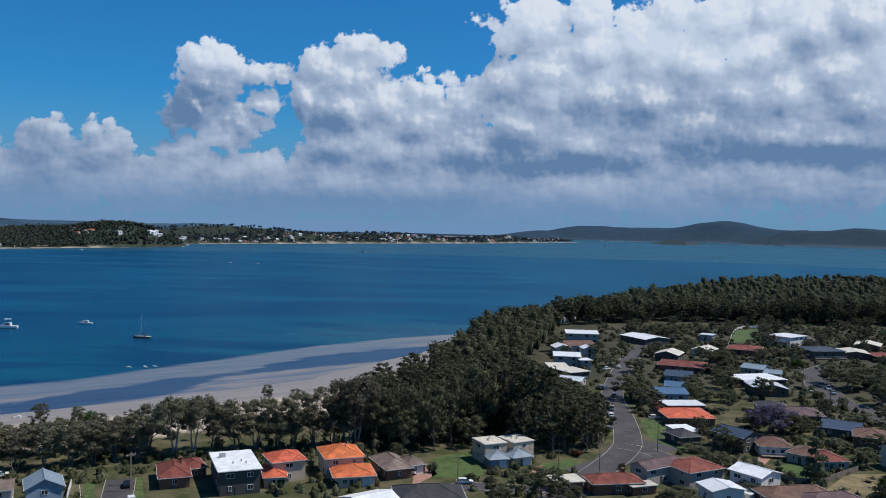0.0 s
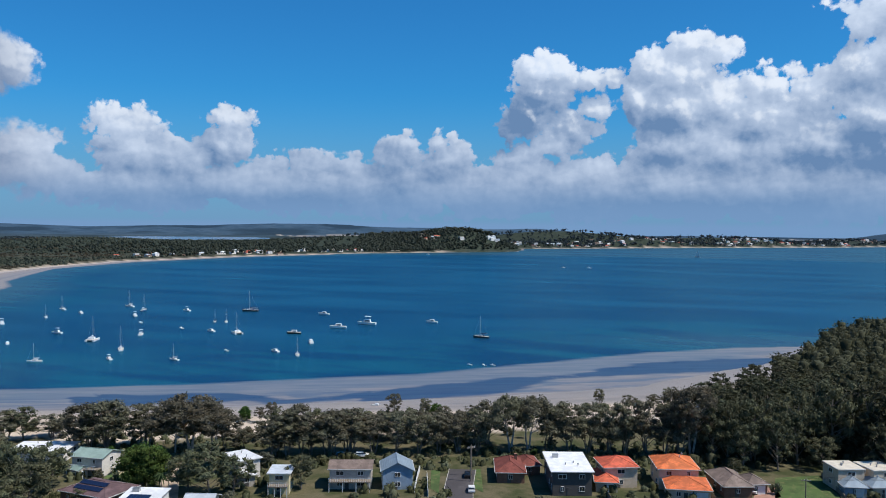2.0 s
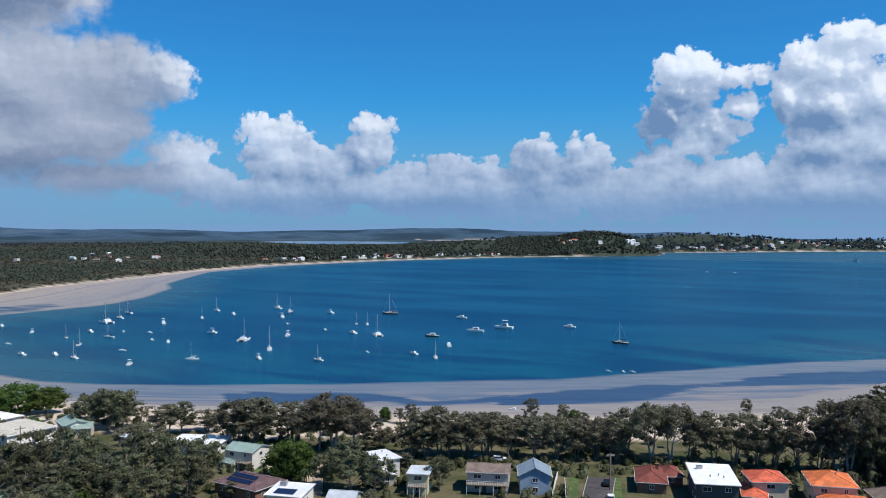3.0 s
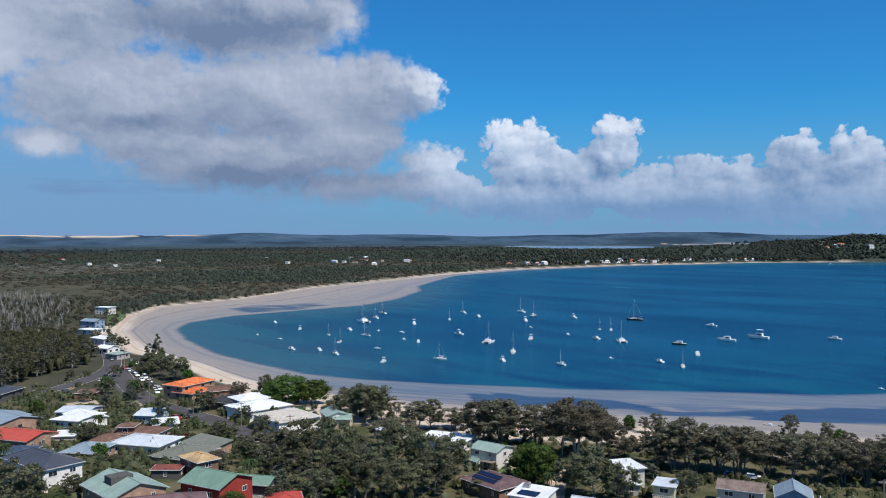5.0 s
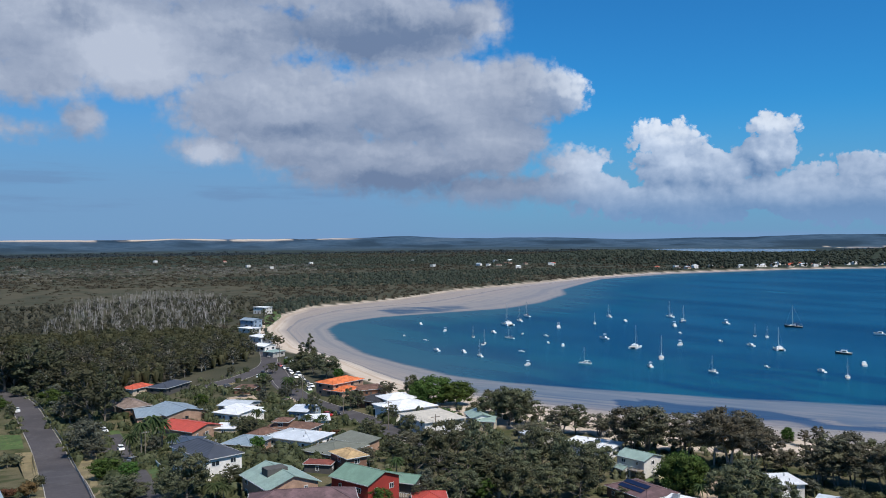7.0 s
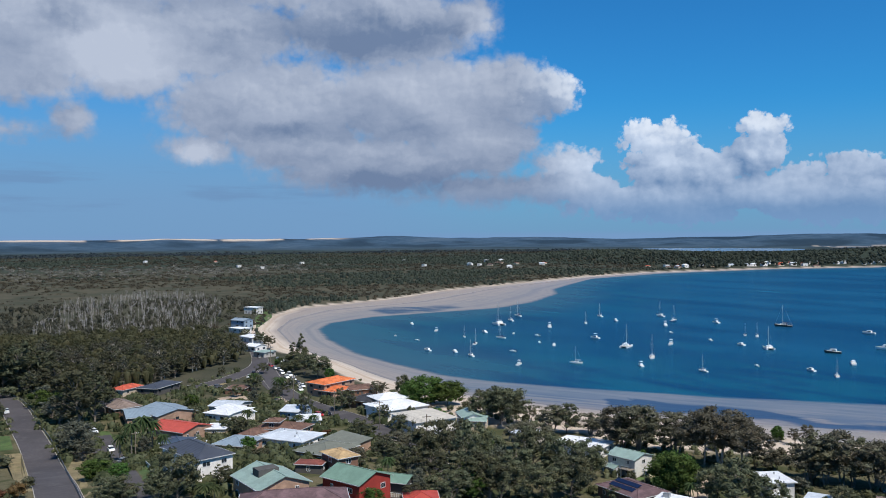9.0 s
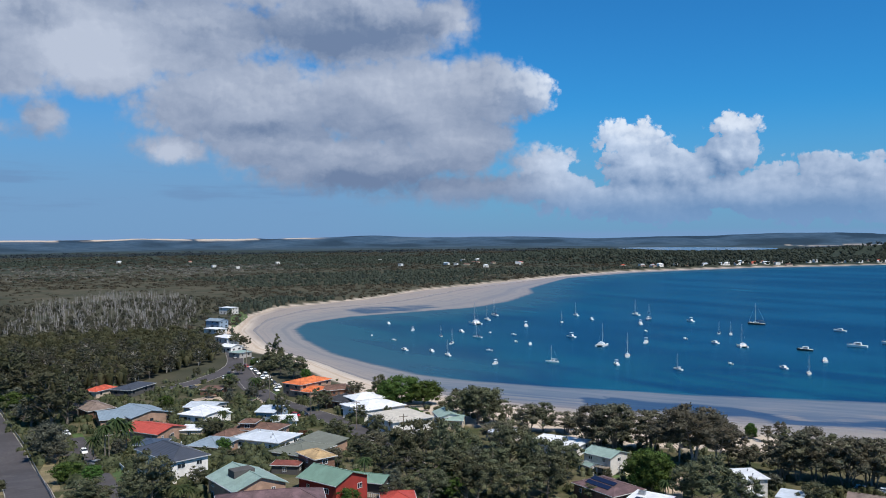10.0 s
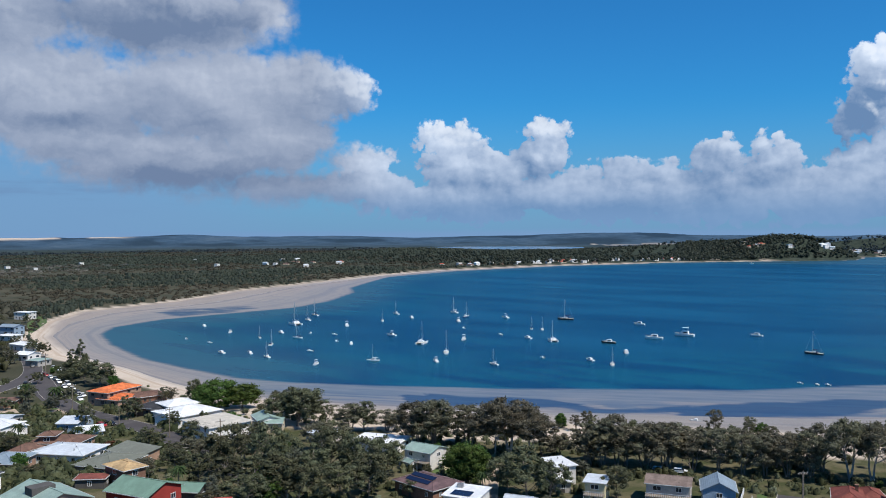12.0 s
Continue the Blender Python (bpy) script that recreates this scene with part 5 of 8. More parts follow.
def cabin_mesh(bm, w, y0, y1, z0, z1, rake=0.35, x0=0.0):
    lo = [bm.verts.new((x0 + sx * w / 2, y, z0)) for sx, y in ((-1, y0), (1, y0), (0.7, y1), (-0.7, y1))]
    hi = [bm.verts.new((x0 + sx * w / 2 * 0.86, y, z1)) for sx, y in ((-1, y0 + rake * 0.2), (1, y0 + rake * 0.2), (0.7, y1 - rake), (-0.7, y1 - rake))]
    bm.faces.new(hi)
    for i in range(4):
        bm.faces.new((lo[i], lo[(i + 1) % 4], hi[(i + 1) % 4], hi[i]))


def yacht(hull_mat, label, sail=False, covered=True):
    """A sailing boat 10 m long."""
    top = tagged(new("sailing_yacht"), label, "yacht", "boats moored in the bay")
    bm = bmesh.new()
    edges = hull_mesh(bm, 10, 3.1, 1.05)[0]
    part("hull", bm, hull_mat, top)
    bm = bmesh.new()
    deck_plate(bm, edges)
    part("deck", bm, DECK, top)
    bm = bmesh.new()
    cabin_mesh(bm, 1.9, -1.2, 2.6, 0.95, 1.6, 0.6)
    cab = part("cabin", bm, WHITE_HULL, top)
    for s in (-1, 1):
        bm = bmesh.new()
        box(bm, s * 0.90 - 0.05, -0.8, 1.2, s * 0.90 + 0.05, 1.3, 1.42)
        part("window", bm, GLASS, cab)
    bm = bmesh.new()
    rod(bm, (0, 0.9, 1.0), (0, 0.75, 13.2), 0.13, 0.09, 7)
    mast = part("mast", bm, ALLOY, top)
    bm = bmesh.new()
    rod(bm, (-0.9, 0.84, 7.6), (0.9, 0.84, 7.6), 0.05, 0.05, 4)
    part("spreader", bm, ALLOY, mast)
    bm = bmesh.new()
    rod(bm, (0, 0.7, 2.35), (0.1, -3.4, 2.45), 0.08, 0.07, 6)
    part("boom", bm, ALLOY, top)
    for a, b in (((0, 4.9, 1.3), (0, 0.75, 12.9)), ((0, -4.9, 1.0), (0, 0.75, 13.1)), ((1.45, 0.6, 1.0), (0, 0.78, 12.4)), ((-1.45, 0.6, 1.0), (0, 0.78, 12.4))):
        bm = bmesh.new()
        rod(bm, a, b, 0.025, 0.025, 4)
        part("stay", bm, STEEL, mast)
    if sail:
        bm = bmesh.new()
        rows = []
        for i in range(8):
            t = i / 7
            wide = 3.9 * (1 - t) ** 0.85 + 0.05
            rows.append([bm.verts.new((0.5 * math.sin(math.pi * u) * (1 - t * 0.5), 0.7 - wide * u, 2.6 + 10.3 * t)) for u in (0, 0.25, 0.5, 0.75, 1)])
        for a, b in zip(rows, rows[1:]):
            for k in range(4):
                bm.faces.new((a[k], a[k + 1], b[k + 1], b[k]))
        part("main_sail", bm, SAILCLOTH, top)
        bm = bmesh.new()
        rows = []
        for i in range(8):
            t = i / 7
            y = 4.8 - 4.05 * t
            wide = 3.6 * (1 - t) + 0.05
            rows.append([bm.verts.new((0.4 * math.sin(math.pi * u), y - wide * u, 1.6 + 10.6 * t)) for u in (0, 0.33, 0.66, 1)])
        for a, b in zip(rows, rows[1:]):
            for k in range(3):
                bm.faces.new((a[k], a[k + 1], b[k + 1], b[k]))
        part("jib", bm, SAILCLOTH, top)
    else:
        bm = bmesh.new()
        rod(bm, (0, 0.55, 2.62), (0.1, -3.3, 2.66), 0.24, 0.15, 7)
        part("furled_sail", bm, CANVAS if covered else SAILCLOTH, top)
    bm = bmesh.new()
    cabin_mesh(bm, 1.8, -2.0, -1.0, 1.0, 2.0, 0.35)
    part("spray_hood", bm, CANVAS if covered else SAILCLOTH, top)
    for s in (-1, 1):      # one bent guard wire a side
        bm = bmesh.new()
        pts = [(s * 1.4 * (1 - max(0, (y + 0.5) / 5.5) ** 2.2), y, 1.65) for y in (-4.4, -2.6, -0.8, 1.0, 2.8, 4.4)]
        for p, q in zip(pts, pts[1:]):
            rod(bm, p, q, 0.02, 0.02, 4)
        part("guard_wire", bm, STEEL, top)
    return top


def cruiser(hull_mat, label, fly=True):
    """A motor boat 8.5 m long."""
    top = tagged(new("motor_boat"), label, "motor boat", "boats moored in the bay")
    bm = bmesh.new()
    edges = hull_mesh(bm, 8.5, 3.0, 1.15, stern=0.92)[0]
    part("hull", bm, hull_mat, top)
    bm = bmesh.new()
    deck_plate(bm, edges)
    part("deck", bm, DECK, top)
    bm = bmesh.new()
    cabin_mesh(bm, 2.3, -1.8, 2.2, 1.05, 2.35, 0.9)
    cab = part("cabin", bm, WHITE_HULL, top)
    for s in (-1, 1):
        bm = bmesh.new()
        box(bm, s * 1.06 - 0.06, -1.4, 1.55, s * 1.06 + 0.06, 0.6, 2.05)
        part("window", bm, GLASS, cab)
    bm = bmesh.new()
    slab(bm, ((-0.75, 1.9, 1.75), (0.75, 1.9, 1.75), (0.8, 1.5, 2.25), (-0.8, 1.5, 2.25)), 0.05)
    part("windscreen", bm, GLASS, cab)
    if fly:
        for sx in (-0.9, 0.9):
            for y in (-1.5, 0.6):
                bm = bmesh.new()
                rod(bm, (sx, y, 2.3), (sx, y, 3.75), 0.04, 0.04, 5)
                part("canopy_post", bm, STEEL, top)
        bm = bmesh.new()
        slab(bm, ((-1.15, -1.8, 3.85), (1.15, -1.8, 3.85), (1.15, 0.9, 3.9), (-1.15, 0.9, 3.9)), 0.1)
        part("canopy", bm, WHITE_HULL, top)
    bm = bmesh.new()
    rod(bm, (0.3, 3.9, 1.3), (0.9, 1.2, 1.75), 0.03, 0.03, 4)
    rod(bm, (-0.3, 3.9, 1.3), (-0.9, 1.2, 1.75), 0.03, 0.03, 4)
    rod(bm, (0.3, 3.9, 1.9), (-0.3, 3.9, 1.9), 0.03, 0.03, 4)
    part("bow_rail", bm, STEEL, top)
    return top


def catamaran():
    """A sailing catamaran 11 m long."""
    top = tagged(new("catamaran"), "white sailing catamaran with tall mast at its mooring", "catamaran", "boats moored in the bay")
    for s in (-1, 1):
        bm = bmesh.new()
        hull_mesh(bm, 11, 1.5, 1.35, x0=s * 2.4)
        part("hull", bm, WHITE_HULL, top)
    bm = bmesh.new()
    box(bm, -2.3, -4.6, 0.8, 2.3, 2.0, 1.25)
    part("bridge_deck", bm, DECK, top)
    bm = bmesh.new()
    cabin_mesh(bm, 4.4, -2.6, 2.2, 1.25, 2.5, 1.1)
    cab = part("cabin", bm, WHITE_HULL, top)
    bm = bmesh.new()
    slab(bm, ((-1.3, 2.0, 1.6), (1.3, 2.0, 1.6), (1.2, 1.3, 2.35), (-1.2, 1.3, 2.35)), 0.05)
    part("windscreen", bm, GLASS, cab)
    bm = bmesh.new()
    rod(bm, (0, 0.9, 1.2), (0, 0.75, 15.5), 0.15, 0.10, 7)
    mast = part("mast", bm, ALLOY, top)
    bm = bmesh.new()
    rod(bm, (0, 0.7, 3.2), (0.1, -4.2, 3.3), 0.22, 0.16, 7)
    part("furled_sail", bm, SAILCLOTH, top)
    for a, b in (((0, 4.8, 1.4), (0, 0.75, 15)), ((2.4, -1.0, 1.3), (0, 0.78, 14.4)), ((-2.4, -1.0, 1.3), (0, 0.78, 14.4))):
        bm = bmesh.new()
        rod(bm, a, b, 0.025, 0.025, 4)
        part("stay", bm, STEEL, mast)
    return top


def dinghy():
    top = tagged(new("small_boat"), "small white open boat with low cuddy", "boat", "boats moored in the bay")
    bm = bmesh.new()
    edges = hull_mesh(bm, 5.4, 2.1, 0.75, stern=0.9)[0]
    part("hull", bm, WHITE_HULL, top)
    bm = bmesh.new()
    deck_plate(bm, edges, 0.25)
    part("deck", bm, DECK, top)
    bm = bmesh.new()
    cabin_mesh(bm, 1.5, -0.3, 1.4, 0.5, 1.35, 0.5)
    part("cuddy", bm, WHITE_HULL, top)
    bm = bmesh.new()
    box(bm, -0.2, -2.95, 0.1, 0.2, -2.62, 1.15)
    part("outboard_motor", bm, DARK_HULL, top)
    return top


FLEET = {"yacht": yacht(WHITE_HULL, "white sailing yacht with bare mast at its mooring", covered=False),
         "covered": yacht(WHITE_HULL, "white sailing yacht with navy sail cover at its mooring"),
         "dark": yacht(DARK_HULL, "black-hulled sailing yacht with navy sail cover"),
         "blue": yacht(BLUE_HULL, "blue-hulled sailing yacht at its mooring", covered=False),
         "sailing": yacht(WHITE_HULL, "white yacht under full white sail", True),
         "cruiser": cruiser(WHITE_HULL, "white motor cruiser with raised canopy"),
         "launch": cruiser(WHITE_HULL, "low white motor launch without canopy", False),
         "darklaunch": cruiser(DARK_HULL, "black-hulled motor launch at its mooring", False),
         "cat": catamaran(), "dinghy": dinghy()}
_berthed = set()


def boat(kind, x, y, scale, turn, z=0.0):
    m = pose(x, y, z, 0, 0, turn) @ Matrix.Scale(scale, 4)
    first = FLEET[kind]
    if kind in _berthed:
        return copy_thing(first, m @ Matrix.Scale(1 / first.scale.x, 4))
    _berthed.add(kind)
    first.matrix_basis = m
    return first


# ---------------------------------------------------------------- vehicles
TYRE = material("tyre_rubber", (0.02, 0.02, 0.02), 0.9, 0.2, 3.0, 9.0)
PAINTS = {"white": gloss("car_white", (0.75, 0.75, 0.74), 0.25), "silver": material("car_silver", (0.45, 0.46, 0.47), 0.3, 0.06, 1.0, 5.0, metal=0.7),
          "black": gloss("car_black", (0.015, 0.015, 0.018), 0.2), "blue": gloss("car_blue", (0.03, 0.07, 0.2), 0.25), "red": gloss("car_red", (0.35, 0.02, 0.02), 0.25),
          "grey": gloss("car_grey", (0.10, 0.105, 0.11), 0.25)}
LAMP = material("car_lamp_glass", (0.6, 0.6, 0.58), 0.15, 0.05, 2.0, 5.0)


def car_parts(top, paint, shape):
    """A car along y, 4.5 m long: lofted body, glass house, wheels, lamps."""
    length, wide, high = {"car": (4.5, 1.8, 1.46), "van": (4.9, 1.9, 1.95), "ute": (5.1, 1.85, 1.75)}[shape]
    l2, w2 = length / 2, wide / 2
    prof = [(-l2, 0.35), (-l2, 0.85), (-l2 + 0.5, 0.95), (l2 - 1.3, 0.95), (l2 - 0.15, 0.78), (l2, 0.55), (l2, 0.35)]
    bm = bmesh.new()
    rows = [[bm.verts.new((s * w2 * k, y, z)) for y, z in prof] for s, k in ((-1, 0.94), (-1, 1.0), (1, 1.0), (1, 0.94))]
    for r in (rows[0], rows[3]):
        for v in r:
            v.co.z = min(v.co.z + 0.03, 0.98)
    for a, b in zip(rows, rows[1:]):
        for k in range(len(prof)):
            j = (k + 1) % len(prof)
            bm.faces.new((a[k], a[j], b[j], b[k]))
    bm.faces.new(rows[0][::-1])
    bm.faces.new(rows[-1])
    part("body", bm, PAINTS[paint], top)
    y0, y1 = {"car": (-l2 + 0.35, l2 - 1.2), "van": (-l2 + 0.1, l2 - 0.9), "ute": (-0.5, l2 - 1.2)}[shape]
    bm = bmesh.new()
    cabin_mesh(bm, wide * 0.94, y0, y1, 0.96, high - 0.06, 0.75)
    bm.verts.ensure_lookup_table()
    for v in bm.verts:
        if v.co.y > y1 - 0.8:
            v.co.x *= 1.35
    part("glasshouse", bm, GLASS, top)
    bm = bmesh.new()
    slab(bm, ((-w2 * 0.8, y0 + 0.16, high), (w2 * 0.8, y0 + 0.16, high), (w2 * 0.8, y1 - 0.72, high), (-w2 * 0.8, y1 - 0.72, high)), 0.07)
    part("car_roof", bm, PAINTS[paint], top)
    if shape == "ute":
        bm = bmesh.new()
        box(bm, -w2 * 0.92, -l2 + 0.1, 0.96, w2 * 0.92, -0.6, 1.3)
        part("tray", bm, PAINTS[paint], top)
    for sx in (-1, 1):
        for y in (-l2 + 0.85, l2 - 0.85):
            bm = bmesh.new()
            rod(bm, (sx * (w2 - 0.2), y, 0.33), (sx * (w2 + 0.01), y, 0.33), 0.33, 0.33, 12)
            wheel = part("wheel", bm, TYRE, top)
            bm = bmesh.new()
            rod(bm, (sx * (w2 + 0.01), y, 0.33), (sx * (w2 + 0.025), y, 0.33), 0.2, 0.18, 10)
            part("rim", bm, ALLOY, wheel)
        bm = bmesh.new()
        box(bm, sx * w2 * 0.75 - 0.18, l2 - 0.06, 0.55, sx * w2 * 0.75 + 0.18, l2 + 0.01, 0.7)
        part("headlight", bm, LAMP, top)


GARAGE = {}


def street_level(x, y, reach=1.5):
    """Ground height, or that of the street which passes here."""
    z = ground_at(x, y)
    for line, half in STREETS:
        p = min(line, key=lambda q: (q.x - x) ** 2 + (q.y - y) ** 2)
        if math.hypot(p.x - x, p.y - y) < half + reach:
            z = max(z, ground_at(p.x, p.y))
    return z


def car(paint, shape, x, y, turn):
    key = (paint, shape)
    name = {"car": "car", "van": "van", "ute": "pickup_truck"}[shape]
    m = pose(x, y, street_level(x, y) + 0.13, 0, 0, turn)
    if key in GARAGE:
        return copy_thing(GARAGE[key], m)
    top = tagged(new(name), "%s %s parked by the roadside" % (paint, {"car": "family car", "van": "delivery van", "ute": "pickup truck"}[shape]), name.replace("_", " "), "parked vehicles")
    car_parts(top, paint, shape)
    top.matrix_basis = m
    GARAGE[key] = top
    return top


# ---------------------------------------------------------------- poles, wires, fences
POLE = {}


def pole(x, y, turn, high=10.0):
    """A timber power pole with a cross arm and insulators."""
    m = pose(x, y, ground_at(x, y), 0, 0, turn) @ Matrix.Scale(high / 10, 4)
    if POLE:
        return copy_thing(POLE["pole"], m @ Matrix.Scale(1 / POLE["pole"].scale.x, 4))
    top = tagged(new("power_pole"), "grey timber power pole with cross arm", "power pole", "power poles")
    bm = bmesh.new()
    rod(bm, (0, 0, -1.0), (0, 0, 10.0), 0.17, 0.12, 8)
    part("post", bm, TIMBER, top)
    bm = bmesh.new()
    box(bm, -1.2, -0.08, 9.2, 1.2, 0.08, 9.36)
    arm = part("cross_arm", bm, TIMBER, top)
    for px in (-1.05, -0.4, 0.4, 1.05):
        bm = bmesh.new()
        rod(bm, (px, 0, 9.36), (px, 0, 9.6), 0.06, 0.04, 6)
        part("insulator", bm, FRAME, arm)
    POLE["pole"] = top
    top.matrix_basis = m
    return top


def wires(a, b):
    """Sagging wires between two poles."""
    za, zb = ground_at(*a) + 9.5, ground_at(*b) + 9.5
    bm = bmesh.new()
    w = (Vector(b) - Vector(a)).normalized()
    for off in (-1.0, 0.0, 1.0):
        prev = None
        for i in range(9):
            t = i / 8
            p = Vector((a[0] + (b[0] - a[0]) * t - w.y * off, a[1] + (b[1] - a[1]) * t + w.x * off, za + (zb - za) * t - 4 * t * (1 - t) * 0.7))
            if prev:
                rod(bm, prev, p, 0.025, 0.025, 3)
            prev = p
    tagged(part("power_line", bm, TYRE, None), "black sagging power wires between timber poles", "power line")


def fence(points, high, mat, label):
    line = dense(points, 2.4)
    top = tagged(new("fence"), label, "fence", "garden fences")
    for i, (p, q) in enumerate(zip(line, line[1:])):
        a, b = street_level(p.x, p.y), street_level(q.x, q.y)
        w = (q - p).normalized() * 0.02
        s = Vector((-w.y, w.x)) * 2
        bm = bmesh.new()
        v = [bm.verts.new((c.x + k * s.x, c.y + k * s.y, z)) for c, g in ((p + w, a), (q - w, b)) for k in (-1, 1) for z in (g - 0.3, g + high)]
        for f in ((0, 1, 5, 4), (2, 6, 7, 3), (1, 3, 7, 5), (0, 2, 3, 1), (4, 5, 7, 6)):
            bm.faces.new([v[j] for j in f])
        bmesh.ops.recalc_face_normals(bm, faces=bm.faces[:])
        part("panel", bm, mat, top)
        bm = bmesh.new()
        box(bm, p.x - 0.06, p.y - 0.06, a - 0.3, p.x + 0.06, p.y + 0.06, a + high + 0.08)
        part("post", bm, mat, top)
    return top

# ---------------------------------------------------------------- houses
house(-53.0, 220.0, 22.0, 11.0, 19.0, 6.4, "flat", 0.0, "white_sheet", "dark_board", "two-storey house with flat white roof and dark glass front", "vents unit")
house(-69.5, 221.6, 20.0, 8.4, 14.0, 3.0, "hip", 2.0, "red_tile", "brown_brick", "brick house with dark red tiled hip roof", "chimney")
house(-66.6, 228.2, 30.0, 6.5, 9.5, 2.8, "hip", 1.4, "red_tile", "brown_brick", "small brick wing with dark red tiled roof")
house(-41.4, 227.4, 26.7, 9.8, 10.1, 5.6, "hip", 1.8, "coral_tile", "beige_render", "two-storey house with bright coral tiled hip roof")
house(-43.4, 223.4, 14.0, 6.4, 12.0, 2.8, "hip", 1.5, "coral_tile", "beige_render", "garage wing with bright coral tiled roof", "garage")
house(-27.0, 233.3, 18.7, 11.2, 12.8, 5.6, "hip", 2.2, "orange_tile", "beige_render", "two-storey house with orange terracotta tiled hip roof", "vents")
house(-22.8, 224.5, 14.0, 11.5, 11.3, 3.0, "hip", 1.8, "orange_tile", "beige_render", "front wing with orange terracotta tiled hip roof", "garage")
house(-13.0, 233.5, 24.0, 8.2, 14.5, 3.0, "hip", 2.0, "grey_brown_tile", "brown_brick", "single-storey brick house with grey-brown tiled roof")
house(-7.5, 235.0, 29.7, 6.3, 8.0, 2.8, "hip", 1.6, "grey_brown_tile", "brown_brick", "brick garage wing with grey-brown tiled roof", "garage")
house(15.1, 248.0, 25.0, 7.3, 8.4, 6.0, "flat", 0.0, "cream_sheet", "beige_render", "two-storey beige townhouse with flat cream roof", "vents", over=0.15)
house(23.1, 250.8, 30.7, 7.4, 8.5, 6.0, "flat", 0.0, "cream_sheet", "beige_render", "two-storey beige townhouse with flat cream roof", "vents", over=0.15)
house(16.7, 243.0, 15.0, 6.3, 8.0, 2.8, "hip", 1.8, "blue_grey_sheet", "blue_board", "garage with slate-grey hip roof before a townhouse", "garage", name="garage")
house(23.0, 245.8, 23.5, 7.2, 8.3, 2.8, "hip", 1.8, "blue_grey_sheet", "beige_render", "garage with slate-grey hip roof before a townhouse", "garage", name="garage")
house(-2.0, 206.8, 6.4, 17.6, 13.3, 3.0, "hip", 2.4, "charcoal_tile", "brown_brick", "house with charcoal tiled hip roof")
house(-15.7, 201.1, 35.3, 11.3, 12.2, 3.0, "gx", 1.6, "white_sheet", "white_render", "house with bright white sheet gable roof")
house(33.8, 221.8, 14.2, 8.2, 7.0, 3.0, "flat", 0.0, "cream_sheet", "brown_brick", "brick house with flat cream roof")
house(46.5, 222.0, 9.6, 14.6, 8.4, 3.0, "hip", 1.6, "red_tile", "brown_brick", "brick house with deep red tiled roof", "chimney")
house(53.3, 220.2, 18.5, 7.6, 4.5, 2.5, "flat", 0.0, "cream_sheet", "brown_brick", "low carport with pale flat roof", name="carport", over=0.30)
house(60.3, 231.8, 32.2, 14.8, 7.1, 4.6, "gx", 1.4, "plum_tile", "grey_board", "two-storey house with grey rendered walls and brown roof")
house(70.0, 231.7, 27.1, 13.4, 12.5, 4.6, "hip", 1.6, "red_tile", "grey_board", "house with red-brown tiled hip roof")
house(84.2, 223.1, -54.4, 10.5, 9.5, 5.6, "gx", 1.3, "white_sheet", "white_render", "two-storey white house with white sheet gable roof")
house(72.0, 213.3, -77.7, 8.3, 9.6, 4.4, "gx", 0.9, "white_sheet", "white_render", "white house with white sheet roof and paired windows")
house(80.6, 216.8, -47.6, 4.6, 8.0, 2.6, "flat", 0.0, "white_sheet", "white_render", "white flat-roofed shed beside the white house", name="shed", over=0.20)
house(104.1, 263.5, -6.6, 10.0, 11.5, 3.2, "hip", 1.8, "brown_tile", "white_render", "house with brown tiled hip roof and white verandah", "deck")
house(111.7, 253.9, -43.3, 9.9, 11.4, 3.0, "hip", 1.6, "brown_tile", "grey_board", "house with brown tiled hip roof and grey walls")
house(114.1, 249.0, 7.7, 10.2, 11.4, 3.0, "hip", 1.6, "red_tile", "grey_board", "house with red-brown tiled hip roof")
house(95.0, 268.6, -54.1, 12.5, 10.0, 4.8, "gx", 1.6, "navy_sheet", "dark_board", "dark two-storey house with navy sheet gable roof")
house(81.6, 281.3, -76.4, 10.2, 7.8, 2.9, "flat", 0.0, "white_sheet", "pale_board", "long pale cabin with white flat roof", name="cabin", over=0.30)
house(79.3, 273.5, 19.4, 8.5, 9.6, 3.0, "hip", 1.6, "charcoal_tile", "dark_board", "house with charcoal hip roof")
house(91.9, 319.0, 5.8, 15.0, 10.1, 3.6, "flat", 0.0, "white_sheet", "dark_board", "house with white flat roof")
house(88.7, 304.3, 2.5, 17.3, 17.4, 3.0, "hip", 1.6, "coral_tile", "brown_brick", "house with bright red tiled hip roof")
house(93.2, 342.7, 1.1, 12.7, 14.5, 3.6, "gx", 1.3, "blue_sheet", "blue_board", "house with blue sheet gable roof")
house(100.1, 357.5, -16.0, 9.6, 11.0, 3.4, "gx", 1.3, "blue_sheet", "brown_brick", "house with blue sheet roof")
house(108.6, 382.8, -20.2, 12.2, 14.0, 3.6, "gx", 1.5, "navy_sheet", "blue_board", "house with dark blue sheet gable roof", "vents")
house(119.2, 415.9, -23.0, 22.2, 19.0, 3.0, "hip", 1.5, "red_tile", "brown_brick", "long house with dull red tiled roof")
house(121.0, 446.1, -27.8, 12.8, 14.8, 3.6, "gy", 1.8, "cream_sheet", "dark_board", "house with pale gable roof and dark walls")
house(146.1, 467.0, -35.4, 11.8, 13.6, 3.2, "gy", 1.6, "cream_sheet", "cream_render", "cream house with pale gable roof")
house(166.1, 526.3, -30.2, 8.2, 9.4, 4.0, "flat", 0.0, "pale_sheet", "grey_board", "grey house with flat roof before the trees")
house(123.5, 511.4, -64.0, 24.0, 19.0, 3.6, "gx", 1.2, "white_sheet", "dark_board", "house with long white sheet roof")
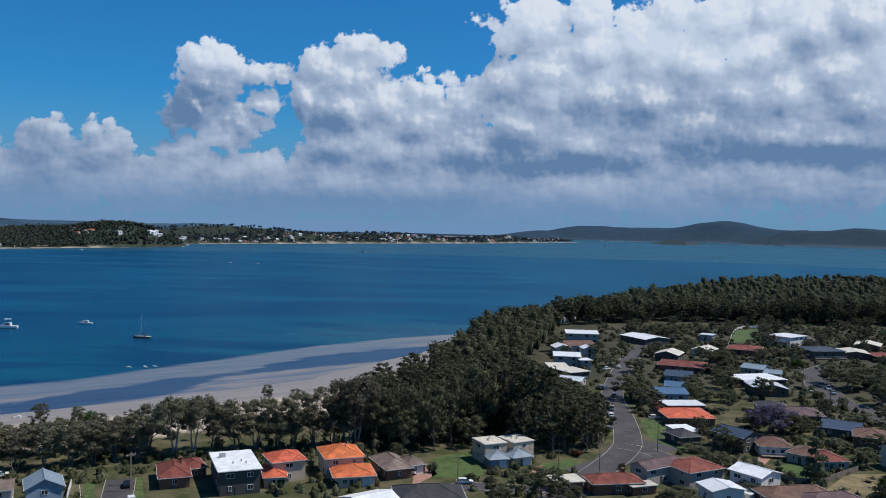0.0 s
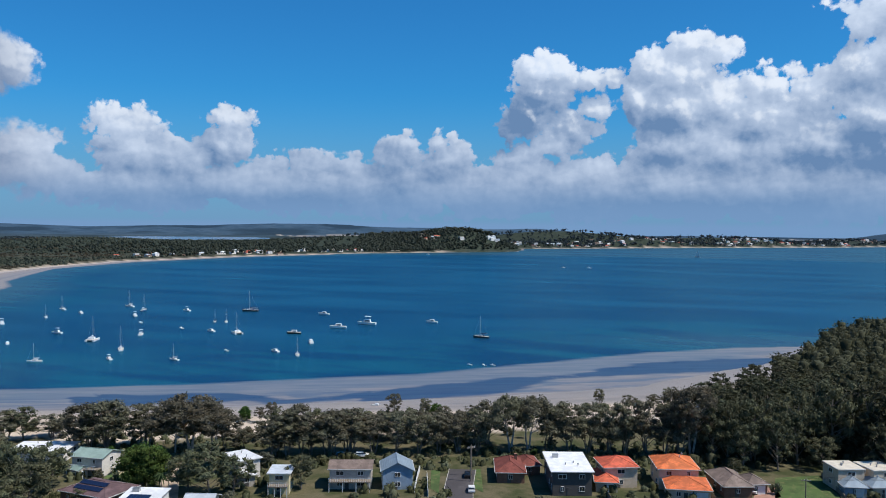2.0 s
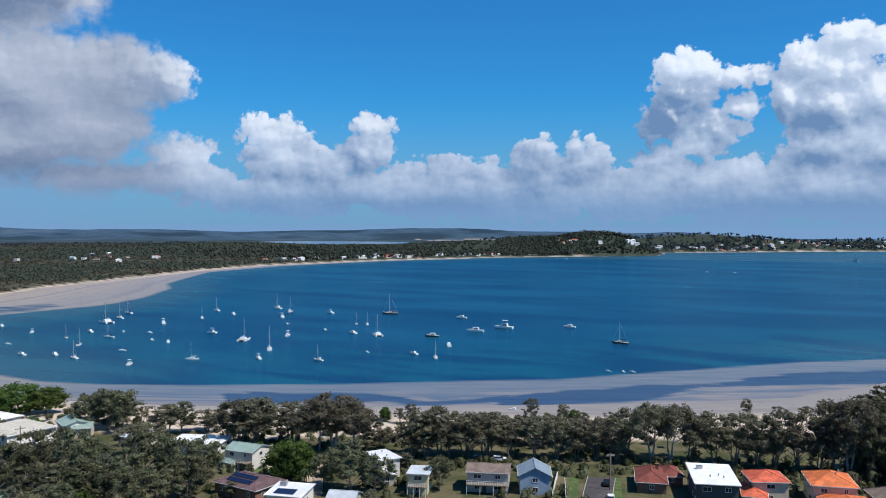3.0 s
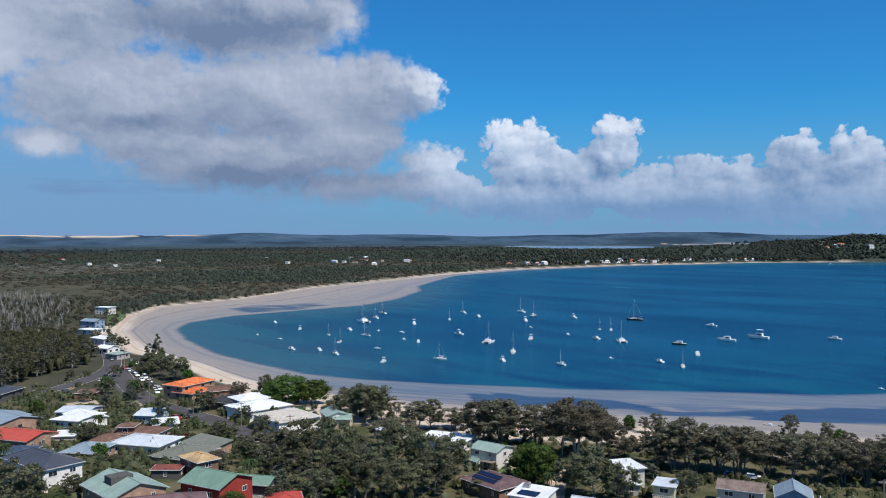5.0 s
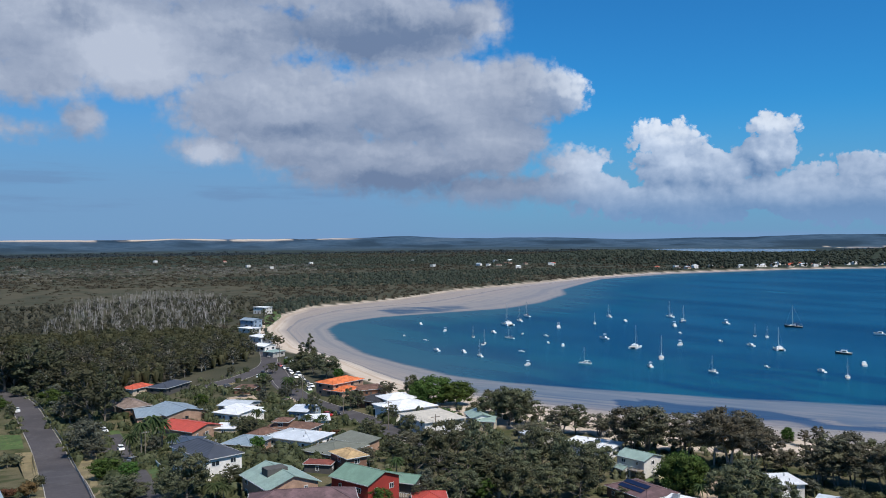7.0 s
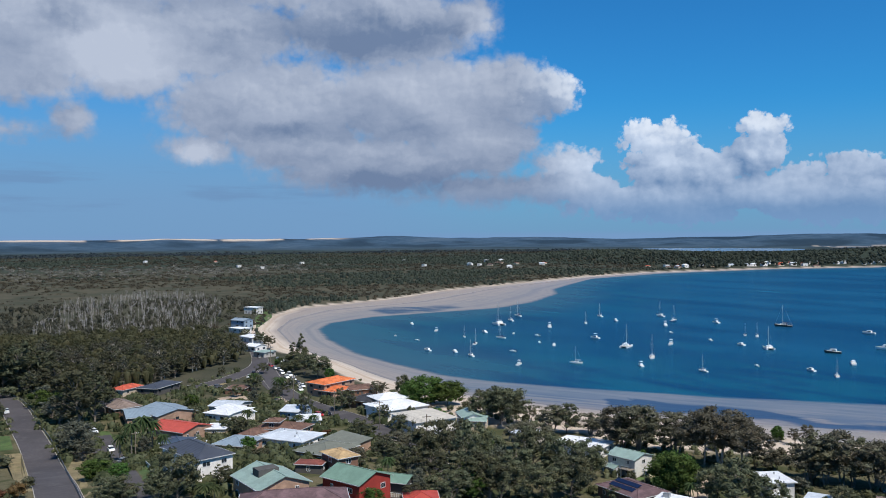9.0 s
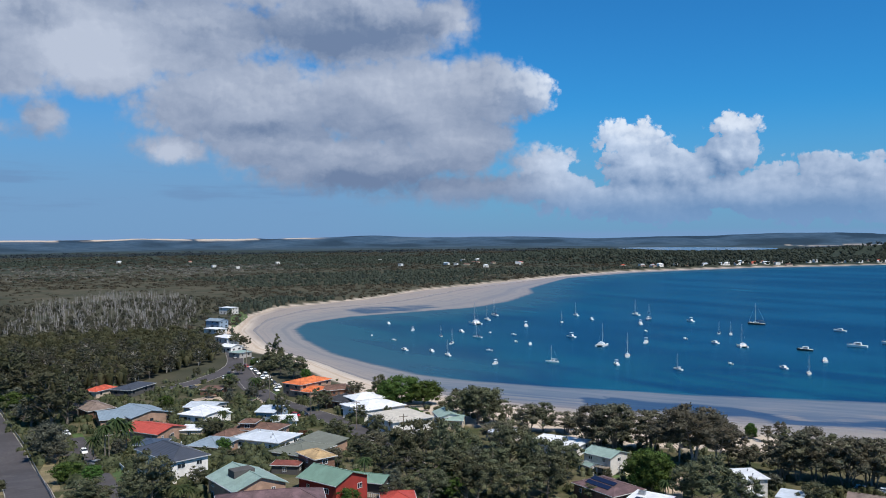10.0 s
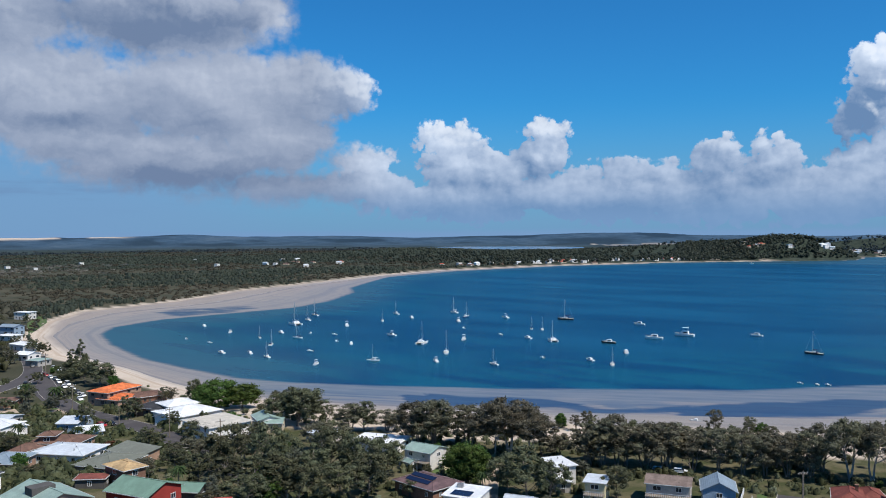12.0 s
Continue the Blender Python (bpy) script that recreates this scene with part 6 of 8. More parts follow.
house(171.0, 474.7, -26.0, 18.3, 19.0, 3.2, "hip", 1.6, "red_tile", "brown_brick", "brick house with red tiled roof")
house(210.6, 513.8, -55.3, 16.7, 19.0, 6.0, "flat", 0.0, "white_sheet", "white_render", "white cubic two-storey house with balconies", "deck")
house(217.2, 519.4, 15.8, 20.2, 19.0, 3.2, "gx", 1.6, "plum_tile", "grey_board", "house with grey-brown gable roof")
house(210.5, 468.9, 8.2, 19.9, 19.0, 4.4, "hip", 1.4, "dark_sheet", "dark_board", "dark two-storey house with charcoal roof", "deck")
house(254.0, 501.8, -31.0, 14.2, 16.4, 3.2, "gy", 1.4, "cream_sheet", "brown_brick", "house with cream gable roof")
house(229.1, 469.0, -14.5, 15.5, 17.9, 3.2, "gy", 1.2, "cream_sheet", "brown_brick", "house with cream gable roof beside the trees")
house(240.5, 457.0, -8.7, 13.2, 15.2, 3.2, "hip", 1.5, "red_tile", "brown_brick", "house with red tiled roof")
house(152.8, 409.0, -37.2, 11.2, 12.8, 3.2, "gx", 1.4, "blue_grey_sheet", "grey_board", "house with grey-blue sheet roof")
house(156.5, 396.1, -26.0, 8.1, 9.3, 3.0, "gx", 1.2, "blue_grey_sheet", "grey_board", "house wing with grey-blue sheet roof")
house(142.8, 381.2, 13.8, 21.6, 16.0, 3.2, "flat", 0.0, "white_sheet", "dark_board", "house with long white flat roof")
house(139.3, 359.5, -3.3, 14.3, 16.4, 3.4, "gy", 1.8, "pale_sheet", "dark_board", "house with pale gable roof and dark wall")
house(126.0, 319.9, -9.5, 11.0, 12.7, 3.2, "hip", 1.5, "charcoal_tile", "dark_board", "house with charcoal tiled hip roof")
house(133.5, 309.6, -6.7, 12.6, 14.5, 3.2, "hip", 1.6, "plum_tile", "brown_brick", "house with dark brown hip roof")
house(138.6, 289.4, -31.7, 13.0, 14.9, 3.2, "gx", 1.5, "navy_sheet", "dark_board", "house with navy sheet roof")
house(142.1, 276.6, -25.3, 11.3, 13.0, 3.4, "hip", 1.8, "brown_tile", "brown_brick", "house with dark brown hip roof")
house(90.7, 213.3, 10.2, 19.3, 9.7, 3.2, "hip", 1.8, "brown_tile", "brown_brick", "house with dark brown tiled hip roof")
house(98.0, 209.3, 11.1, 16.2, 9.3, 3.2, "hip", 1.6, "plum_tile", "grey_board", "house with grey-brown tiled roof")
house(138.2, 248.9, -74.6, 9.4, 10.8, 5.6, "gy", 1.6, "pale_sheet", "pale_board", "two-storey house with pale blue gable roof")
house(84.8, 508.5, -5.6, 19.5, 19.0, 6.0, "flat", 0.0, "white_sheet", "grey_board", "long building with white flat roof by the woods")
house(76.1, 475.5, 8.5, 18.7, 19.0, 3.6, "gx", 1.6, "brown_tile", "grey_board", "house with brown tiled roof")
house(64.9, 454.4, 8.4, 9.3, 10.7, 4.6, "gy", 1.6, "white_sheet", "pale_board", "pale house with white gable roof")
house(78.7, 451.1, 8.3, 7.1, 8.2, 4.6, "gy", 1.5, "white_sheet", "pale_board", "pale house with white gable roof")
house(63.2, 421.4, -6.9, 13.7, 15.7, 5.6, "flat", 0.0, "white_sheet", "grey_board", "two-storey grey house with white flat roof")
house(70.4, 412.9, 7.6, 6.2, 8.0, 4.6, "flat", 0.0, "white_sheet", "grey_board", "grey house with white flat roof")
house(55.2, 396.2, 7.2, 9.9, 11.4, 3.6, "sky", 0.8, "cream_sheet", "grey_board", "house with cream sheet roof")
house(60.4, 387.7, 28.6, 11.8, 13.6, 3.6, "flat", 0.0, "cream_sheet", "dark_board", "house with cream flat roof")
house(57.4, 366.4, -21.3, 11.0, 12.7, 3.4, "gx", 1.0, "pale_sheet", "grey_board", "house with grey sheet roof")
house(-94.8, 202.5, 28.0, 8.8, 10.1, 5.0, "gy", 2.2, "blue_grey_sheet", "blue_board", "two-storey house with grey-blue sheet gable roof")
house(-105.7, 197.6, 23.0, 11.7, 9.4, 5.4, "gx", 1.2, "grey_brown_tile", "grey_board", "two-storey house with brown tiled gable roof", "deck")
house(-119.9, 185.9, 23.2, 6.0, 8.0, 5.6, "flat", 0.0, "pale_sheet", "yellow_render", "cream two-storey house with pale flat roof", "deck")
house(-137.2, 193.3, 62.0, 6.8, 10.5, 5.4, "flat", 0.0, "white_sheet", "pale_board", "two-storey pale house with flat white roof", "vents")
house(-131.8, 187.2, 42.0, 5.0, 7.5, 3.2, "flat", 0.0, "white_sheet", "grey_board", "front wing with flat white roof")
house(-175.4, 179.5, 8.1, 10.3, 9.3, 5.2, "gx", 1.3, "pale_green_sheet", "pale_board", "two-storey pale house with green sheet roof", "deck")
house(-175.5, 173.2, -5.4, 4.0, 3.5, 2.6, "gx", 0.8, "pale_green_sheet", "pale_board", "small annexe with green sheet roof", name="annexe", over=0.25)
house(-168.5, 180.2, 12.6, 2.1, 3.3, 2.2, "sky", 0.4, "cream_sheet", "yellow_render", "small cream garden shed", name="garden_shed", over=0.15)
house(-156.2, 160.7, -1.5, 15.5, 11.6, 3.4, "hip", 1.8, "plum_tile", "brown_brick", "brick house with weathered plum tiled hip roof", "solar")
house(-140.2, 158.1, 18.2, 9.9, 9.4, 4.2, "sky", 0.6, "white_sheet", "white_render", "white house with flat roof and solar panels", "solar unit")
house(-127.8, 163.6, 21.6, 7.5, 8.7, 3.2, "gx", 1.5, "pale_sheet", "grey_board", "house with pale grey gable roof")
house(-199.7, 184.0, 23.7, 16.6, 11.5, 3.4, "flat", 0.0, "white_sheet", "white_render", "long beachfront building with flat white roof", "vents")
house(-221.1, 178.2, 6.9, 9.2, 9.8, 3.2, "hip", 1.4, "pale_sheet", "grey_board", "house with pale grey roof between trees")
house(-246.1, 176.0, 45.8, 7.2, 8.2, 3.4, "gx", 1.2, "pale_green_sheet", "beige_render", "house with green sheet roof and pergola")
house(-174.7, 69.3, 2.2, 15.3, 12.4, 4.6, "gx", 2.2, "pale_green_sheet", "tan_brick", "tan brick house with pale green sheet gable roof", "dormer")
house(-174.6, 90.2, 17.8, 12.8, 11.2, 4.0, "gx", 2.0, "green_sheet", "red_board", "red timber house with green sheet roof and deck", "deck")
house(-192.5, 94.8, 3.4, 9.5, 6.5, 5.2, "hip", 1.0, "tan_tile", "brown_brick", "two-storey house with tan tiled hip roof")
house(-195.2, 88.1, 48.1, 7.3, 5.0, 2.6, "flat", 0.0, "red_tile", "dark_board", "open carport with faded red roof", name="carport", over=0.30)
house(-217.0, 102.8, 25.0, 12.8, 14.5, 3.4, "hip", 1.6, "moss_sheet", "tan_brick", "house with mossy grey roof")
house(-230.1, 115.9, 12.2, 14.9, 7.6, 4.0, "sky", 1.2, "moss_sheet", "tan_brick", "house with steep mossy grey roof")
house(-257.7, 109.4, 31.8, 18.2, 14.0, 3.4, "hip", 1.4, "pale_sheet", "white_render", "large house with pale blue-grey sheet roof", "vents")
house(-276.7, 114.9, 36.0, 17.3, 12.6, 3.2, "hip", 1.6, "brown_tile", "tan_brick", "house with brown tiled pavilion roof")
house(-277.6, 111.7, 47.7, 6.1, 6.8, 5.4, "hip", 0.9, "brown_tile", "brown_brick", "octagonal lantern tower with brown tiled roof", name="lantern_tower")
house(-271.3, 101.6, 25.3, 6.2, 9.6, 3.2, "hip", 1.6, "brown_tile", "tan_brick", "small house with brown tiled roof")
house(-209.2, 63.8, 100.4, 10.4, 19.0, 6.4, "hip", 2.0, "dark_sheet", "white_render", "two-storey white house with charcoal sheet hip roof", "vents")
house(-255.5, 90.8, 37.8, 11.0, 12.6, 3.6, "hip", 1.6, "blue_grey_sheet", "tan_brick", "brick house with grey-blue sheet roof")
house(-295.3, 84.1, 118.3, 14.4, 17.6, 3.6, "gy", 1.6, "red_sheet", "tan_brick", "tan brick house with bright red sheet gable roof")
house(-278.4, 78.5, 46.5, 8.9, 9.8, 2.6, "hip", 1.0, "navy_sheet", "grey_board", "garage with navy hip roof", "garage", name="garage")
house(-328.5, 78.4, 82.4, 10.9, 19.0, 3.4, "gx", 1.4, "blue_grey_sheet", "tan_brick", "house wing with grey-blue sheet roof")
house(-325.1, 87.8, 99.3, 16.0, 19.0, 3.8, "gy", 1.8, "blue_grey_sheet", "tan_brick", "tan brick house with grey-blue sheet gable roof")
house(-350.4, 76.2, 98.8, 11.2, 19.0, 3.2, "hip", 1.8, "grey_brown_tile", "brown_brick", "house with grey-brown tiled hip roof")
house(-385.6, 101.0, 41.1, 10.9, 19.0, 3.2, "hip", 1.4, "dark_sheet", "dark_board", "dark house with charcoal roof among trees")
house(-388.6, 87.9, 34.1, 7.4, 12.8, 3.0, "hip", 1.4, "coral_tile", "beige_render", "house with bright red roof among trees")
house(-313.8, 108.1, 31.4, 12.1, 15.5, 3.2, "hip", 1.0, "white_sheet", "white_render", "house with white sheet roof")
house(-313.7, 110.5, 89.5, 11.0, 16.4, 3.2, "gy", 1.0, "white_sheet", "white_render", "house with white sheet gable roof")
house(-325.8, 112.8, 41.1, 12.9, 12.7, 3.2, "gx", 1.0, "pale_sheet", "grey_board", "house with pale blue sheet roof")
house(-302.4, 130.6, 41.4, 8.2, 13.9, 3.2, "gx", 1.2, "pale_sheet", "blue_board", "house with pale blue sheet roof and palms")
house(-285.4, 128.1, 67.8, 9.0, 11.9, 3.0, "flat", 0.0, "white_sheet", "white_render", "low house with white flat roof")
house(-291.6, 96.4, 56.0, 7.9, 9.7, 2.8, "flat", 0.0, "white_sheet", "beige_render", "garage with white flat roof", name="garage", over=0.30)
house(-338.0, 162.5, 108.9, 19.5, 11.5, 5.6, "hip", 1.6, "orange_tile", "tan_brick", "beach house with orange tiled hip roof")
house(-332.2, 161.3, 20.5, 11.4, 13.3, 3.0, "hip", 1.4, "orange_tile", "tan_brick", "wing with orange tiled roof")
house(-303.7, 163.7, 22.5, 14.7, 15.2, 3.2, "hip", 1.6, "charcoal_tile", "brown_brick", "house with charcoal tiled roof by the beach")
house(-328.1, 171.7, 80.3, 12.7, 12.4, 3.2, "hip", 1.2, "brown_tile", "brown_brick", "house with dark brown roof by the beach")
house(-296.7, 167.8, 86.2, 13.7, 11.5, 4.4, "hip", 1.6, "white_sheet", "white_render", "white beach house with white sheet hip roof")
house(-282.8, 163.5, 92.6, 19.2, 17.7, 4.0, "hip", 1.8, "white_sheet", "white_render", "white beach house with broad white sheet roof")
house(-283.4, 158.5, 19.2, 8.6, 12.6, 3.4, "gy", 1.4, "white_sheet", "white_render", "white house wing with white gable roof")
house(-254.6, 158.3, 87.6, 17.0, 19.0, 5.4, "flat", 0.0, "cream_sheet", "white_render", "cream two-storey house with flat cream roof")
house(-250.7, 175.9, 68.3, 8.7, 11.6, 4.2, "gy", 1.4, "pale_green_sheet", "white_render", "house with green sheet gable roof behind trees")
house(-160.6, 68.7, 67.4, 22.1, 10.8, 4.0, "hip", 2.0, "plum_tile", "tan_brick", "house with dark weathered tiled roof")
house(-164.0, 101.2, 62.0, 8.2, 9.2, 3.2, "hip", 1.4, "red_sheet", "tan_brick", "house with faded red roof among trees")
house(-200.7, 14.3, 96.1, 5.7, 10.9, 3.4, "gx", 1.4, "blue_grey_sheet", "tan_brick", "house with grey-blue sheet roof beside the road")
house(-176.3, 101.1, 34.4, 9.8, 7.0, 3.4, "gx", 1.2, "green_sheet", "dark_board", "dark timber wing with green sheet roof and deck", "deck")
house(-722.7, 272.4, 27.3, 15.0, 10.0, 6.0, "flat", 0.0, "white_sheet", "pale_board", "long building with white flat roof by the beach")
house(-621.3, 224.9, 24.5, 15.0, 10.0, 5.6, "gx", 1.4, "blue_grey_sheet", "blue_board", "blue two-storey beach house with grey roof")
house(-588.5, 211.6, 19.8, 15.0, 10.0, 3.4, "flat", 0.0, "white_sheet", "white_render", "beach house with white flat roof")
house(-532.2, 199.4, 11.3, 15.0, 10.0, 3.6, "hip", 1.4, "white_sheet", "white_render", "beach house with white sheet roof")
house(-486.8, 184.4, 22.7, 10.5, 10.0, 3.6, "gx", 1.2, "white_sheet", "white_render", "white beach house near the road")
house(-462.5, 180.7, 21.8, 9.3, 10.0, 3.2, "flat", 0.0, "pale_green_sheet", "grey_board", "kiosk with pale green roof by the car park", name="kiosk", over=0.40)
house(-363.2, 129.5, 50.7, 9.2, 10.0, 2.6, "flat", 0.0, "brown_tile", "brown_brick", "low brick toilet block", name="toilet_block", over=0.30)

# ---------------------------------------------------------------- streets
road([(25.6, 204.3), (41.0, 230.4), (57.4, 260.4), (63.3, 281.9), (67.3, 311.6), (70.3, 342.2), (79.7, 380.2), (91.3, 419.2), (107.8, 467.3), (127.2, 515.1)], 9.0, "grey asphalt street with pale kerbs climbing past the woods")
road([(58.0, 267.1), (65.5, 261.1), (70.9, 249.1), (75.8, 232.9), (80.0, 214.2)], 7.0, "grey asphalt side street with pale kerbs")
road([(200.0, 433.1), (184.7, 414.8), (172.5, 384.1), (164.2, 352.1), (164.3, 330.6), (167.7, 311.9), (170.8, 295.2)], 12.0, "grey asphalt street bending between houses")
road([(-11.4, 202.0), (0.8, 218.8), (11.2, 222.3), (23.0, 220.3), (35.4, 224.0)], 6.5, "asphalt street before the townhouses")
road([(-73.2, 191.9), (-78.5, 206.4), (-83.4, 222.0)], 7.5, "short asphalt street end behind the beach")
road([(-185.5, 30.2), (-202.8, 31.3), (-231.3, 34.1), (-294.7, 39.7), (-345.3, 41.3), (-379.2, 42.1), (-406.0, 40.7), (-425.1, 35.9), (-440.5, 28.0)], 9.6, "grey asphalt road running uphill with kerbs")
road([(-178.3, 44.2), (-197.2, 46.1), (-230.4, 51.5), (-277.0, 58.6), (-290.9, 55.4), (-291.1, 48.5)], 5.5, "narrow asphalt lane between gardens", kerb=False)
road([(-311.9, 62.2), (-282.2, 59.7)], 5.0, "asphalt lane between gardens", kerb=False)
road([(-386.1, 107.7), (-393.3, 128.4), (-411.0, 148.7), (-433.1, 165.6), (-467.5, 179.4), (-507.7, 191.2), (-543.0, 200.6)], 9.0, "asphalt beach road curving past the car park")
road([(-421.8, 165.0), (-370.8, 150.5), (-334.0, 144.4), (-305.4, 145.3), (-279.7, 146.9), (-248.9, 143.6), (-224.0, 137.3), (-183.6, 122.9)], 9.0, "asphalt beachfront road with pale kerbs")

# lawns, drives and bare ground
patch("road_junction", [(54, 267), (61, 279), (71, 272), (76, 265), (55, 245), (48, 238), (39, 233), (36, 240), (46, 250)], ASPHALT, "worn asphalt where the streets meet", 0.135)
patch("lawn", [(-1.8, 249.4), (9.3, 256.5), (13.8, 237.9), (10.7, 228.2), (-1.6, 229.9)], LAWN, "green mown lawn beside the townhouses")
patch("lawn", [(29.4, 244.7), (41.2, 251.6), (43.0, 242.3), (32.6, 237.1)], LAWN, "green verge before the woods")
patch("driveway", [(-6.5, 237.5), (-1.7, 240.1), (-0.1, 232.6), (-6.7, 221.1)], DRIVE, "reddish paved driveway")
patch("lawn", [(72.6, 303.1), (83.4, 313.1), (83.7, 269.2), (74.4, 261.8), (69.8, 278.7)], LAWN, "green corner lawn beside the street")
patch("lawn", [(175.4, 515.2), (201.9, 582.3), (224.4, 595.6), (202.6, 534.4)], LAWN, "green fenced lawn below the woods")
patch("lawn", [(97.9, 245.3), (111.1, 257.0), (107.3, 240.5), (104.1, 234.9)], LAWN, "green garden lawn")
patch("driveway", [(92.8, 247.2), (98.7, 258.6), (102.3, 257.6), (95.7, 247.5)], DRIVE, "pink paved driveway")
patch("yard", [(103.5, 224.9), (117.3, 241.2), (128.8, 242.0), (117.9, 221.2)], DRYGRASS, "dry bare back yard")
patch("lawn", [(66.6, 353.3), (71.4, 359.9), (68.0, 336.5), (62.9, 330.7)], LAWN, "green verge by the street")
patch("driveway", [(26.6, 241.1), (30.1, 243.6), (30.2, 237.0), (26.7, 234.6)], DRIVE, "orange paved driveway")
patch("lawn", [(-85.2, 202.8), (-91.3, 217.8), (-89.0, 219.0), (-81.5, 199.5)], LAWN, "strip of mown lawn")
patch("lawn", [(-75.5, 208.0), (-81.0, 223.2), (-78.9, 224.3), (-71.3, 205.0)], LAWN, "strip of mown lawn")
patch("yard", [(-152.7, 178.1), (-161.4, 190.6), (-158.6, 193.5), (-139.1, 169.1), (-141.9, 167.6)], BARE, "bare sandy yard")
patch("lawn", [(-168.0, 172.9), (-172.4, 182.9), (-167.3, 183.6), (-161.2, 176.5)], LAWN, "green back lawn")
patch("lawn", [(-310.8, 26.0), (-334.7, 28.4), (-330.2, 35.1), (-308.3, 33.7)], LAWN, "green front lawn beside the road")
patch("driveway", [(-303.4, 30.5), (-301.9, 35.3), (-206.3, 27.4), (-207.2, 25.0)], DRYGRASS, "dry grass verge by the road")
patch("lawn", [(-247.6, 58.0), (-243.5, 60.6), (-207.1, 53.5), (-211.5, 51.2)], LAWN, "green verge by the lane")
patch("lawn", [(-320.0, 62.5), (-318.1, 65.4), (-302.4, 64.6), (-303.2, 60.5)], LAWN, "green verge by the lane")
patch("yard", [(-290.5, 49.3), (-288.2, 52.3), (-204.0, 38.1), (-198.6, 34.7), (-257.4, 41.4)], DRYGRASS, "dry grassy bank beside the road")
patch("yard", [(-338.9, 134.9), (-342.3, 148.0), (-334.2, 148.4), (-326.7, 140.0)], BARE, "sandy parking strip")
patch("lawn", [(-347.8, 139.8), (-352.7, 156.6), (-342.1, 150.6), (-339.9, 137.9)], LAWN, "green verge")
patch("lawn", [(-264.2, 145.5), (-265.8, 151.0), (-234.7, 137.5), (-241.9, 135.3)], LAWN, "green garden lawn")
patch("lawn", [(-690.4, 261.6), (-759.8, 301.3), (-699.4, 280.8), (-614.7, 233.7)], LAWN, "green foreshore lawn")
patch("car_park", [(-415.3, 151.8), (-454.9, 173.9), (-438.8, 174.9), (-399.6, 165.2), (-356.7, 150.7), (-353.5, 140.8), (-387.4, 148.0)], ASPHALT, "asphalt junction and car park by the beach")
patch("yard", [(-354.4, 114.4), (-359.3, 129.9), (-345.5, 127.4), (-345.3, 112.6)], BARE, "sandy verge")
patch("lawn", [(-390.3, 122.0), (-418.8, 153.0), (-402.4, 146.2), (-374.6, 119.6)], DRYGRASS, "grassy verge of the beach road")

# ---------------------------------------------------------------- boats at their moorings
boat("dinghy", -521, 301, 0.65, 66)
boat("launch", -581, 351, 0.70, 75)
boat("dinghy", -490, 300, 0.71, 115)
boat("launch", -443, 279, 0.72, 92)
boat("cruiser", -529, 341, 0.70, 41)
boat("launch", -428, 289, 0.70, 76)
boat("covered", -487, 337, 0.63, 62)
boat("yacht", -408, 287, 0.75, 78)
boat("covered", -450, 320, 0.77, 39)
boat("launch", -500, 364, 0.78, 79)
boat("cat", -536, 404, 1.14, 78)
boat("covered", -466, 353, 0.75, 108)
boat("yacht", -554, 430, 0.89, 79)
boat("covered", -581, 459, 1.02, 83)
boat("dinghy", -481, 376, 0.76, 39)
boat("dinghy", -409, 319, 0.81, 122)
boat("cruiser", -365, 289, 0.70, 29)
boat("dinghy", -462, 382, 0.84, 95)
boat("dinghy", -432, 359, 0.79, 63)
boat("launch", -415, 357, 0.70, 50)
boat("cruiser", -498, 424, 0.97, 55)
boat("yacht", -502, 465, 0.73, 52)
boat("yacht", -535, 512, 0.87, 75)
boat("launch", -502, 498, 0.81, 63)
boat("cruiser", -427, 404, 0.87, 99)
boat("cat", -382, 388, 0.93, 24)
boat("cruiser", -323, 339, 0.70, 64)
boat("yacht", -341, 367, 1.02, 43)
boat("yacht", -505, 554, 1.04, 79)
boat("blue", -472, 533, 0.98, 15)
boat("cruiser", -453, 502, 0.93, 54)
boat("dinghy", -419, 470, 0.78, 66)
boat("cruiser", -374, 420, 0.90, 29)
boat("yacht", -292, 352, 0.66, 81)
boat("dinghy", -373, 457, 0.83, 63)
boat("cruiser", -442, 548, 0.88, 81)
boat("launch", -346, 453, 0.78, 78)
boat("covered", -377, 498, 0.67, 36)
boat("yacht", -368, 499, 0.73, 39)
boat("cat", -325, 452, 0.90, 51)
boat("dinghy", -287, 389, 0.68, 73)
boat("launch", -261, 398, 0.70, 72)
boat("yacht", -243, 392, 0.74, 36)
boat("launch", -261, 436, 0.93, 38)
boat("dark", -396, 569, 1.25, 115)
boat("yacht", -351, 318, 0.71, 133)
boat("darklaunch", -292, 467, 1.05, 112)
boat("launch", -281, 505, 1.32, 109)
boat("cruiser", -273, 532, 1.50, 102)
boat("launch", -332, 574, 0.98, 100)
boat("launch", -236, 562, 0.98, 98)
boat("dark", -177, 502, 1.02, 89)
boat("dinghy", -148, 402, 0.55, 80)
boat("dinghy", -141, 404, 0.55, 49)
boat("dinghy", -137, 406, 0.55, 79)
boat("sailing", -185, 1976, 1.26, 65)
boat("dinghy", -339, 1360, 1.30, 74)
boat("dinghy", -297, 1364, 1.29, 72)
boat("dinghy", -147, 296, 0.94, 104)
boat("sailing", 581, 3028, 1.14, 49)
boat("dinghy", -745, 1749, 1.70, 83)

# ---------------------------------------------------------------- vehicles
car("white", "car", 7.4, 224.5, -86)
car("white", "car", -23.8, 225.2, -61)
car("white", "van", 65.4, 319.9, -10)
car("white", "car", 63.1, 308.4, -10)
car("white", "car", 59.4, 291.8, -11)
car("silver", "car", 71.7, 345.7, -13)
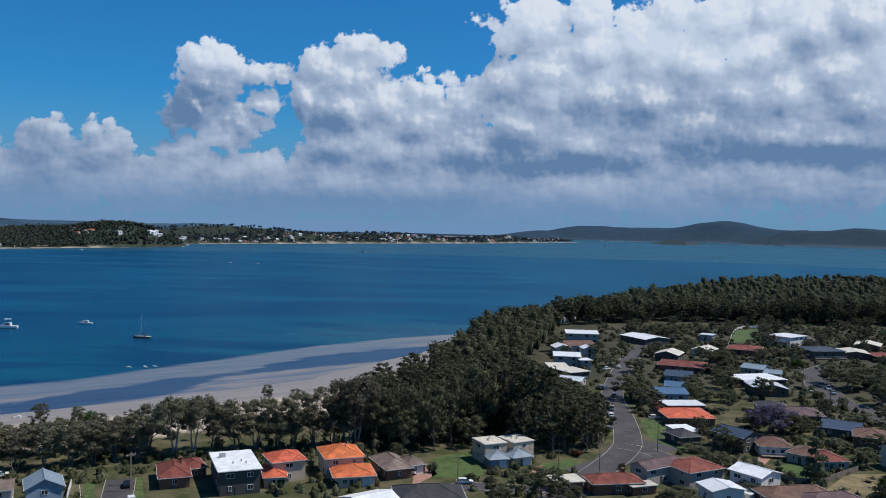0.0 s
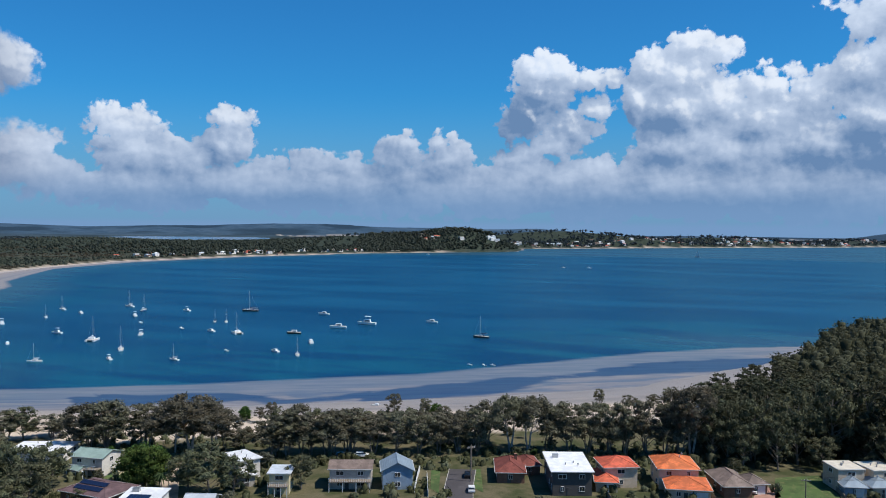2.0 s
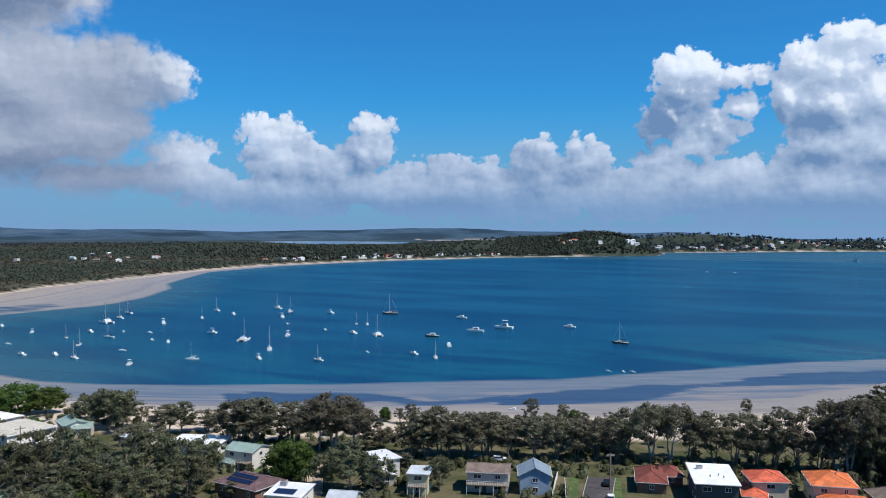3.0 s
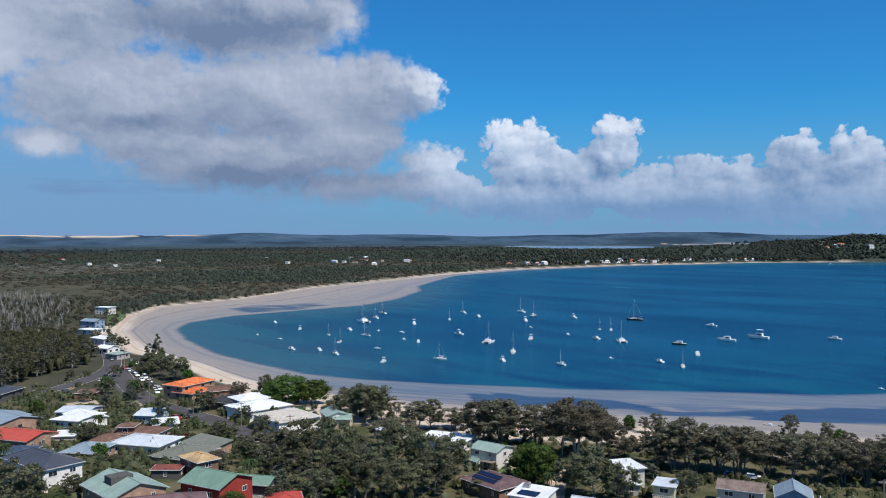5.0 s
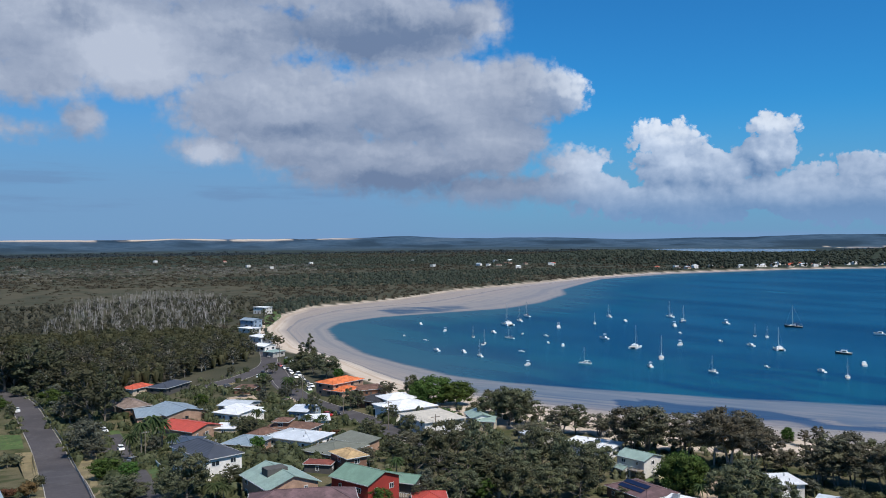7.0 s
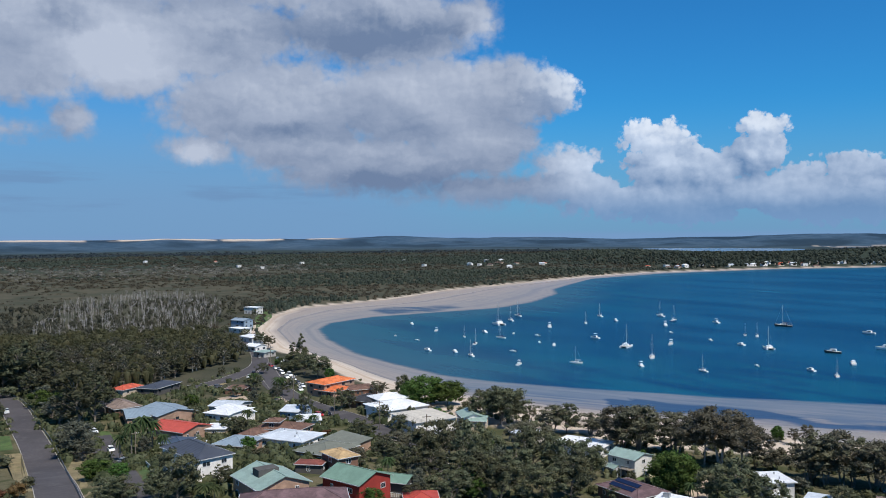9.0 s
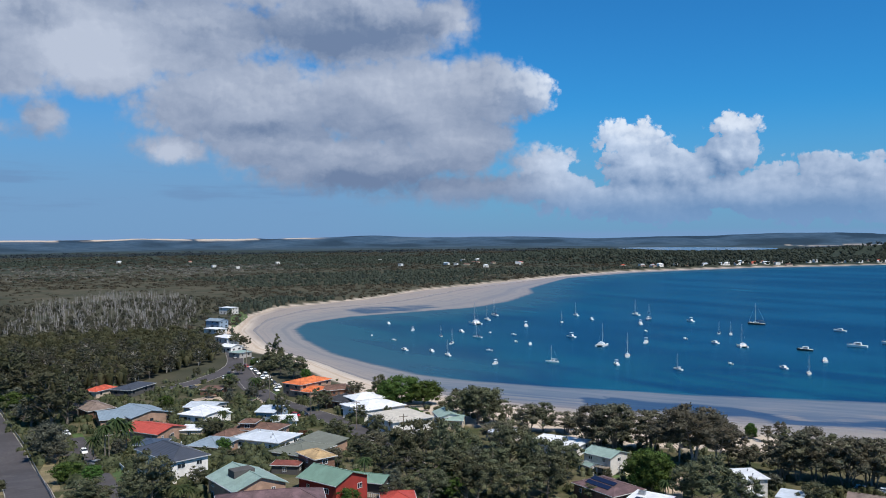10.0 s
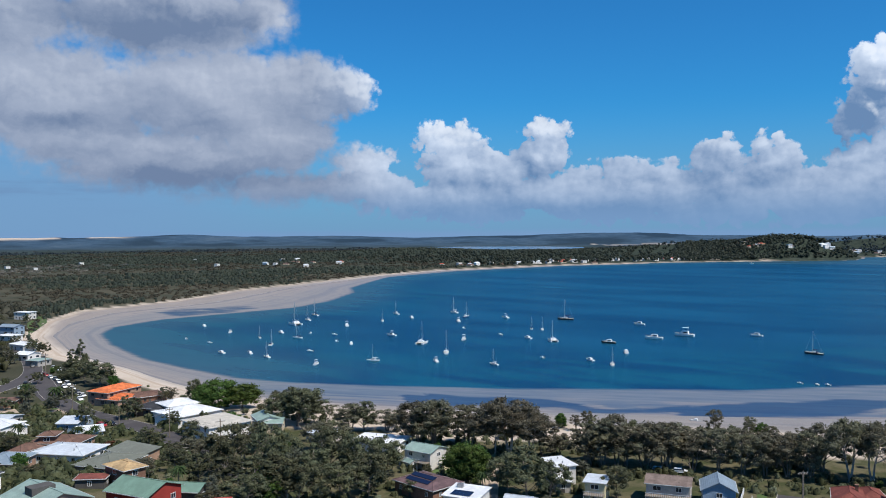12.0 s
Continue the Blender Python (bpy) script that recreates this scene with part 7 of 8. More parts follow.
car("white", "car", 95.0, 419.7, -19)
car("white", "car", 88.0, 415.5, -15)
car("silver", "car", 103.7, 436.3, -64)
car("white", "car", 126.7, 510.1, -22)
car("white", "car", 85.1, 343.8, -59)
car("silver", "car", 84.5, 325.7, -84)
car("grey", "car", 80.8, 315.7, -75)
car("white", "car", 78.5, 306.3, -76)
car("white", "car", 181.2, 475.7, -137)
car("black", "car", 157.3, 369.3, -110)
car("silver", "car", 158.4, 363.3, -117)
car("white", "ute", 170.9, 370.8, 163)
car("silver", "car", 168.4, 360.7, 163)
car("white", "car", -6.3, 233.2, -18)
car("white", "van", -7.1, 234.2, -19)
car("grey", "car", 70.7, 359.8, -44)
car("silver", "car", 69.7, 362.1, -45)
car("white", "car", 81.0, 409.8, -44)
car("white", "ute", -373.7, 38.6, 89)
car("white", "car", -318.2, 60.5, -85)
car("white", "car", -287.6, 59.8, -94)
car("silver", "car", -261.7, 58.2, 32)
car("black", "car", -297.8, 141.4, -84)
car("red", "car", -297.6, 138.0, -85)
car("grey", "car", -380.5, 126.0, 28)
car("white", "car", -397.6, 147.3, 59)
car("black", "car", -407.7, 153.4, 63)
car("white", "car", -399.6, 165.2, -102)
car("white", "car", -385.7, 161.8, -102)
car("silver", "car", -372.6, 158.6, -103)
car("black", "car", -362.8, 156.9, -101)
car("white", "car", -351.2, 153.8, -102)
car("white", "car", -415.2, 167.9, -99)
car("silver", "car", -408.8, 167.5, -99)
car("white", "car", -377.8, 162.0, -99)
car("white", "van", -391.1, 165.6, -99)
car("grey", "car", -367.9, 160.0, -98)
car("white", "car", -358.5, 158.1, -98)
car("red", "car", -423.7, 168.9, -96)
car("white", "car", -493.9, 192.5, -104)
car("white", "car", -435.3, 180.1, -100)
car("black", "car", -424.4, 178.1, -100)
car("white", "car", -414.1, 176.0, -100)
car("white", "car", -482.1, 183.3, -106)
car("grey", "car", -458.8, 176.1, -107)
car("white", "car", -462.7, 186.2, -103)
car("silver", "car", -444.6, 181.2, -102)
car("black", "car", -482.5, 191.3, -104)
car("black", "car", -79.8, 216.2, 20)
car("white", "car", -74.5, 204.8, 21)
car("grey", "car", -120.3, 219.2, -62)
car("white", "car", -115.2, 221.9, -62)

# ---------------------------------------------------------------- poles, wires and fences
pole(5.3, 219.1, 19, 9.3)
pole(68.1, 261.3, 5, 10.2)
pole(45.9, 238.7, 9, 8.9)
pole(33.4, 232.4, 12, 7.9)
pole(153.5, 356.8, -3, 12.0)
pole(148.1, 319.3, -5, 9.7)
pole(-79.0, 217.0, 40, 8.8)
pole(-223.1, 139.9, 78, 12.0)
pole(-326.7, 140.0, 87, 12.0)
pole(-263.9, 145.8, 81, 10.5)
pole(-294.4, 142.9, 84, 9.8)
pole(-258.5, 60.6, 97, 9.2)
pole(-420.1, 167.4, 88, 11.9)
pole(-144.8, 172.3, 60, 7.1)
pole(-77.5, 212.3, 40, 9.9)
wires((5.3, 219.1), (33.4, 232.4))
wires((33.4, 232.4), (45.9, 238.7))
wires((45.9, 238.7), (68.1, 261.3))
wires((-223.1, 139.9), (-263.9, 145.8))
wires((-263.9, 145.8), (-294.4, 142.9))
wires((-294.4, 142.9), (-326.7, 140.0))
wires((153.5, 356.8), (148.1, 319.3))
fence([(-194.1, 34.5), (-223.3, 37.4), (-290.9, 44.8), (-341.7, 46.5), (-375.6, 47.5), (-401.8, 46.8), (-419.3, 44.4)], 0.8, STEEL, "low grey steel guard rail beside the road")
fence([(172.0, 505.1), (205.1, 586.0), (226.9, 602.5)], 1.4, FRAME, "white fence round a green lawn")
fence([(93.9, 235.2), (103.0, 230.7), (122.1, 244.3)], 1.7, TIMBER, "dark timber paling fence behind gardens")
fence([(-87.4, 197.5), (-92.1, 210.2), (-94.1, 216.3)], 1.6, FRAME, "pale fence beside the grey-blue house")
fence([(-83.1, 196.2), (-89.9, 211.4)], 1.7, FRAME, "white panel fence beside the lawn")
fence([(-45.9, 224.2), (-39.6, 210.6)], 1.7, TIMBER, "brown timber paling fence between gardens")
fence([(-18.7, 231.2), (-15.2, 220.5)], 1.6, TIMBER, "brown timber paling fence between gardens")
fence([(-251.2, 61.4), (-216.3, 55.9)], 1.2, FRAME, "low white garden fence")
fence([(10.1, 256.6), (15.0, 236.4)], 1.2, TIMBER, "dark timber fence beside the lawn")

# ---------------------------------------------------------------- single trees and palms
tree("oak", -187.4, 196.0, 15.8, 7.0)
tree("oak", -192.7, 194.1, 14.7, 7.0)
tree("oak", -179.1, 203.2, 13.8, 7.0)
tree("oak", -150.9, 212.3, 8.7, 4.3)
tree("oak", -138.9, 212.7, 12.7, 6.9)
tree("oak", -133.2, 217.1, 15.0, 6.6)
tree("oak", -125.5, 219.8, 12.5, 6.9)
tree("oak", -120.6, 222.7, 13.8, 6.9)
tree("gum", -166.6, 201.3, 14.2, 5.5)
tree("gum", -162.1, 202.8, 18.7, 10.2)
tree("gum", -156.9, 206.5, 13.8, 7.9)
tree("green", -154.3, 175.0, 11.1, 5.9)
tree("broad", -134.6, 175.7, 13.6, 6.9)
tree("broad", -140.7, 175.0, 9.9, 5.1)
tree("broad", -115.9, 189.0, 9.0, 4.3)
tree("broad", -130.1, 179.5, 9.7, 4.5)
tree("oak", -224.1, 191.7, 9.7, 6.7)
tree("oak", -216.1, 201.9, 7.5, 6.7)
tree("oak", -196.0, 193.3, 13.4, 5.8)
tree("oak", -180.9, 204.4, 13.2, 7.0)
tree("oak", -139.5, 210.4, 12.2, 5.8)
tree("oak", -135.7, 213.8, 14.6, 6.9)
tree("oak", -130.7, 218.6, 11.5, 5.4)
tree("oak", -124.5, 219.7, 14.0, 6.1)
tree("oak", -119.9, 223.6, 13.7, 5.4)
tree("oak", -113.9, 226.8, 11.6, 5.4)
tree("oak", -107.3, 228.9, 12.6, 5.0)
tree("oak", -101.3, 232.1, 12.6, 5.2)
tree("oak", -96.6, 236.1, 12.2, 5.4)
tree("oak", -91.3, 238.9, 12.4, 5.2)
tree("oak", -86.0, 241.7, 13.7, 4.7)
tree("broad", -250.7, 190.3, 13.0, 8.5)
tree("broad", -262.3, 191.4, 10.1, 5.7)
tree("broad", -221.0, 195.9, 10.7, 5.6)
tree("broad", -189.1, 197.0, 14.8, 5.8)
tree("oak", -121.4, 242.4, 7.9, 6.2)
tree("oak", -116.9, 244.0, 8.6, 5.7)
tree("oak", -111.5, 245.6, 9.5, 6.1)
tree("oak", -105.6, 247.3, 9.2, 5.7)
tree("oak", -97.9, 246.7, 9.3, 6.4)
tree("oak", -92.8, 250.8, 9.5, 5.7)
tree("oak", -86.3, 251.4, 13.9, 6.0)
tree("oak", -66.6, 250.4, 15.2, 6.3)
tree("oak", -60.0, 251.0, 15.3, 5.9)
tree("oak", -54.5, 252.7, 15.7, 5.9)
tree("oak", -48.9, 254.4, 15.5, 5.9)
tree("oak", -43.8, 254.8, 16.5, 5.9)
tree("oak", -38.1, 256.6, 17.3, 6.3)
tree("oak", -32.5, 257.0, 15.6, 5.5)
tree("oak", -28.4, 257.4, 18.4, 5.9)
tree("gum", -76.9, 245.9, 17.6, 7.0)
tree("gum", -71.3, 246.4, 17.3, 6.6)
tree("gum", -25.0, 257.6, 22.6, 7.5)
tree("broad", -19.3, 258.1, 17.8, 5.2)
tree("broad", -15.1, 259.8, 18.6, 4.9)
tree("broad", -7.3, 261.7, 19.4, 5.6)
tree("broad", -10.5, 255.0, 13.8, 5.1)
tree("broad", -1.1, 258.3, 16.7, 5.5)
tree("broad", 4.2, 266.1, 22.4, 6.3)
tree("broad", 13.5, 273.9, 24.9, 7.3)
tree("broad", 11.2, 263.2, 9.8, 4.7)
tree("wood", -7.5, 268.6, 22.6, 3.2)
tree("wood", 22.7, 274.7, 25.0, 7.3)
tree("wood", 31.6, 271.9, 25.6, 7.3)
tree("wood", 39.3, 262.2, 18.6, 5.7)
tree("wood", 46.1, 260.8, 16.4, 5.0)
tree("wood", 50.7, 266.5, 16.2, 5.1)
tree("wood", 35.4, 258.6, 17.4, 5.9)
tree("wood", 26.6, 257.9, 17.4, 4.9)
tree("wood", 21.4, 282.1, 26.6, 7.5)
tree("wood", 33.4, 279.3, 24.4, 6.0)
tree("broad", 78.9, 339.8, 11.0, 7.7)
tree("broad", 14.6, 205.7, 7.0, 4.2)
tree("broad", 26.0, 208.5, 9.5, 6.1)
tree("broad", 31.4, 206.7, 7.0, 3.8)
tree("broad", 61.3, 206.6, 6.0, 5.2)
tree("broad", 81.6, 262.4, 2.7, 4.9)
tree("broad", 81.0, 244.1, 4.9, 4.6)
tree("broad", 92.5, 263.2, 5.3, 3.6)
tree("plum", 112.9, 287.8, 10.8, 7.3)
tree("pencil", 104.0, 231.8, 20.0, 2.9)
tree("broad", 179.5, 371.8, 10.0, 9.6)
tree("broad", 176.6, 384.6, 10.3, 5.4)
tree("broad", 190.0, 373.0, 10.0, 7.3)
tree("broad", 186.2, 449.0, 7.5, 7.0)
tree("broad", 116.3, 339.3, 5.0, 5.0)
tree("broad", 122.7, 365.5, 8.6, 5.8)
tree("broad", 134.1, 408.6, 12.3, 7.5)
tree("broad", 108.9, 293.8, 4.9, 3.7)
tree("broad", 148.0, 297.3, 6.0, 5.8)
tree("broad", 125.5, 265.9, 4.5, 4.3)
tree("broad", 152.6, 531.7, 8.9, 5.7)
tree("broad", 137.7, 529.4, 9.9, 8.2)
tree("broad", 141.6, 517.3, 10.4, 7.4)
tree("broad", 81.6, 218.7, 4.4, 4.2)
tree("broad", 117.8, 286.7, 7.7, 4.5)
tree("broad", 123.8, 287.2, 6.8, 4.0)
tree("broad", 176.5, 337.0, 11.3, 6.6)
tree("broad", 107.6, 340.6, 4.6, 4.2)
tree("palm", 127.6, 250.5, 6.2, 2.3)
tree("palm", 127.9, 253.4, 4.8, 2.0)
tree("green", 119.0, 221.2, 6.0, 3.0)
tree("broad", -704.3, 245.2, 7.1, 4.3)
tree("broad", -636.5, 225.8, 5.6, 3.1)
tree("broad", -562.9, 205.4, 5.7, 2.8)
tree("broad", -523.9, 202.0, 7.5, 4.5)
tree("broad", -504.8, 199.9, 7.7, 3.8)
tree("broad", -588.5, 199.7, 5.9, 3.6)
tree("broad", -646.3, 214.2, 6.4, 3.9)
tree("broad", -691.0, 260.9, 7.1, 3.4)
tree("broad", -521.7, 179.7, 7.7, 4.5)
tree("broad", -559.5, 186.1, 7.4, 4.8)
tree("broad", -476.7, 173.8, 6.5, 2.9)
tree("pine", -404.7, 173.5, 14.8, 5.1)
tree("pine", -407.6, 178.9, 18.8, 3.9)
tree("broad", -377.2, 174.1, 12.1, 7.7)
tree("broad", -389.9, 173.2, 10.4, 5.4)
tree("broad", -307.2, 181.5, 10.8, 3.7)
tree("broad", -245.7, 185.6, 14.2, 7.6)
tree("broad", -248.6, 181.4, 12.8, 5.1)
tree("broad", -239.5, 188.5, 11.4, 4.7)
tree("broad", -404.8, 157.7, 5.7, 3.5)
tree("broad", -255.2, 134.0, 7.1, 4.4)
tree("broad", -302.2, 149.9, 9.0, 3.6)
tree("broad", -303.3, 154.2, 7.3, 3.2)
tree("broad", -275.0, 153.9, 6.3, 3.3)
tree("broad", -296.1, 131.4, 10.7, 2.7)
tree("broad", -242.3, 140.9, 9.4, 4.3)
tree("broad", -184.5, 51.8, 11.7, 5.7)
tree("broad", -184.8, 47.7, 7.3, 3.7)
tree("green", -291.8, 183.1, 12.0, 8.6)
tree("green", -286.5, 189.5, 10.3, 7.2)
tree("green", -293.8, 176.2, 10.6, 4.4)
tree("green", -225.9, 42.9, 5.3, 3.8)
tree("green", -219.4, 47.7, 4.2, 2.9)
tree("green", -152.1, 172.0, 12.2, 5.5)
tree("green", -374.6, 53.0, 8.1, 5.5)
tree("green", -174.7, 122.0, 8.6, 5.1)
tree("green", -185.7, 102.2, 3.1, 1.8)
tree("green", -249.7, 91.9, 5.2, 2.5)
tree("broad", -197.3, 128.3, 15.3, 6.7)
tree("broad", -188.5, 131.8, 16.7, 6.0)
tree("broad", -200.6, 124.8, 10.3, 4.2)
tree("broad", -197.6, 147.1, 9.9, 5.6)
tree("broad", -174.7, 123.8, 12.9, 5.8)
tree("broad", -186.7, 152.0, 14.9, 6.9)
tree("broad", -181.7, 142.0, 10.8, 5.8)
tree("broad", -177.0, 154.0, 14.0, 6.3)
tree("broad", -176.3, 164.9, 11.5, 5.5)
tree("broad", -166.1, 148.3, 12.6, 6.0)
tree("broad", -167.6, 140.1, 10.2, 5.9)
tree("broad", -170.3, 128.5, 10.7, 5.8)
tree("broad", -168.4, 112.7, 8.9, 5.1)
tree("broad", -157.9, 156.4, 4.4, 2.7)
tree("broad", -177.5, 108.8, 3.5, 3.1)
tree("grey", -339.7, 52.8, 11.8, 7.6)
tree("grey", -283.6, 47.3, 11.7, 6.4)
tree("grey", -350.0, 51.5, 7.6, 5.4)
tree("grey", -298.2, 51.5, 8.4, 5.7)
tree("grey", -187.7, 138.8, 9.4, 3.9)
tree("wood", -328.6, 57.8, 21.7, 9.4)
tree("wood", -398.4, 61.0, 15.3, 7.5)
tree("wood", -419.4, 48.9, 23.4, 9.8)
tree("wood", -426.0, 39.3, 24.4, 9.9)
tree("wood", -417.4, 56.8, 20.5, 7.8)
tree("wood", -335.7, 64.0, 19.1, 6.8)
tree("wood", -349.3, 70.9, 20.0, 6.2)
tree("wood", -426.9, 42.9, 20.5, 8.5)
tree("broad", -188.7, 38.6, 6.9, 4.6)
tree("broad", -193.3, 43.1, 3.8, 3.3)
tree("broad", -343.3, 141.9, 7.3, 3.5)
tree("broad", -362.3, 137.6, 7.6, 4.1)
tree("broad", -354.4, 125.6, 4.9, 3.5)
tree("broad", -289.3, 100.3, 6.0, 4.0)
tree("broad", -283.6, 101.4, 5.9, 3.2)
tree("broad", -276.7, 103.9, 4.9, 2.4)
tree("broad", -319.6, 96.5, 5.4, 3.1)
tree("palm", -275.8, 66.9, 13.3, 4.0)
tree("palm", -264.0, 60.7, 12.7, 3.5)
tree("palm", -277.9, 70.4, 11.1, 3.7)
tree("palm", -344.0, 140.8, 9.3, 3.9)
tree("palm", -363.0, 136.5, 8.9, 3.2)
tree("palm", -283.5, 123.1, 5.3, 2.9)
tree("palm", -280.4, 127.7, 5.3, 2.5)
tree("palm", -179.1, 56.3, 5.1, 2.7)
tree("palm", -178.1, 57.9, 4.6, 2.0)
tree("palm", -267.1, 58.1, 8.9, 2.9)
tree("palm", -258.0, 68.4, 8.5, 2.8)
tree("palm", -278.3, 124.5, 4.5, 2.1)
tree("palm", -279.3, 156.3, 4.3, 1.9)
tree("rust", -211.5, 23.8, 3.6, 2.3)
tree("rust", -213.9, 20.0, 2.3, 1.8)
tree("shrub", -283.2, 26.6, 4.2, 3.7)
tree("shrub", -225.7, 27.9, 2.8, 1.9)
tree("shrub", -410.3, 43.4, 4.9, 4.3)
tree("shrub", -218.2, 24.6, 2.0, 1.8)
tree("wood", -181.9, 114.8, 9.7, 5.1)
tree("wood", -173.7, 117.9, 10.9, 5.7)
tree("wood", -190.3, 113.1, 8.9, 4.2)
tree("wood", -170.5, 125.2, 12.8, 5.7)
tree("wood", -209.6, 117.2, 6.9, 3.7)
tree("wood", -167.1, 102.4, 5.9, 3.5)
tree("gum", -196.8, 102.4, 6.2, 3.4)
tree("gum", -216.4, 127.7, 7.6, 5.3)
tree("gum", -212.2, 140.5, 8.9, 5.8)
tree("gum", -210.2, 168.8, 9.9, 6.9)
tree("grey", -385.4, 53.5, 7.6, 4.5)
tree("grey", -276.7, 49.3, 6.5, 4.0)
tree("grey", -173.0, 105.2, 6.8, 2.9)

# ---------------------------------------------------------------- woods, heath and far shores


def inside(poly, X, Y):
    return line_distance(X, Y, poly, True)[1]


def scatter(seed, poly, spacing):
    """Jittered places in an outline."""
    rng = np.random.default_rng(seed)
    P = np.array(poly, float)
    gx, gy = np.meshgrid(np.arange(P[:, 0].min(), P[:, 0].max(), spacing), np.arange(P[:, 1].min(), P[:, 1].max(), spacing))
    X, Y = gx.ravel() + rng.uniform(-0.45, 0.45, gx.size) * spacing, gy.ravel() + rng.uniform(-0.45, 0.45, gx.size) * spacing
    k = inside(poly, X, Y)
    return X[k], Y[k], rng


def clear_of(X, Y, gap=1.0):
    ok = np.ones(X.shape, bool)
    for hx, hy, hr in FOOTPRINTS:
        ok &= np.hypot(X - hx, Y - hy) > hr + gap
    for line, half in STREETS:
        for p in line:
            ok &= np.hypot(X - p.x, Y - p.y) > half + gap
    return ok


def canopy(name, X, Y, high, wide, mat, label, rng, lumps=4, leaves=14, leaf=0.22, low=False):
    """Many trees in one mesh: rough lumps with leaf sprays over them, on short stems."""
    Z = lie(X, Y)[0]
    C, R = [], []
    for i in range(lumps):
        a, f = rng.uniform(0, 2 * math.pi, len(X)), (0.0 if i == 0 else 0.55)
        up = (0.62 if i == 0 else 0.42) if low else (0.80 if i == 0 else 0.62)
        C.append(np.stack([X + np.cos(a) * wide * f, Y + np.sin(a) * wide * f, Z + high * (up + 0.08 * rng.normal(size=len(X)))], -1))
        R.append(wide * (0.62 + 0.25 * rng.random(len(X))))
    C, R = np.concatenate(C), np.concatenate(R)
    tall = np.tile(high, lumps)
    base = np.array([(0.1, 0.05, 0.62), (0.9, 0, 0.2), (0.28, 0.86, 0.28), (-0.73, 0.53, 0.2), (-0.73, -0.53, 0.3), (0.28, -0.86, 0.22)])
    V = C[:, None] + base[None] * R[:, None, None] * np.array([0.8, 0.8, 0.7]) * rng.uniform(0.7, 1.2, (len(C), 6, 1))
    foot = C - np.stack([0 * R, 0 * R, tall * 0.45], -1)
    hem = 0.35
    if low:      # low growth: wide mounds that come down to the ground
        R = np.maximum(R, tall * rng.uniform(0.34, 0.5, len(R)))
        lift = np.tile(Z, lumps)
        C[:, 2] = lift + tall * np.where(np.arange(len(C)) < len(X), 0.42, rng.uniform(0.2, 0.38, len(C)))
        half = C[:, 2] - lift
        V = C[:, None] + base[None] * rng.uniform(0.55, 1.1, (len(C), 6, 1)) * np.stack([R * 0.8, R * 0.8, half * 1.3], -1)[:, None]
        foot = np.stack([C[:, 0], C[:, 1], lift - 0.3], -1)
        hem = 0.7
    skirt = foot[:, None] + base[None, 1:] * R[:, None, None] * hem * np.array([1, 1, 0])
    V = np.concatenate([V, skirt], 1)
    one = np.array([(0, 1, 2), (0, 2, 3), (0, 3, 4), (0, 4, 5), (0, 5, 1)] + [t for k in range(5) for t in ((1 + k, 6 + k, 1 + (k + 1) % 5), (1 + (k + 1) % 5, 6 + k, 6 + (k + 1) % 5))])
    Ft = (np.arange(len(C)) * 11)[:, None, None] + one[None]
    V, Ft = V.reshape(-1, 3), Ft.reshape(-1, 3)
    # sprays: single bent leaves as triangles
    k = leaves
    p = rng.normal(size=(len(C), k, 3))
    p /= np.linalg.norm(p, axis=2)[..., None]
    p[..., 2] = np.abs(p[..., 2]) * 1.1 - (0.5 if low else 0.25)
    deep = (half / 0.9 if low else R * 0.8)[:, None, None] * np.array([0, 0, 1])
    q = C[:, None] + p * rng.uniform(0.75, 1.2, (len(C), k, 1)) * (R[:, None, None] * np.array([1, 1, 0]) + deep)
    u = rng.normal(size=q.shape)
    v = rng.normal(size=q.shape)
    s = R[:, None, None] * leaf
    L = np.stack([q + u * s, q - u * s * 0.5 + v * s * 0.8, q - u * s * 0.5 - v * s * 0.8], 2).reshape(-1, 3)
    Fl = np.arange(len(L)).reshape(-1, 3) + len(V)
    ob = mesh_object(name, np.concatenate([V, L]), np.concatenate([Ft, Fl]), [mat])
    return tagged(ob, label, "woods", kind="stuff")


WOOD_NEAR = [(-23, 256), (9, 272), (49, 266), (56, 330), (40, 372), (38, 420), (54, 465), (62, 517), (84, 590), (75, 604), (24, 548), (17, 470), (-14, 358), (-28, 340)]
WOOD_POINT = [(85, 590), (188, 632), (213, 622), (325, 625), (420, 640), (600, 760), (760, 960), (560, 1040), (340, 970), (150, 705), (77, 606)]


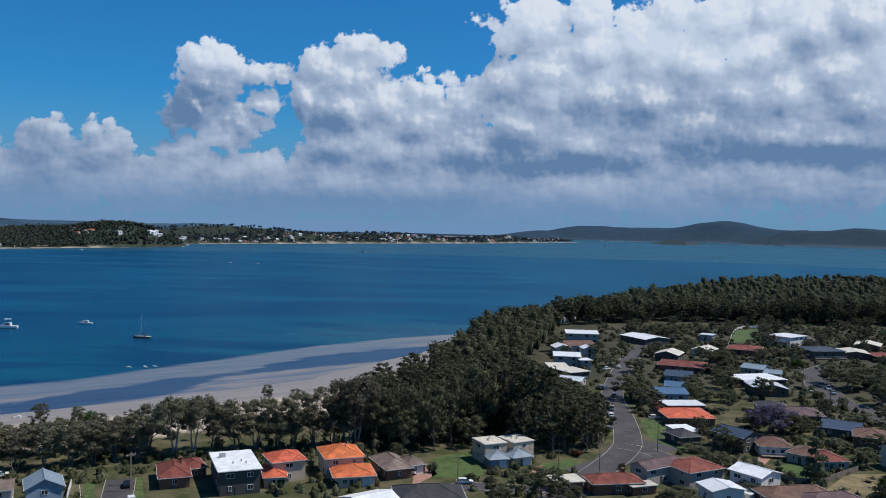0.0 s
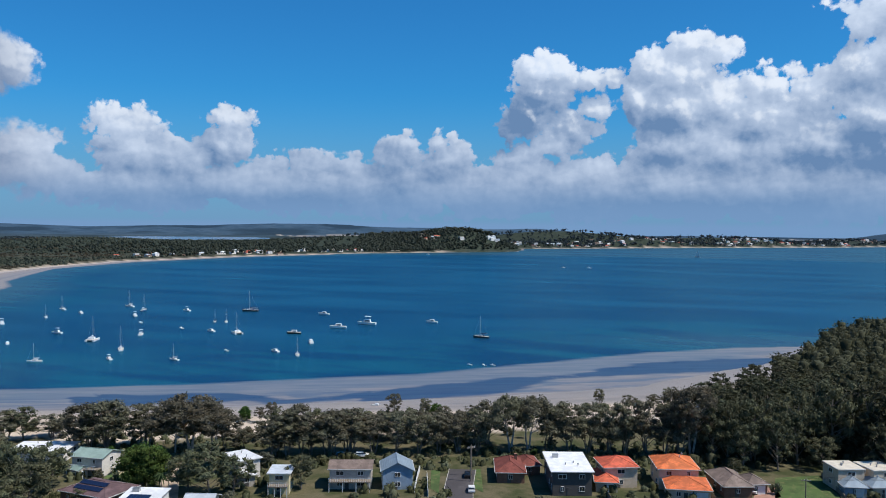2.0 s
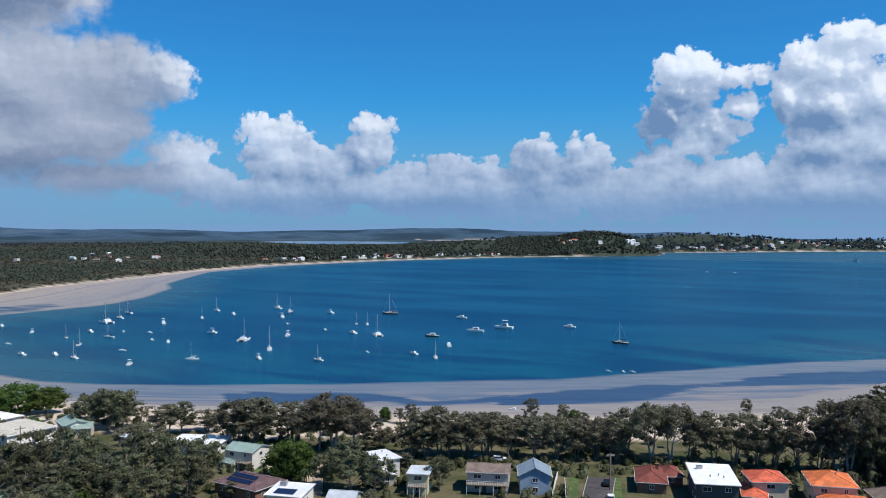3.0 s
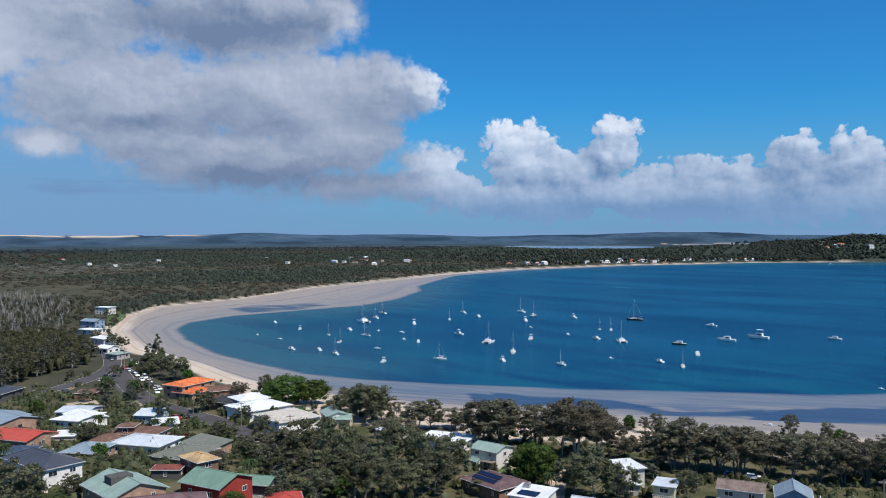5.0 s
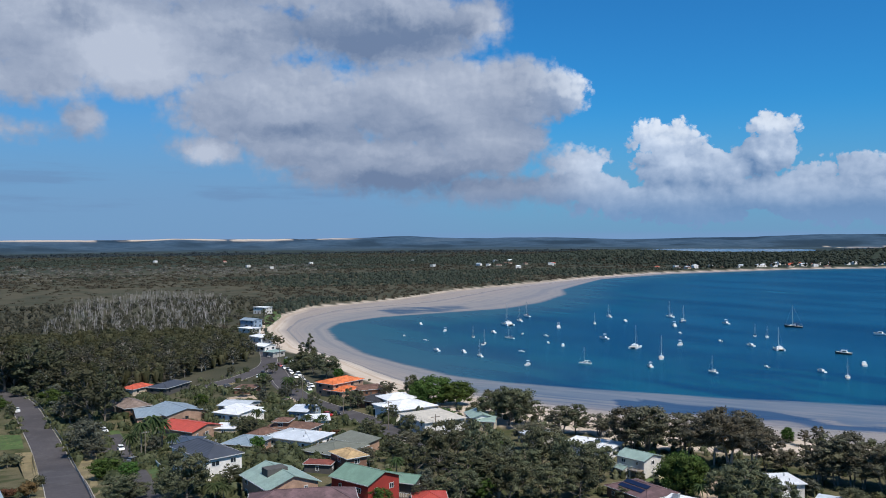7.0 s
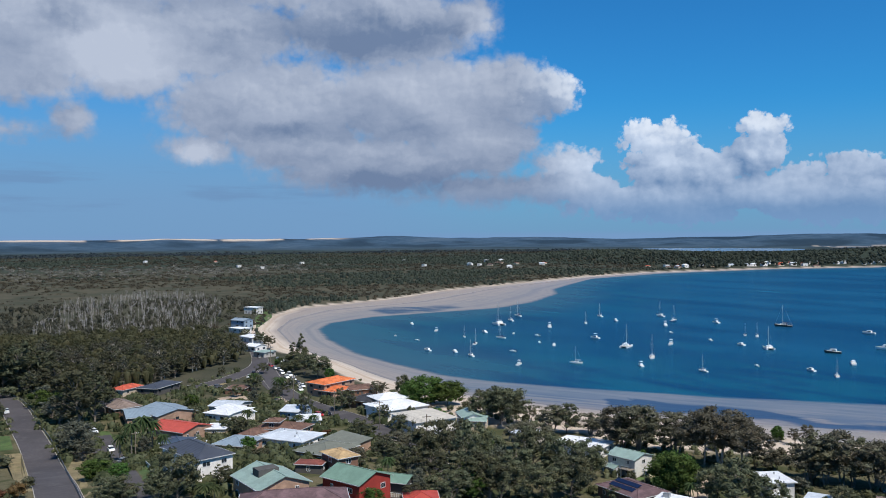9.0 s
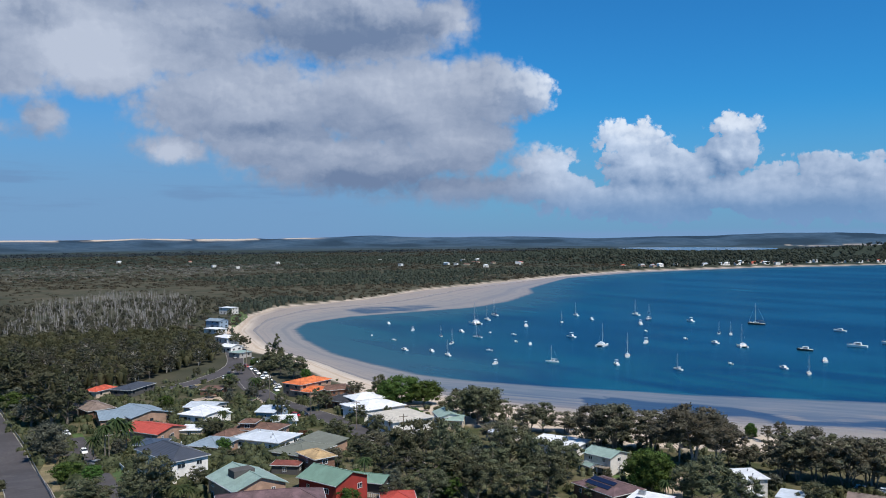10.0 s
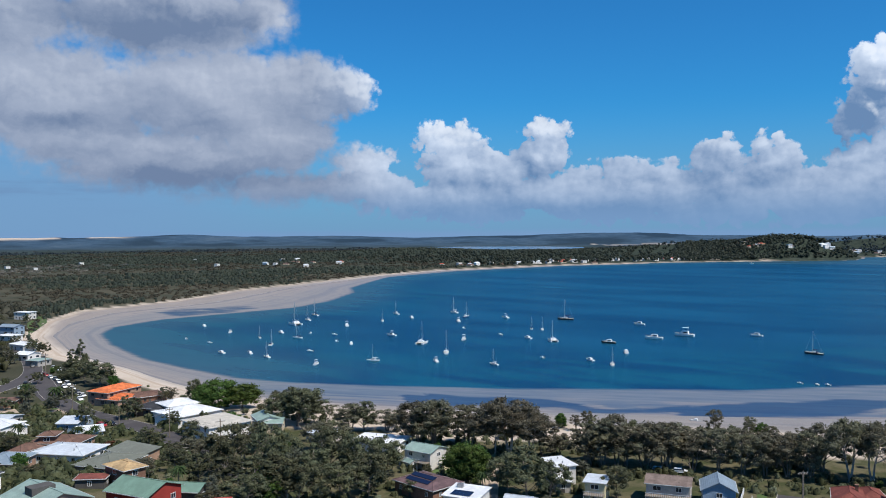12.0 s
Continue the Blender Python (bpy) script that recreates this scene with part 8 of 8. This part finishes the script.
def plant_woods():
    X, Y, rng = scatter(21, WOOD_NEAR, 6.6)
    ok = clear_of(X, Y, 2.0)
    X, Y = X[ok], Y[ok]
    tall = np.where(Y < 400, rng.uniform(8.5, 13.8, len(X)), rng.uniform(10, 17, len(X)))
    tall = tall * np.where((X > 28) & (Y < 420), 0.72, 1.0)
    order = np.argsort(np.hypot(X, Y))
    for i in order[:190]:
        tree("wood", X[i], Y[i], tall[i], rng.uniform(3.6, 6.2), "trees of the woods")
    rest = order[190:]
    canopy("point_woods", X[rest], Y[rest], tall[rest], rng.uniform(3.8, 5.2, len(rest)), LEAF_WOOD_DIM, "dense dark woods behind the beach", rng, 5, 30, 0.12)
    X, Y, rng = scatter(23, [(-25, 250), (12, 268), (50, 262), (64, 330), (52, 398), (40, 396), (30, 330), (0, 300), (-20, 300)], 4.2)
    ok = clear_of(X, Y, 1.0)
    canopy("wood_edge", X[ok], Y[ok], rng.uniform(3.0, 6.5, ok.sum()), rng.uniform(1.6, 2.8, ok.sum()), LEAF_WOOD_DIM, "dark scrub along the edge of the woods", rng, 2, 20, 0.2, True)
    X, Y, rng = scatter(22, WOOD_POINT, 8.0)
    ok = clear_of(X, Y, 2.0)
    X, Y = X[ok], Y[ok]
    edge = line_distance(X, Y, WOOD_POINT[:5], False)[0]
    tall = rng.uniform(10, 16, len(X)) + 9 * fractal(X / 45, Y / 45, 3)
    order = np.argsort(edge)
    for i in order[:90]:
        tree("wood", X[i], Y[i], tall[i], rng.uniform(4.2, 7.2), "trees of the woods")
    for lo, hi, lumps, name in ((90, 700, 5, "woodland"), (700, 99999, 2, "back_woodland")):
        pick = order[lo:hi]
        canopy(name, X[pick], Y[pick], tall[pick], rng.uniform(4.2, 6.0, len(pick)), LEAF_WOOD_DIM, "dense dark woods on the point", rng, lumps, 28 if lumps > 2 else 8, 0.13)


def plant_plain():
    """The swamp woods and heath west of the village, out to the far country."""
    near = [(-400, 20), (-395, 90), (-418, 122), (-440, 150), (-470, 172), (-560, 180), (-640, 205), (-700, 245), (-790, 300), (-900, 330), (-900, 20)]
    X, Y, rng = scatter(31, near, 7.2)
    ok = clear_of(X, Y, 2.5)
    X, Y = X[ok], Y[ok]
    r = np.hypot(X, Y)
    close = r < 520
    picks = np.flatnonzero(close)
    rng.shuffle(picks)
    for i in picks[:110]:
        tree("swamp" if rng.random() < 0.7 else "wood", X[i], Y[i], rng.uniform(9, 14), rng.uniform(3.2, 4.8), "trees of the swamp")
    rest = np.ones(len(X), bool)
    rest[picks[:110]] = False
    r = np.hypot(X, Y)
    deep = rest & (r < 600)
    n = deep.sum()
    canopy("swamp_woods", X[deep], Y[deep], rng.uniform(7, 11, n), rng.uniform(3.0, 4.6, n), LEAF_SHADE, "dark swamp woods behind the village", rng, 4, 26, 0.13)
    thin = rest & (r >= 600) & (rng.random(len(X)) < np.where(r < 740, 0.6, 0.34))
    n = thin.sum()
    canopy("swamp_scrub", X[thin], Y[thin], rng.uniform(3, 6.5, n), rng.uniform(2.2, 3.4, n), LEAF_SCRUB, "thin grey-green scrub of the swamp", rng, 2, 16)
    # the far plain: spacing and clump size grow with distance
    n = 62000
    rng = np.random.default_rng(33)
    rr = np.exp(rng.uniform(math.log(560), math.log(4850), n))
    aa = np.radians(rng.uniform(-32, 90, n))
    X, Y = -np.sin(aa) * rr, np.cos(aa) * rr
    z, s = lie(X, Y)[:2]
    deg = np.degrees(aa)
    # belts of forest that lie across the plain, with open heath and pale dead woods between
    mass = fractal(np.log(rr) * 11, deg / 16, 4) * 0.62 + fractal(X / 240, Y / 240, 4) * 0.38
    mass = mass + 0.14 * np.exp(-((rr - 1370) / 95) ** 2) * smooth(58, 70, deg) - 0.30 * np.exp(-((rr - 1040) / 190) ** 2) * smooth(68, 72, deg)
    mass = mass - 0.16 * np.exp(-((rr - 1720) / 190) ** 2) * smooth(64, 70, deg) + 0.12 * np.exp(-((rr - 2350) / 160) ** 2) - 0.10 * np.exp(-((rr - 2750) / 150) ** 2)
    mass = mass + 0.12 * np.exp(-((rr - 3200) / 200) ** 2) - 0.10 * np.exp(-((rr - 3650) / 170) ** 2) + 0.12 * np.exp(-((rr - 4050) / 150) ** 2)
    open_heath = (np.exp(-((rr - 1040) / 170) ** 2) * smooth(68, 72, deg) > 0.4)
    size = np.clip(rr * 0.0040, 2.4, 12)
    edge = np.where((rr > 1500) & (np.degrees(aa) < 52), 26, 1.5)
    ok = (s > edge) | ((z > 3) & (rr > 2800))
    ok &= ~inside(near, X, Y) & ~inside(WOOD_POINT, X, Y) & ~inside(WOOD_NEAR, X, Y)
    ok &= ~((np.degrees(aa) < 50) & (rr < 1300)) & ~((Y > 1500) & (X > -1250) & (rr < 3900)) & clear_of(X, Y, 5)
    ok &= (mass > 0.45) | (rng.random(n) < np.where(open_heath, 0.12, 0.60)) | (np.degrees(aa) < 45)
    ok &= rr < 3000 + 600 * rng.random(n)
    ok &= ~((rr > 2920) & (deg > 31.5) & (deg < 46.5))
    ok &= ~((rr > 3000) & (np.degrees(aa) < -8))
    ok &= ~((rr > 4740) & (np.degrees(aa) > 60))
    X, Y, rr, mass, size, deg = X[ok], Y[ok], rr[ok], mass[ok], size[ok], deg[ok]
    dark = mass + 0.03 * rng.normal(size=len(X)) > 0.50
    high = np.where(dark, np.clip(3.6 + 26 * (mass - 0.50), 3.6, 8), np.clip(1.5 + 5 * (mass - 0.3), 1.0, 2.4)) * rng.uniform(0.8, 1.2, len(X))
    high = np.where(Y > 1650, np.maximum(high, 5), high)
    high = np.where(rr > 2500, np.minimum(high, 5.0), high)
    dark |= (Y > 1700) & (deg < 50)
    # from here out, haze is mixed into the leaf colours
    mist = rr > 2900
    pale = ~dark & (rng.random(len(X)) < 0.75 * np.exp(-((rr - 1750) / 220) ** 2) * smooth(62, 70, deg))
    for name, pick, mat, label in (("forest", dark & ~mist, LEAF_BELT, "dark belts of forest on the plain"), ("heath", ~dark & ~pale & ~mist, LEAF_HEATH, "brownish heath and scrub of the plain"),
                                   ("dead_woods", pale & ~mist, LEAF_PALE, "pale grey dead woods on the plain"), ("far_forest", dark & mist, LEAF_FAR_HAZED, "forest of the far country, blue-green haze put into its leaf colour"),
                                   ("far_heath", ~dark & mist, LEAF_HEATH_HAZED, "heath of the far country, grey-green haze put into its leaf colour")):
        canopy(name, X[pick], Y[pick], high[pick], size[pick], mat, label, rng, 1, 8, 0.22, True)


def plant_far_shore():
    """Close woods on the headland and the spit across the bay."""
    rng = np.random.default_rng(35)
    n = 21000
    X, Y = rng.uniform(-1700, 650, n), rng.uniform(1300, 3850, n)
    d, _ = line_distance(X, Y, SHORE[22:33], False)
    s = lie(X, Y)[1]
    ok = (s > 14) & (d < 520) & clear_of(X, Y, 3.0) & (rng.random(n) < np.where(d < 200, 1.0, 0.40))
    bx, by, _ = scatter(36, [(-1020, 1900), (-905, 1765), (-650, 2085), (-700, 2290), (-900, 2330), (-1150, 2200)], 10.0)
    bluff = (lie(bx, by)[1] > 5) & clear_of(bx, by, 2.0)
    X, Y = np.concatenate([X[ok], bx[bluff]]), np.concatenate([Y[ok], by[bluff]])
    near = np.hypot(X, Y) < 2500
    # the farther woods get leaves with haze blue in their colour
    for pick, mat in ((near, LEAF_BELT), (~near, LEAF_FAR_HAZED)):
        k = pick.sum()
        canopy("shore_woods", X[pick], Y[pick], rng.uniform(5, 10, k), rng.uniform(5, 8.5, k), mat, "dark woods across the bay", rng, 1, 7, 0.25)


LEAF_BELT = foliage("leaf_belt", (0.030, 0.040, 0.032), (0.070, 0.080, 0.060))
LEAF_HEATH = foliage("leaf_heath", (0.056, 0.054, 0.036), (0.100, 0.094, 0.066))
LEAF_PALE = foliage("leaf_pale", (0.105, 0.100, 0.090), (0.175, 0.168, 0.152))
# bluer copies for far heath and forest: distance haze as leaf colour
LEAF_HEATH_HAZED = foliage("leaf_heath_hazed", (0.058, 0.066, 0.064), (0.095, 0.104, 0.100))
LEAF_FAR_HAZED = foliage("leaf_far_hazed", (0.024, 0.038, 0.046), (0.048, 0.066, 0.074))


def dead_trees():
    """Pale bare trunks standing in the swamp."""
    rng = np.random.default_rng(41)
    tv, tf = [], []
    X, Y, _ = scatter(42, [(-580, 105), (-548, 176), (-640, 212), (-770, 262), (-930, 300), (-1010, 240), (-900, 150), (-760, 110), (-640, 80)], 6.5)
    for x, y in zip(X, Y):
        if rng.random() < 0.52:
            continue
        z, h = ground_at(x, y), rng.uniform(4.5, 11)
        lean = rng.normal(size=2) * 1.1
        head = np.array([x + lean[0], y + lean[1], z + h])
        foot = np.array([x, y, z - 0.3])
        tube(tv, tf, foot, head, 0.13, 0.05, 4)
        for k in range(5):
            a, f = rng.uniform(0, 6.28), rng.uniform(0.45, 0.85)
            p = foot + (head - foot) * f
            tube(tv, tf, p, p + np.array([math.cos(a) * 1.8, math.sin(a) * 1.8, rng.uniform(1.2, 2.8)]), 0.09, 0.03, 3)
    quads = [f if len(f) == 4 else (*f, f[-1]) for f in tf]
    ob = new("dead_trees", tri_mesh("dead_trees", tv, quads, [DEAD_WOOD]))
    tagged(ob, "pale bare trunks of dead paperbark trees", "dead trees", kind="stuff")


def gardens():
    """Shrubs, small trees and undergrowth between the houses and under the shore trees."""
    rng = np.random.default_rng(51)
    region = [(-420, 25), (-400, 110), (-440, 190), (-380, 190), (-300, 195), (-205, 235), (-148, 272), (-60, 320), (-20, 250), (50, 262), (72, 350), (100, 480), (190, 620), (320, 615),
              (330, 400), (190, 190), (60, 190), (-60, 170), (-150, 120), (-180, 60)]
    X, Y, _ = scatter(52, region, 8.5)
    ok = clear_of(X, Y, 0.8) & (lie(X, Y)[1] > 8)
    X, Y = X[ok], Y[ok]
    order = rng.permutation(len(X))[:150]
    for i in order:
        u, far = rng.random(), np.hypot(X[i], Y[i]) > 300
        if u < 0.34:
            tree(rng.choice(["shrub", "shrub", "bush", "rust"]), X[i], Y[i], rng.uniform(1.6, 3.2), rng.uniform(1.2, 2.2), "garden shrubs")
        elif u < 0.66:
            tree("broad", X[i], Y[i], rng.uniform(3.2, 6), rng.uniform(1.8, 2.9), "garden trees")
        elif u < 0.80:
            tree("green", X[i], Y[i], rng.uniform(3.5, 6), rng.uniform(2.0, 2.8), "garden trees")
        elif u < 0.86:
            tree("palm", X[i], Y[i], rng.uniform(4.5, 7.5), None, "garden palms")
        elif u < 0.93:
            tree("grey", X[i], Y[i], rng.uniform(4, 7), rng.uniform(2.2, 3.2), "garden trees")
        else:
            tree("oak", X[i], Y[i], rng.uniform(7, 10), rng.uniform(2.6, 3.6), "garden trees")
    # low growth that fills the gardens
    X, Y, _ = scatter(53, region, 4.5)
    ok = clear_of(X, Y, -1.0) & (lie(X, Y)[1] > 6) & (fractal(X / 22, Y / 22, 3) + 0.12 * rng.random(len(X)) > 0.53)
    for poly in LAWNS:
        ok &= ~inside(poly, X, Y)
    X, Y = X[ok], Y[ok]
    half = rng.random(len(X)) < 0.6
    for pick, mat, word in ((half, LEAF_SHADE, "dark green"), (~half, LEAF_DARK, "olive")):
        n = pick.sum()
        canopy("undergrowth", X[pick], Y[pick], rng.uniform(1.2, 3.6, n), rng.uniform(0.9, 1.8, n), mat, word + " low garden growth between the houses", rng, 2, 16, 0.18, True)
    # taller leafy growth on the hill side
    west = [(-420, 30), (-395, 115), (-330, 150), (-270, 160), (-225, 150), (-190, 90), (-175, 40)]
    X, Y, _ = scatter(54, west, 6.5)
    ok = clear_of(X, Y, 0.2)
    for poly in LAWNS:
        ok &= ~inside(poly, X, Y)
    X, Y = X[ok], Y[ok]
    canopy("garden_trees", X, Y, rng.uniform(2.2, 4.8, len(X)), rng.uniform(1.9, 3.2, len(X)), LEAF_SHADE, "dark green garden trees between the houses", rng, 3, 17, 0.17, True)
    east = [(-20, 230), (60, 210), (160, 190), (330, 400), (330, 610), (190, 622), (70, 540), (56, 420), (66, 350), (55, 262)]
    X, Y, _ = scatter(55, east, 9.0)
    ok = clear_of(X, Y, 0.3)
    for poly in LAWNS:
        ok &= ~inside(poly, X, Y)
    X, Y = X[ok], Y[ok]
    # the darkened forest leaves again, cloud shade on this side included
    canopy("garden_trees", X, Y, rng.uniform(1.4, 3.4, len(X)), rng.uniform(1.4, 2.4, len(X)), LEAF_WOOD_DIM, "dark garden trees and hedges between the houses", rng, 3, 20, 0.17, True)
    X, Y, _ = scatter(56, east, 26.0)
    ok = clear_of(X, Y, 1.5)
    for poly in LAWNS:
        ok &= ~inside(poly, X, Y)
    for i in np.flatnonzero(ok):
        tree("broad" if rng.random() < 0.7 else "wood", X[i], Y[i], rng.uniform(5.5, 9.5), rng.uniform(3.0, 5.2), "garden trees")
    # thick low growth between the front row of houses and the shore trees
    front = [(-128, 200), (-110, 208), (-80, 226), (-40, 240), (0, 248), (-5, 262), (-45, 256), (-85, 240), (-125, 218)]
    X, Y, _ = scatter(57, front, 3.4)
    ok = clear_of(X, Y, -0.5) & (fractal(X / 12, Y / 12, 2) > 0.36)
    X, Y = X[ok], Y[ok]
    canopy("undergrowth", X, Y, rng.uniform(1.0, 3.4, len(X)), rng.uniform(1.0, 2.0, len(X)), LEAF_SHADE, "dark thicket under the shore trees", rng, 2, 18, 0.17, True)
    # undergrowth along the back of the beach
    line = dense([(-330, 186), (-262, 203), (-205, 234), (-148, 268), (-110, 290), (-63, 325), (-34, 345)], 5.0)
    for p in line:
        for k in range(1):
            x, y = p.x + rng.normal() * 4, p.y - 4 - rng.random() * 14
            if clear_of(np.array([x]), np.array([y]), 0.5)[0]:
                if rng.random() < 0.72:
                    tree("shrub", x, y, rng.uniform(1.5, 3.2), rng.uniform(1.6, 2.8), "beach scrub")
                else:
                    tree("oak", x, y, rng.uniform(5, 8), rng.uniform(2.2, 3.2), "trees of the shore")


FAR_HOUSES = []


def far_house(x, y, turn, scale):
    if not FAR_HOUSES:
        for w, d, h, kind, rf, wl in ((13, 9, 5.2, "hip", "white_sheet", "white_render"), (15, 10, 3.2, "hip", "coral_tile", "cream_render"), (14, 8, 5.0, "gx", "pale_sheet", "white_render"),
                                      (11, 9, 6.0, "flat", "cream_sheet", "white_render"), (14, 9, 3.2, "hip", "brown_tile", "beige_render")):
            FAR_HOUSES.append(house(x, y, turn, w, d, h, kind, 1.8, rf, wl, {"white_sheet": "white house across the bay", "coral_tile": "cream house with red roof across the bay", "pale_sheet": "white house with grey gable roof across the bay",
                              "cream_sheet": "white cubic house across the bay", "brown_tile": "beige house with brown roof across the bay"}[rf], group="houses across the bay", plain=True))
            x += 26
        return
    _pick.shuffle(FAR_HOUSES)
    z = ground_at(x, y)
    FOOTPRINTS.append((x, y, 7 * scale))
    copy_thing(FAR_HOUSES[0], pose(x, y, z, 0, 0, turn) @ Matrix.Scale(scale, 4))


def far_towns():
    rng = np.random.default_rng(61)
    runs = (([(-1105, 1240), (-1065, 1440), (-960, 1700), (-850, 1850)], 48, 80, 0.85), ([(-716, 2330), (-520, 2530), (-340, 2725), (-100, 2945), (130, 3150)], 96, 95, 0.95),
            ([(180, 3200), (360, 3440), (540, 3680)], 24, 60, 1.0))
    for pts, count, deep, size in runs:
        line = dense(pts, 12)
        for k in range(count):
            i = rng.integers(1, len(line) - 1)
            w = (line[i + 1] - line[i - 1]).normalized()
            inland = Vector((-w.y, w.x))
            p = line[i] + inland * (18 + deep * rng.random() ** 1.6)
            far_house(p.x, p.y, math.degrees(math.atan2(w.y, w.x)) + rng.normal() * 14, size * rng.uniform(0.8, 1.15))
    hx, hy = rng.uniform(-960, -650, 4000), rng.uniform(1850, 2250, 4000)
    hz, hs = lie(hx, hy)[:2]
    ridge = np.flatnonzero((hz > 25) & (hz < 41) & (hs < 175))
    for k in ridge[:36]:      # houses high on the wooded bluff
        far_house(hx[k], hy[k], 40 + rng.normal() * 20, rng.uniform(0.8, 1.1))
    for k in range(13):      # a settlement on the plain
        a, r = radians(53.5 + rng.normal() * 1.6), 1900 + rng.normal() * 90
        far_house(-math.sin(a) * r, math.cos(a) * r, rng.uniform(0, 180), 0.9)
    for k in range(6):
        a, r = radians(rng.choice([70.5, 66.0, 60.0, 76.0]) + rng.normal() * 0.8), 2000 + rng.normal() * 200
        far_house(-math.sin(a) * r, math.cos(a) * r, rng.uniform(0, 180), 0.85)


far_towns()
plant_woods()
plant_plain()
plant_far_shore()
dead_trees()
gardens()
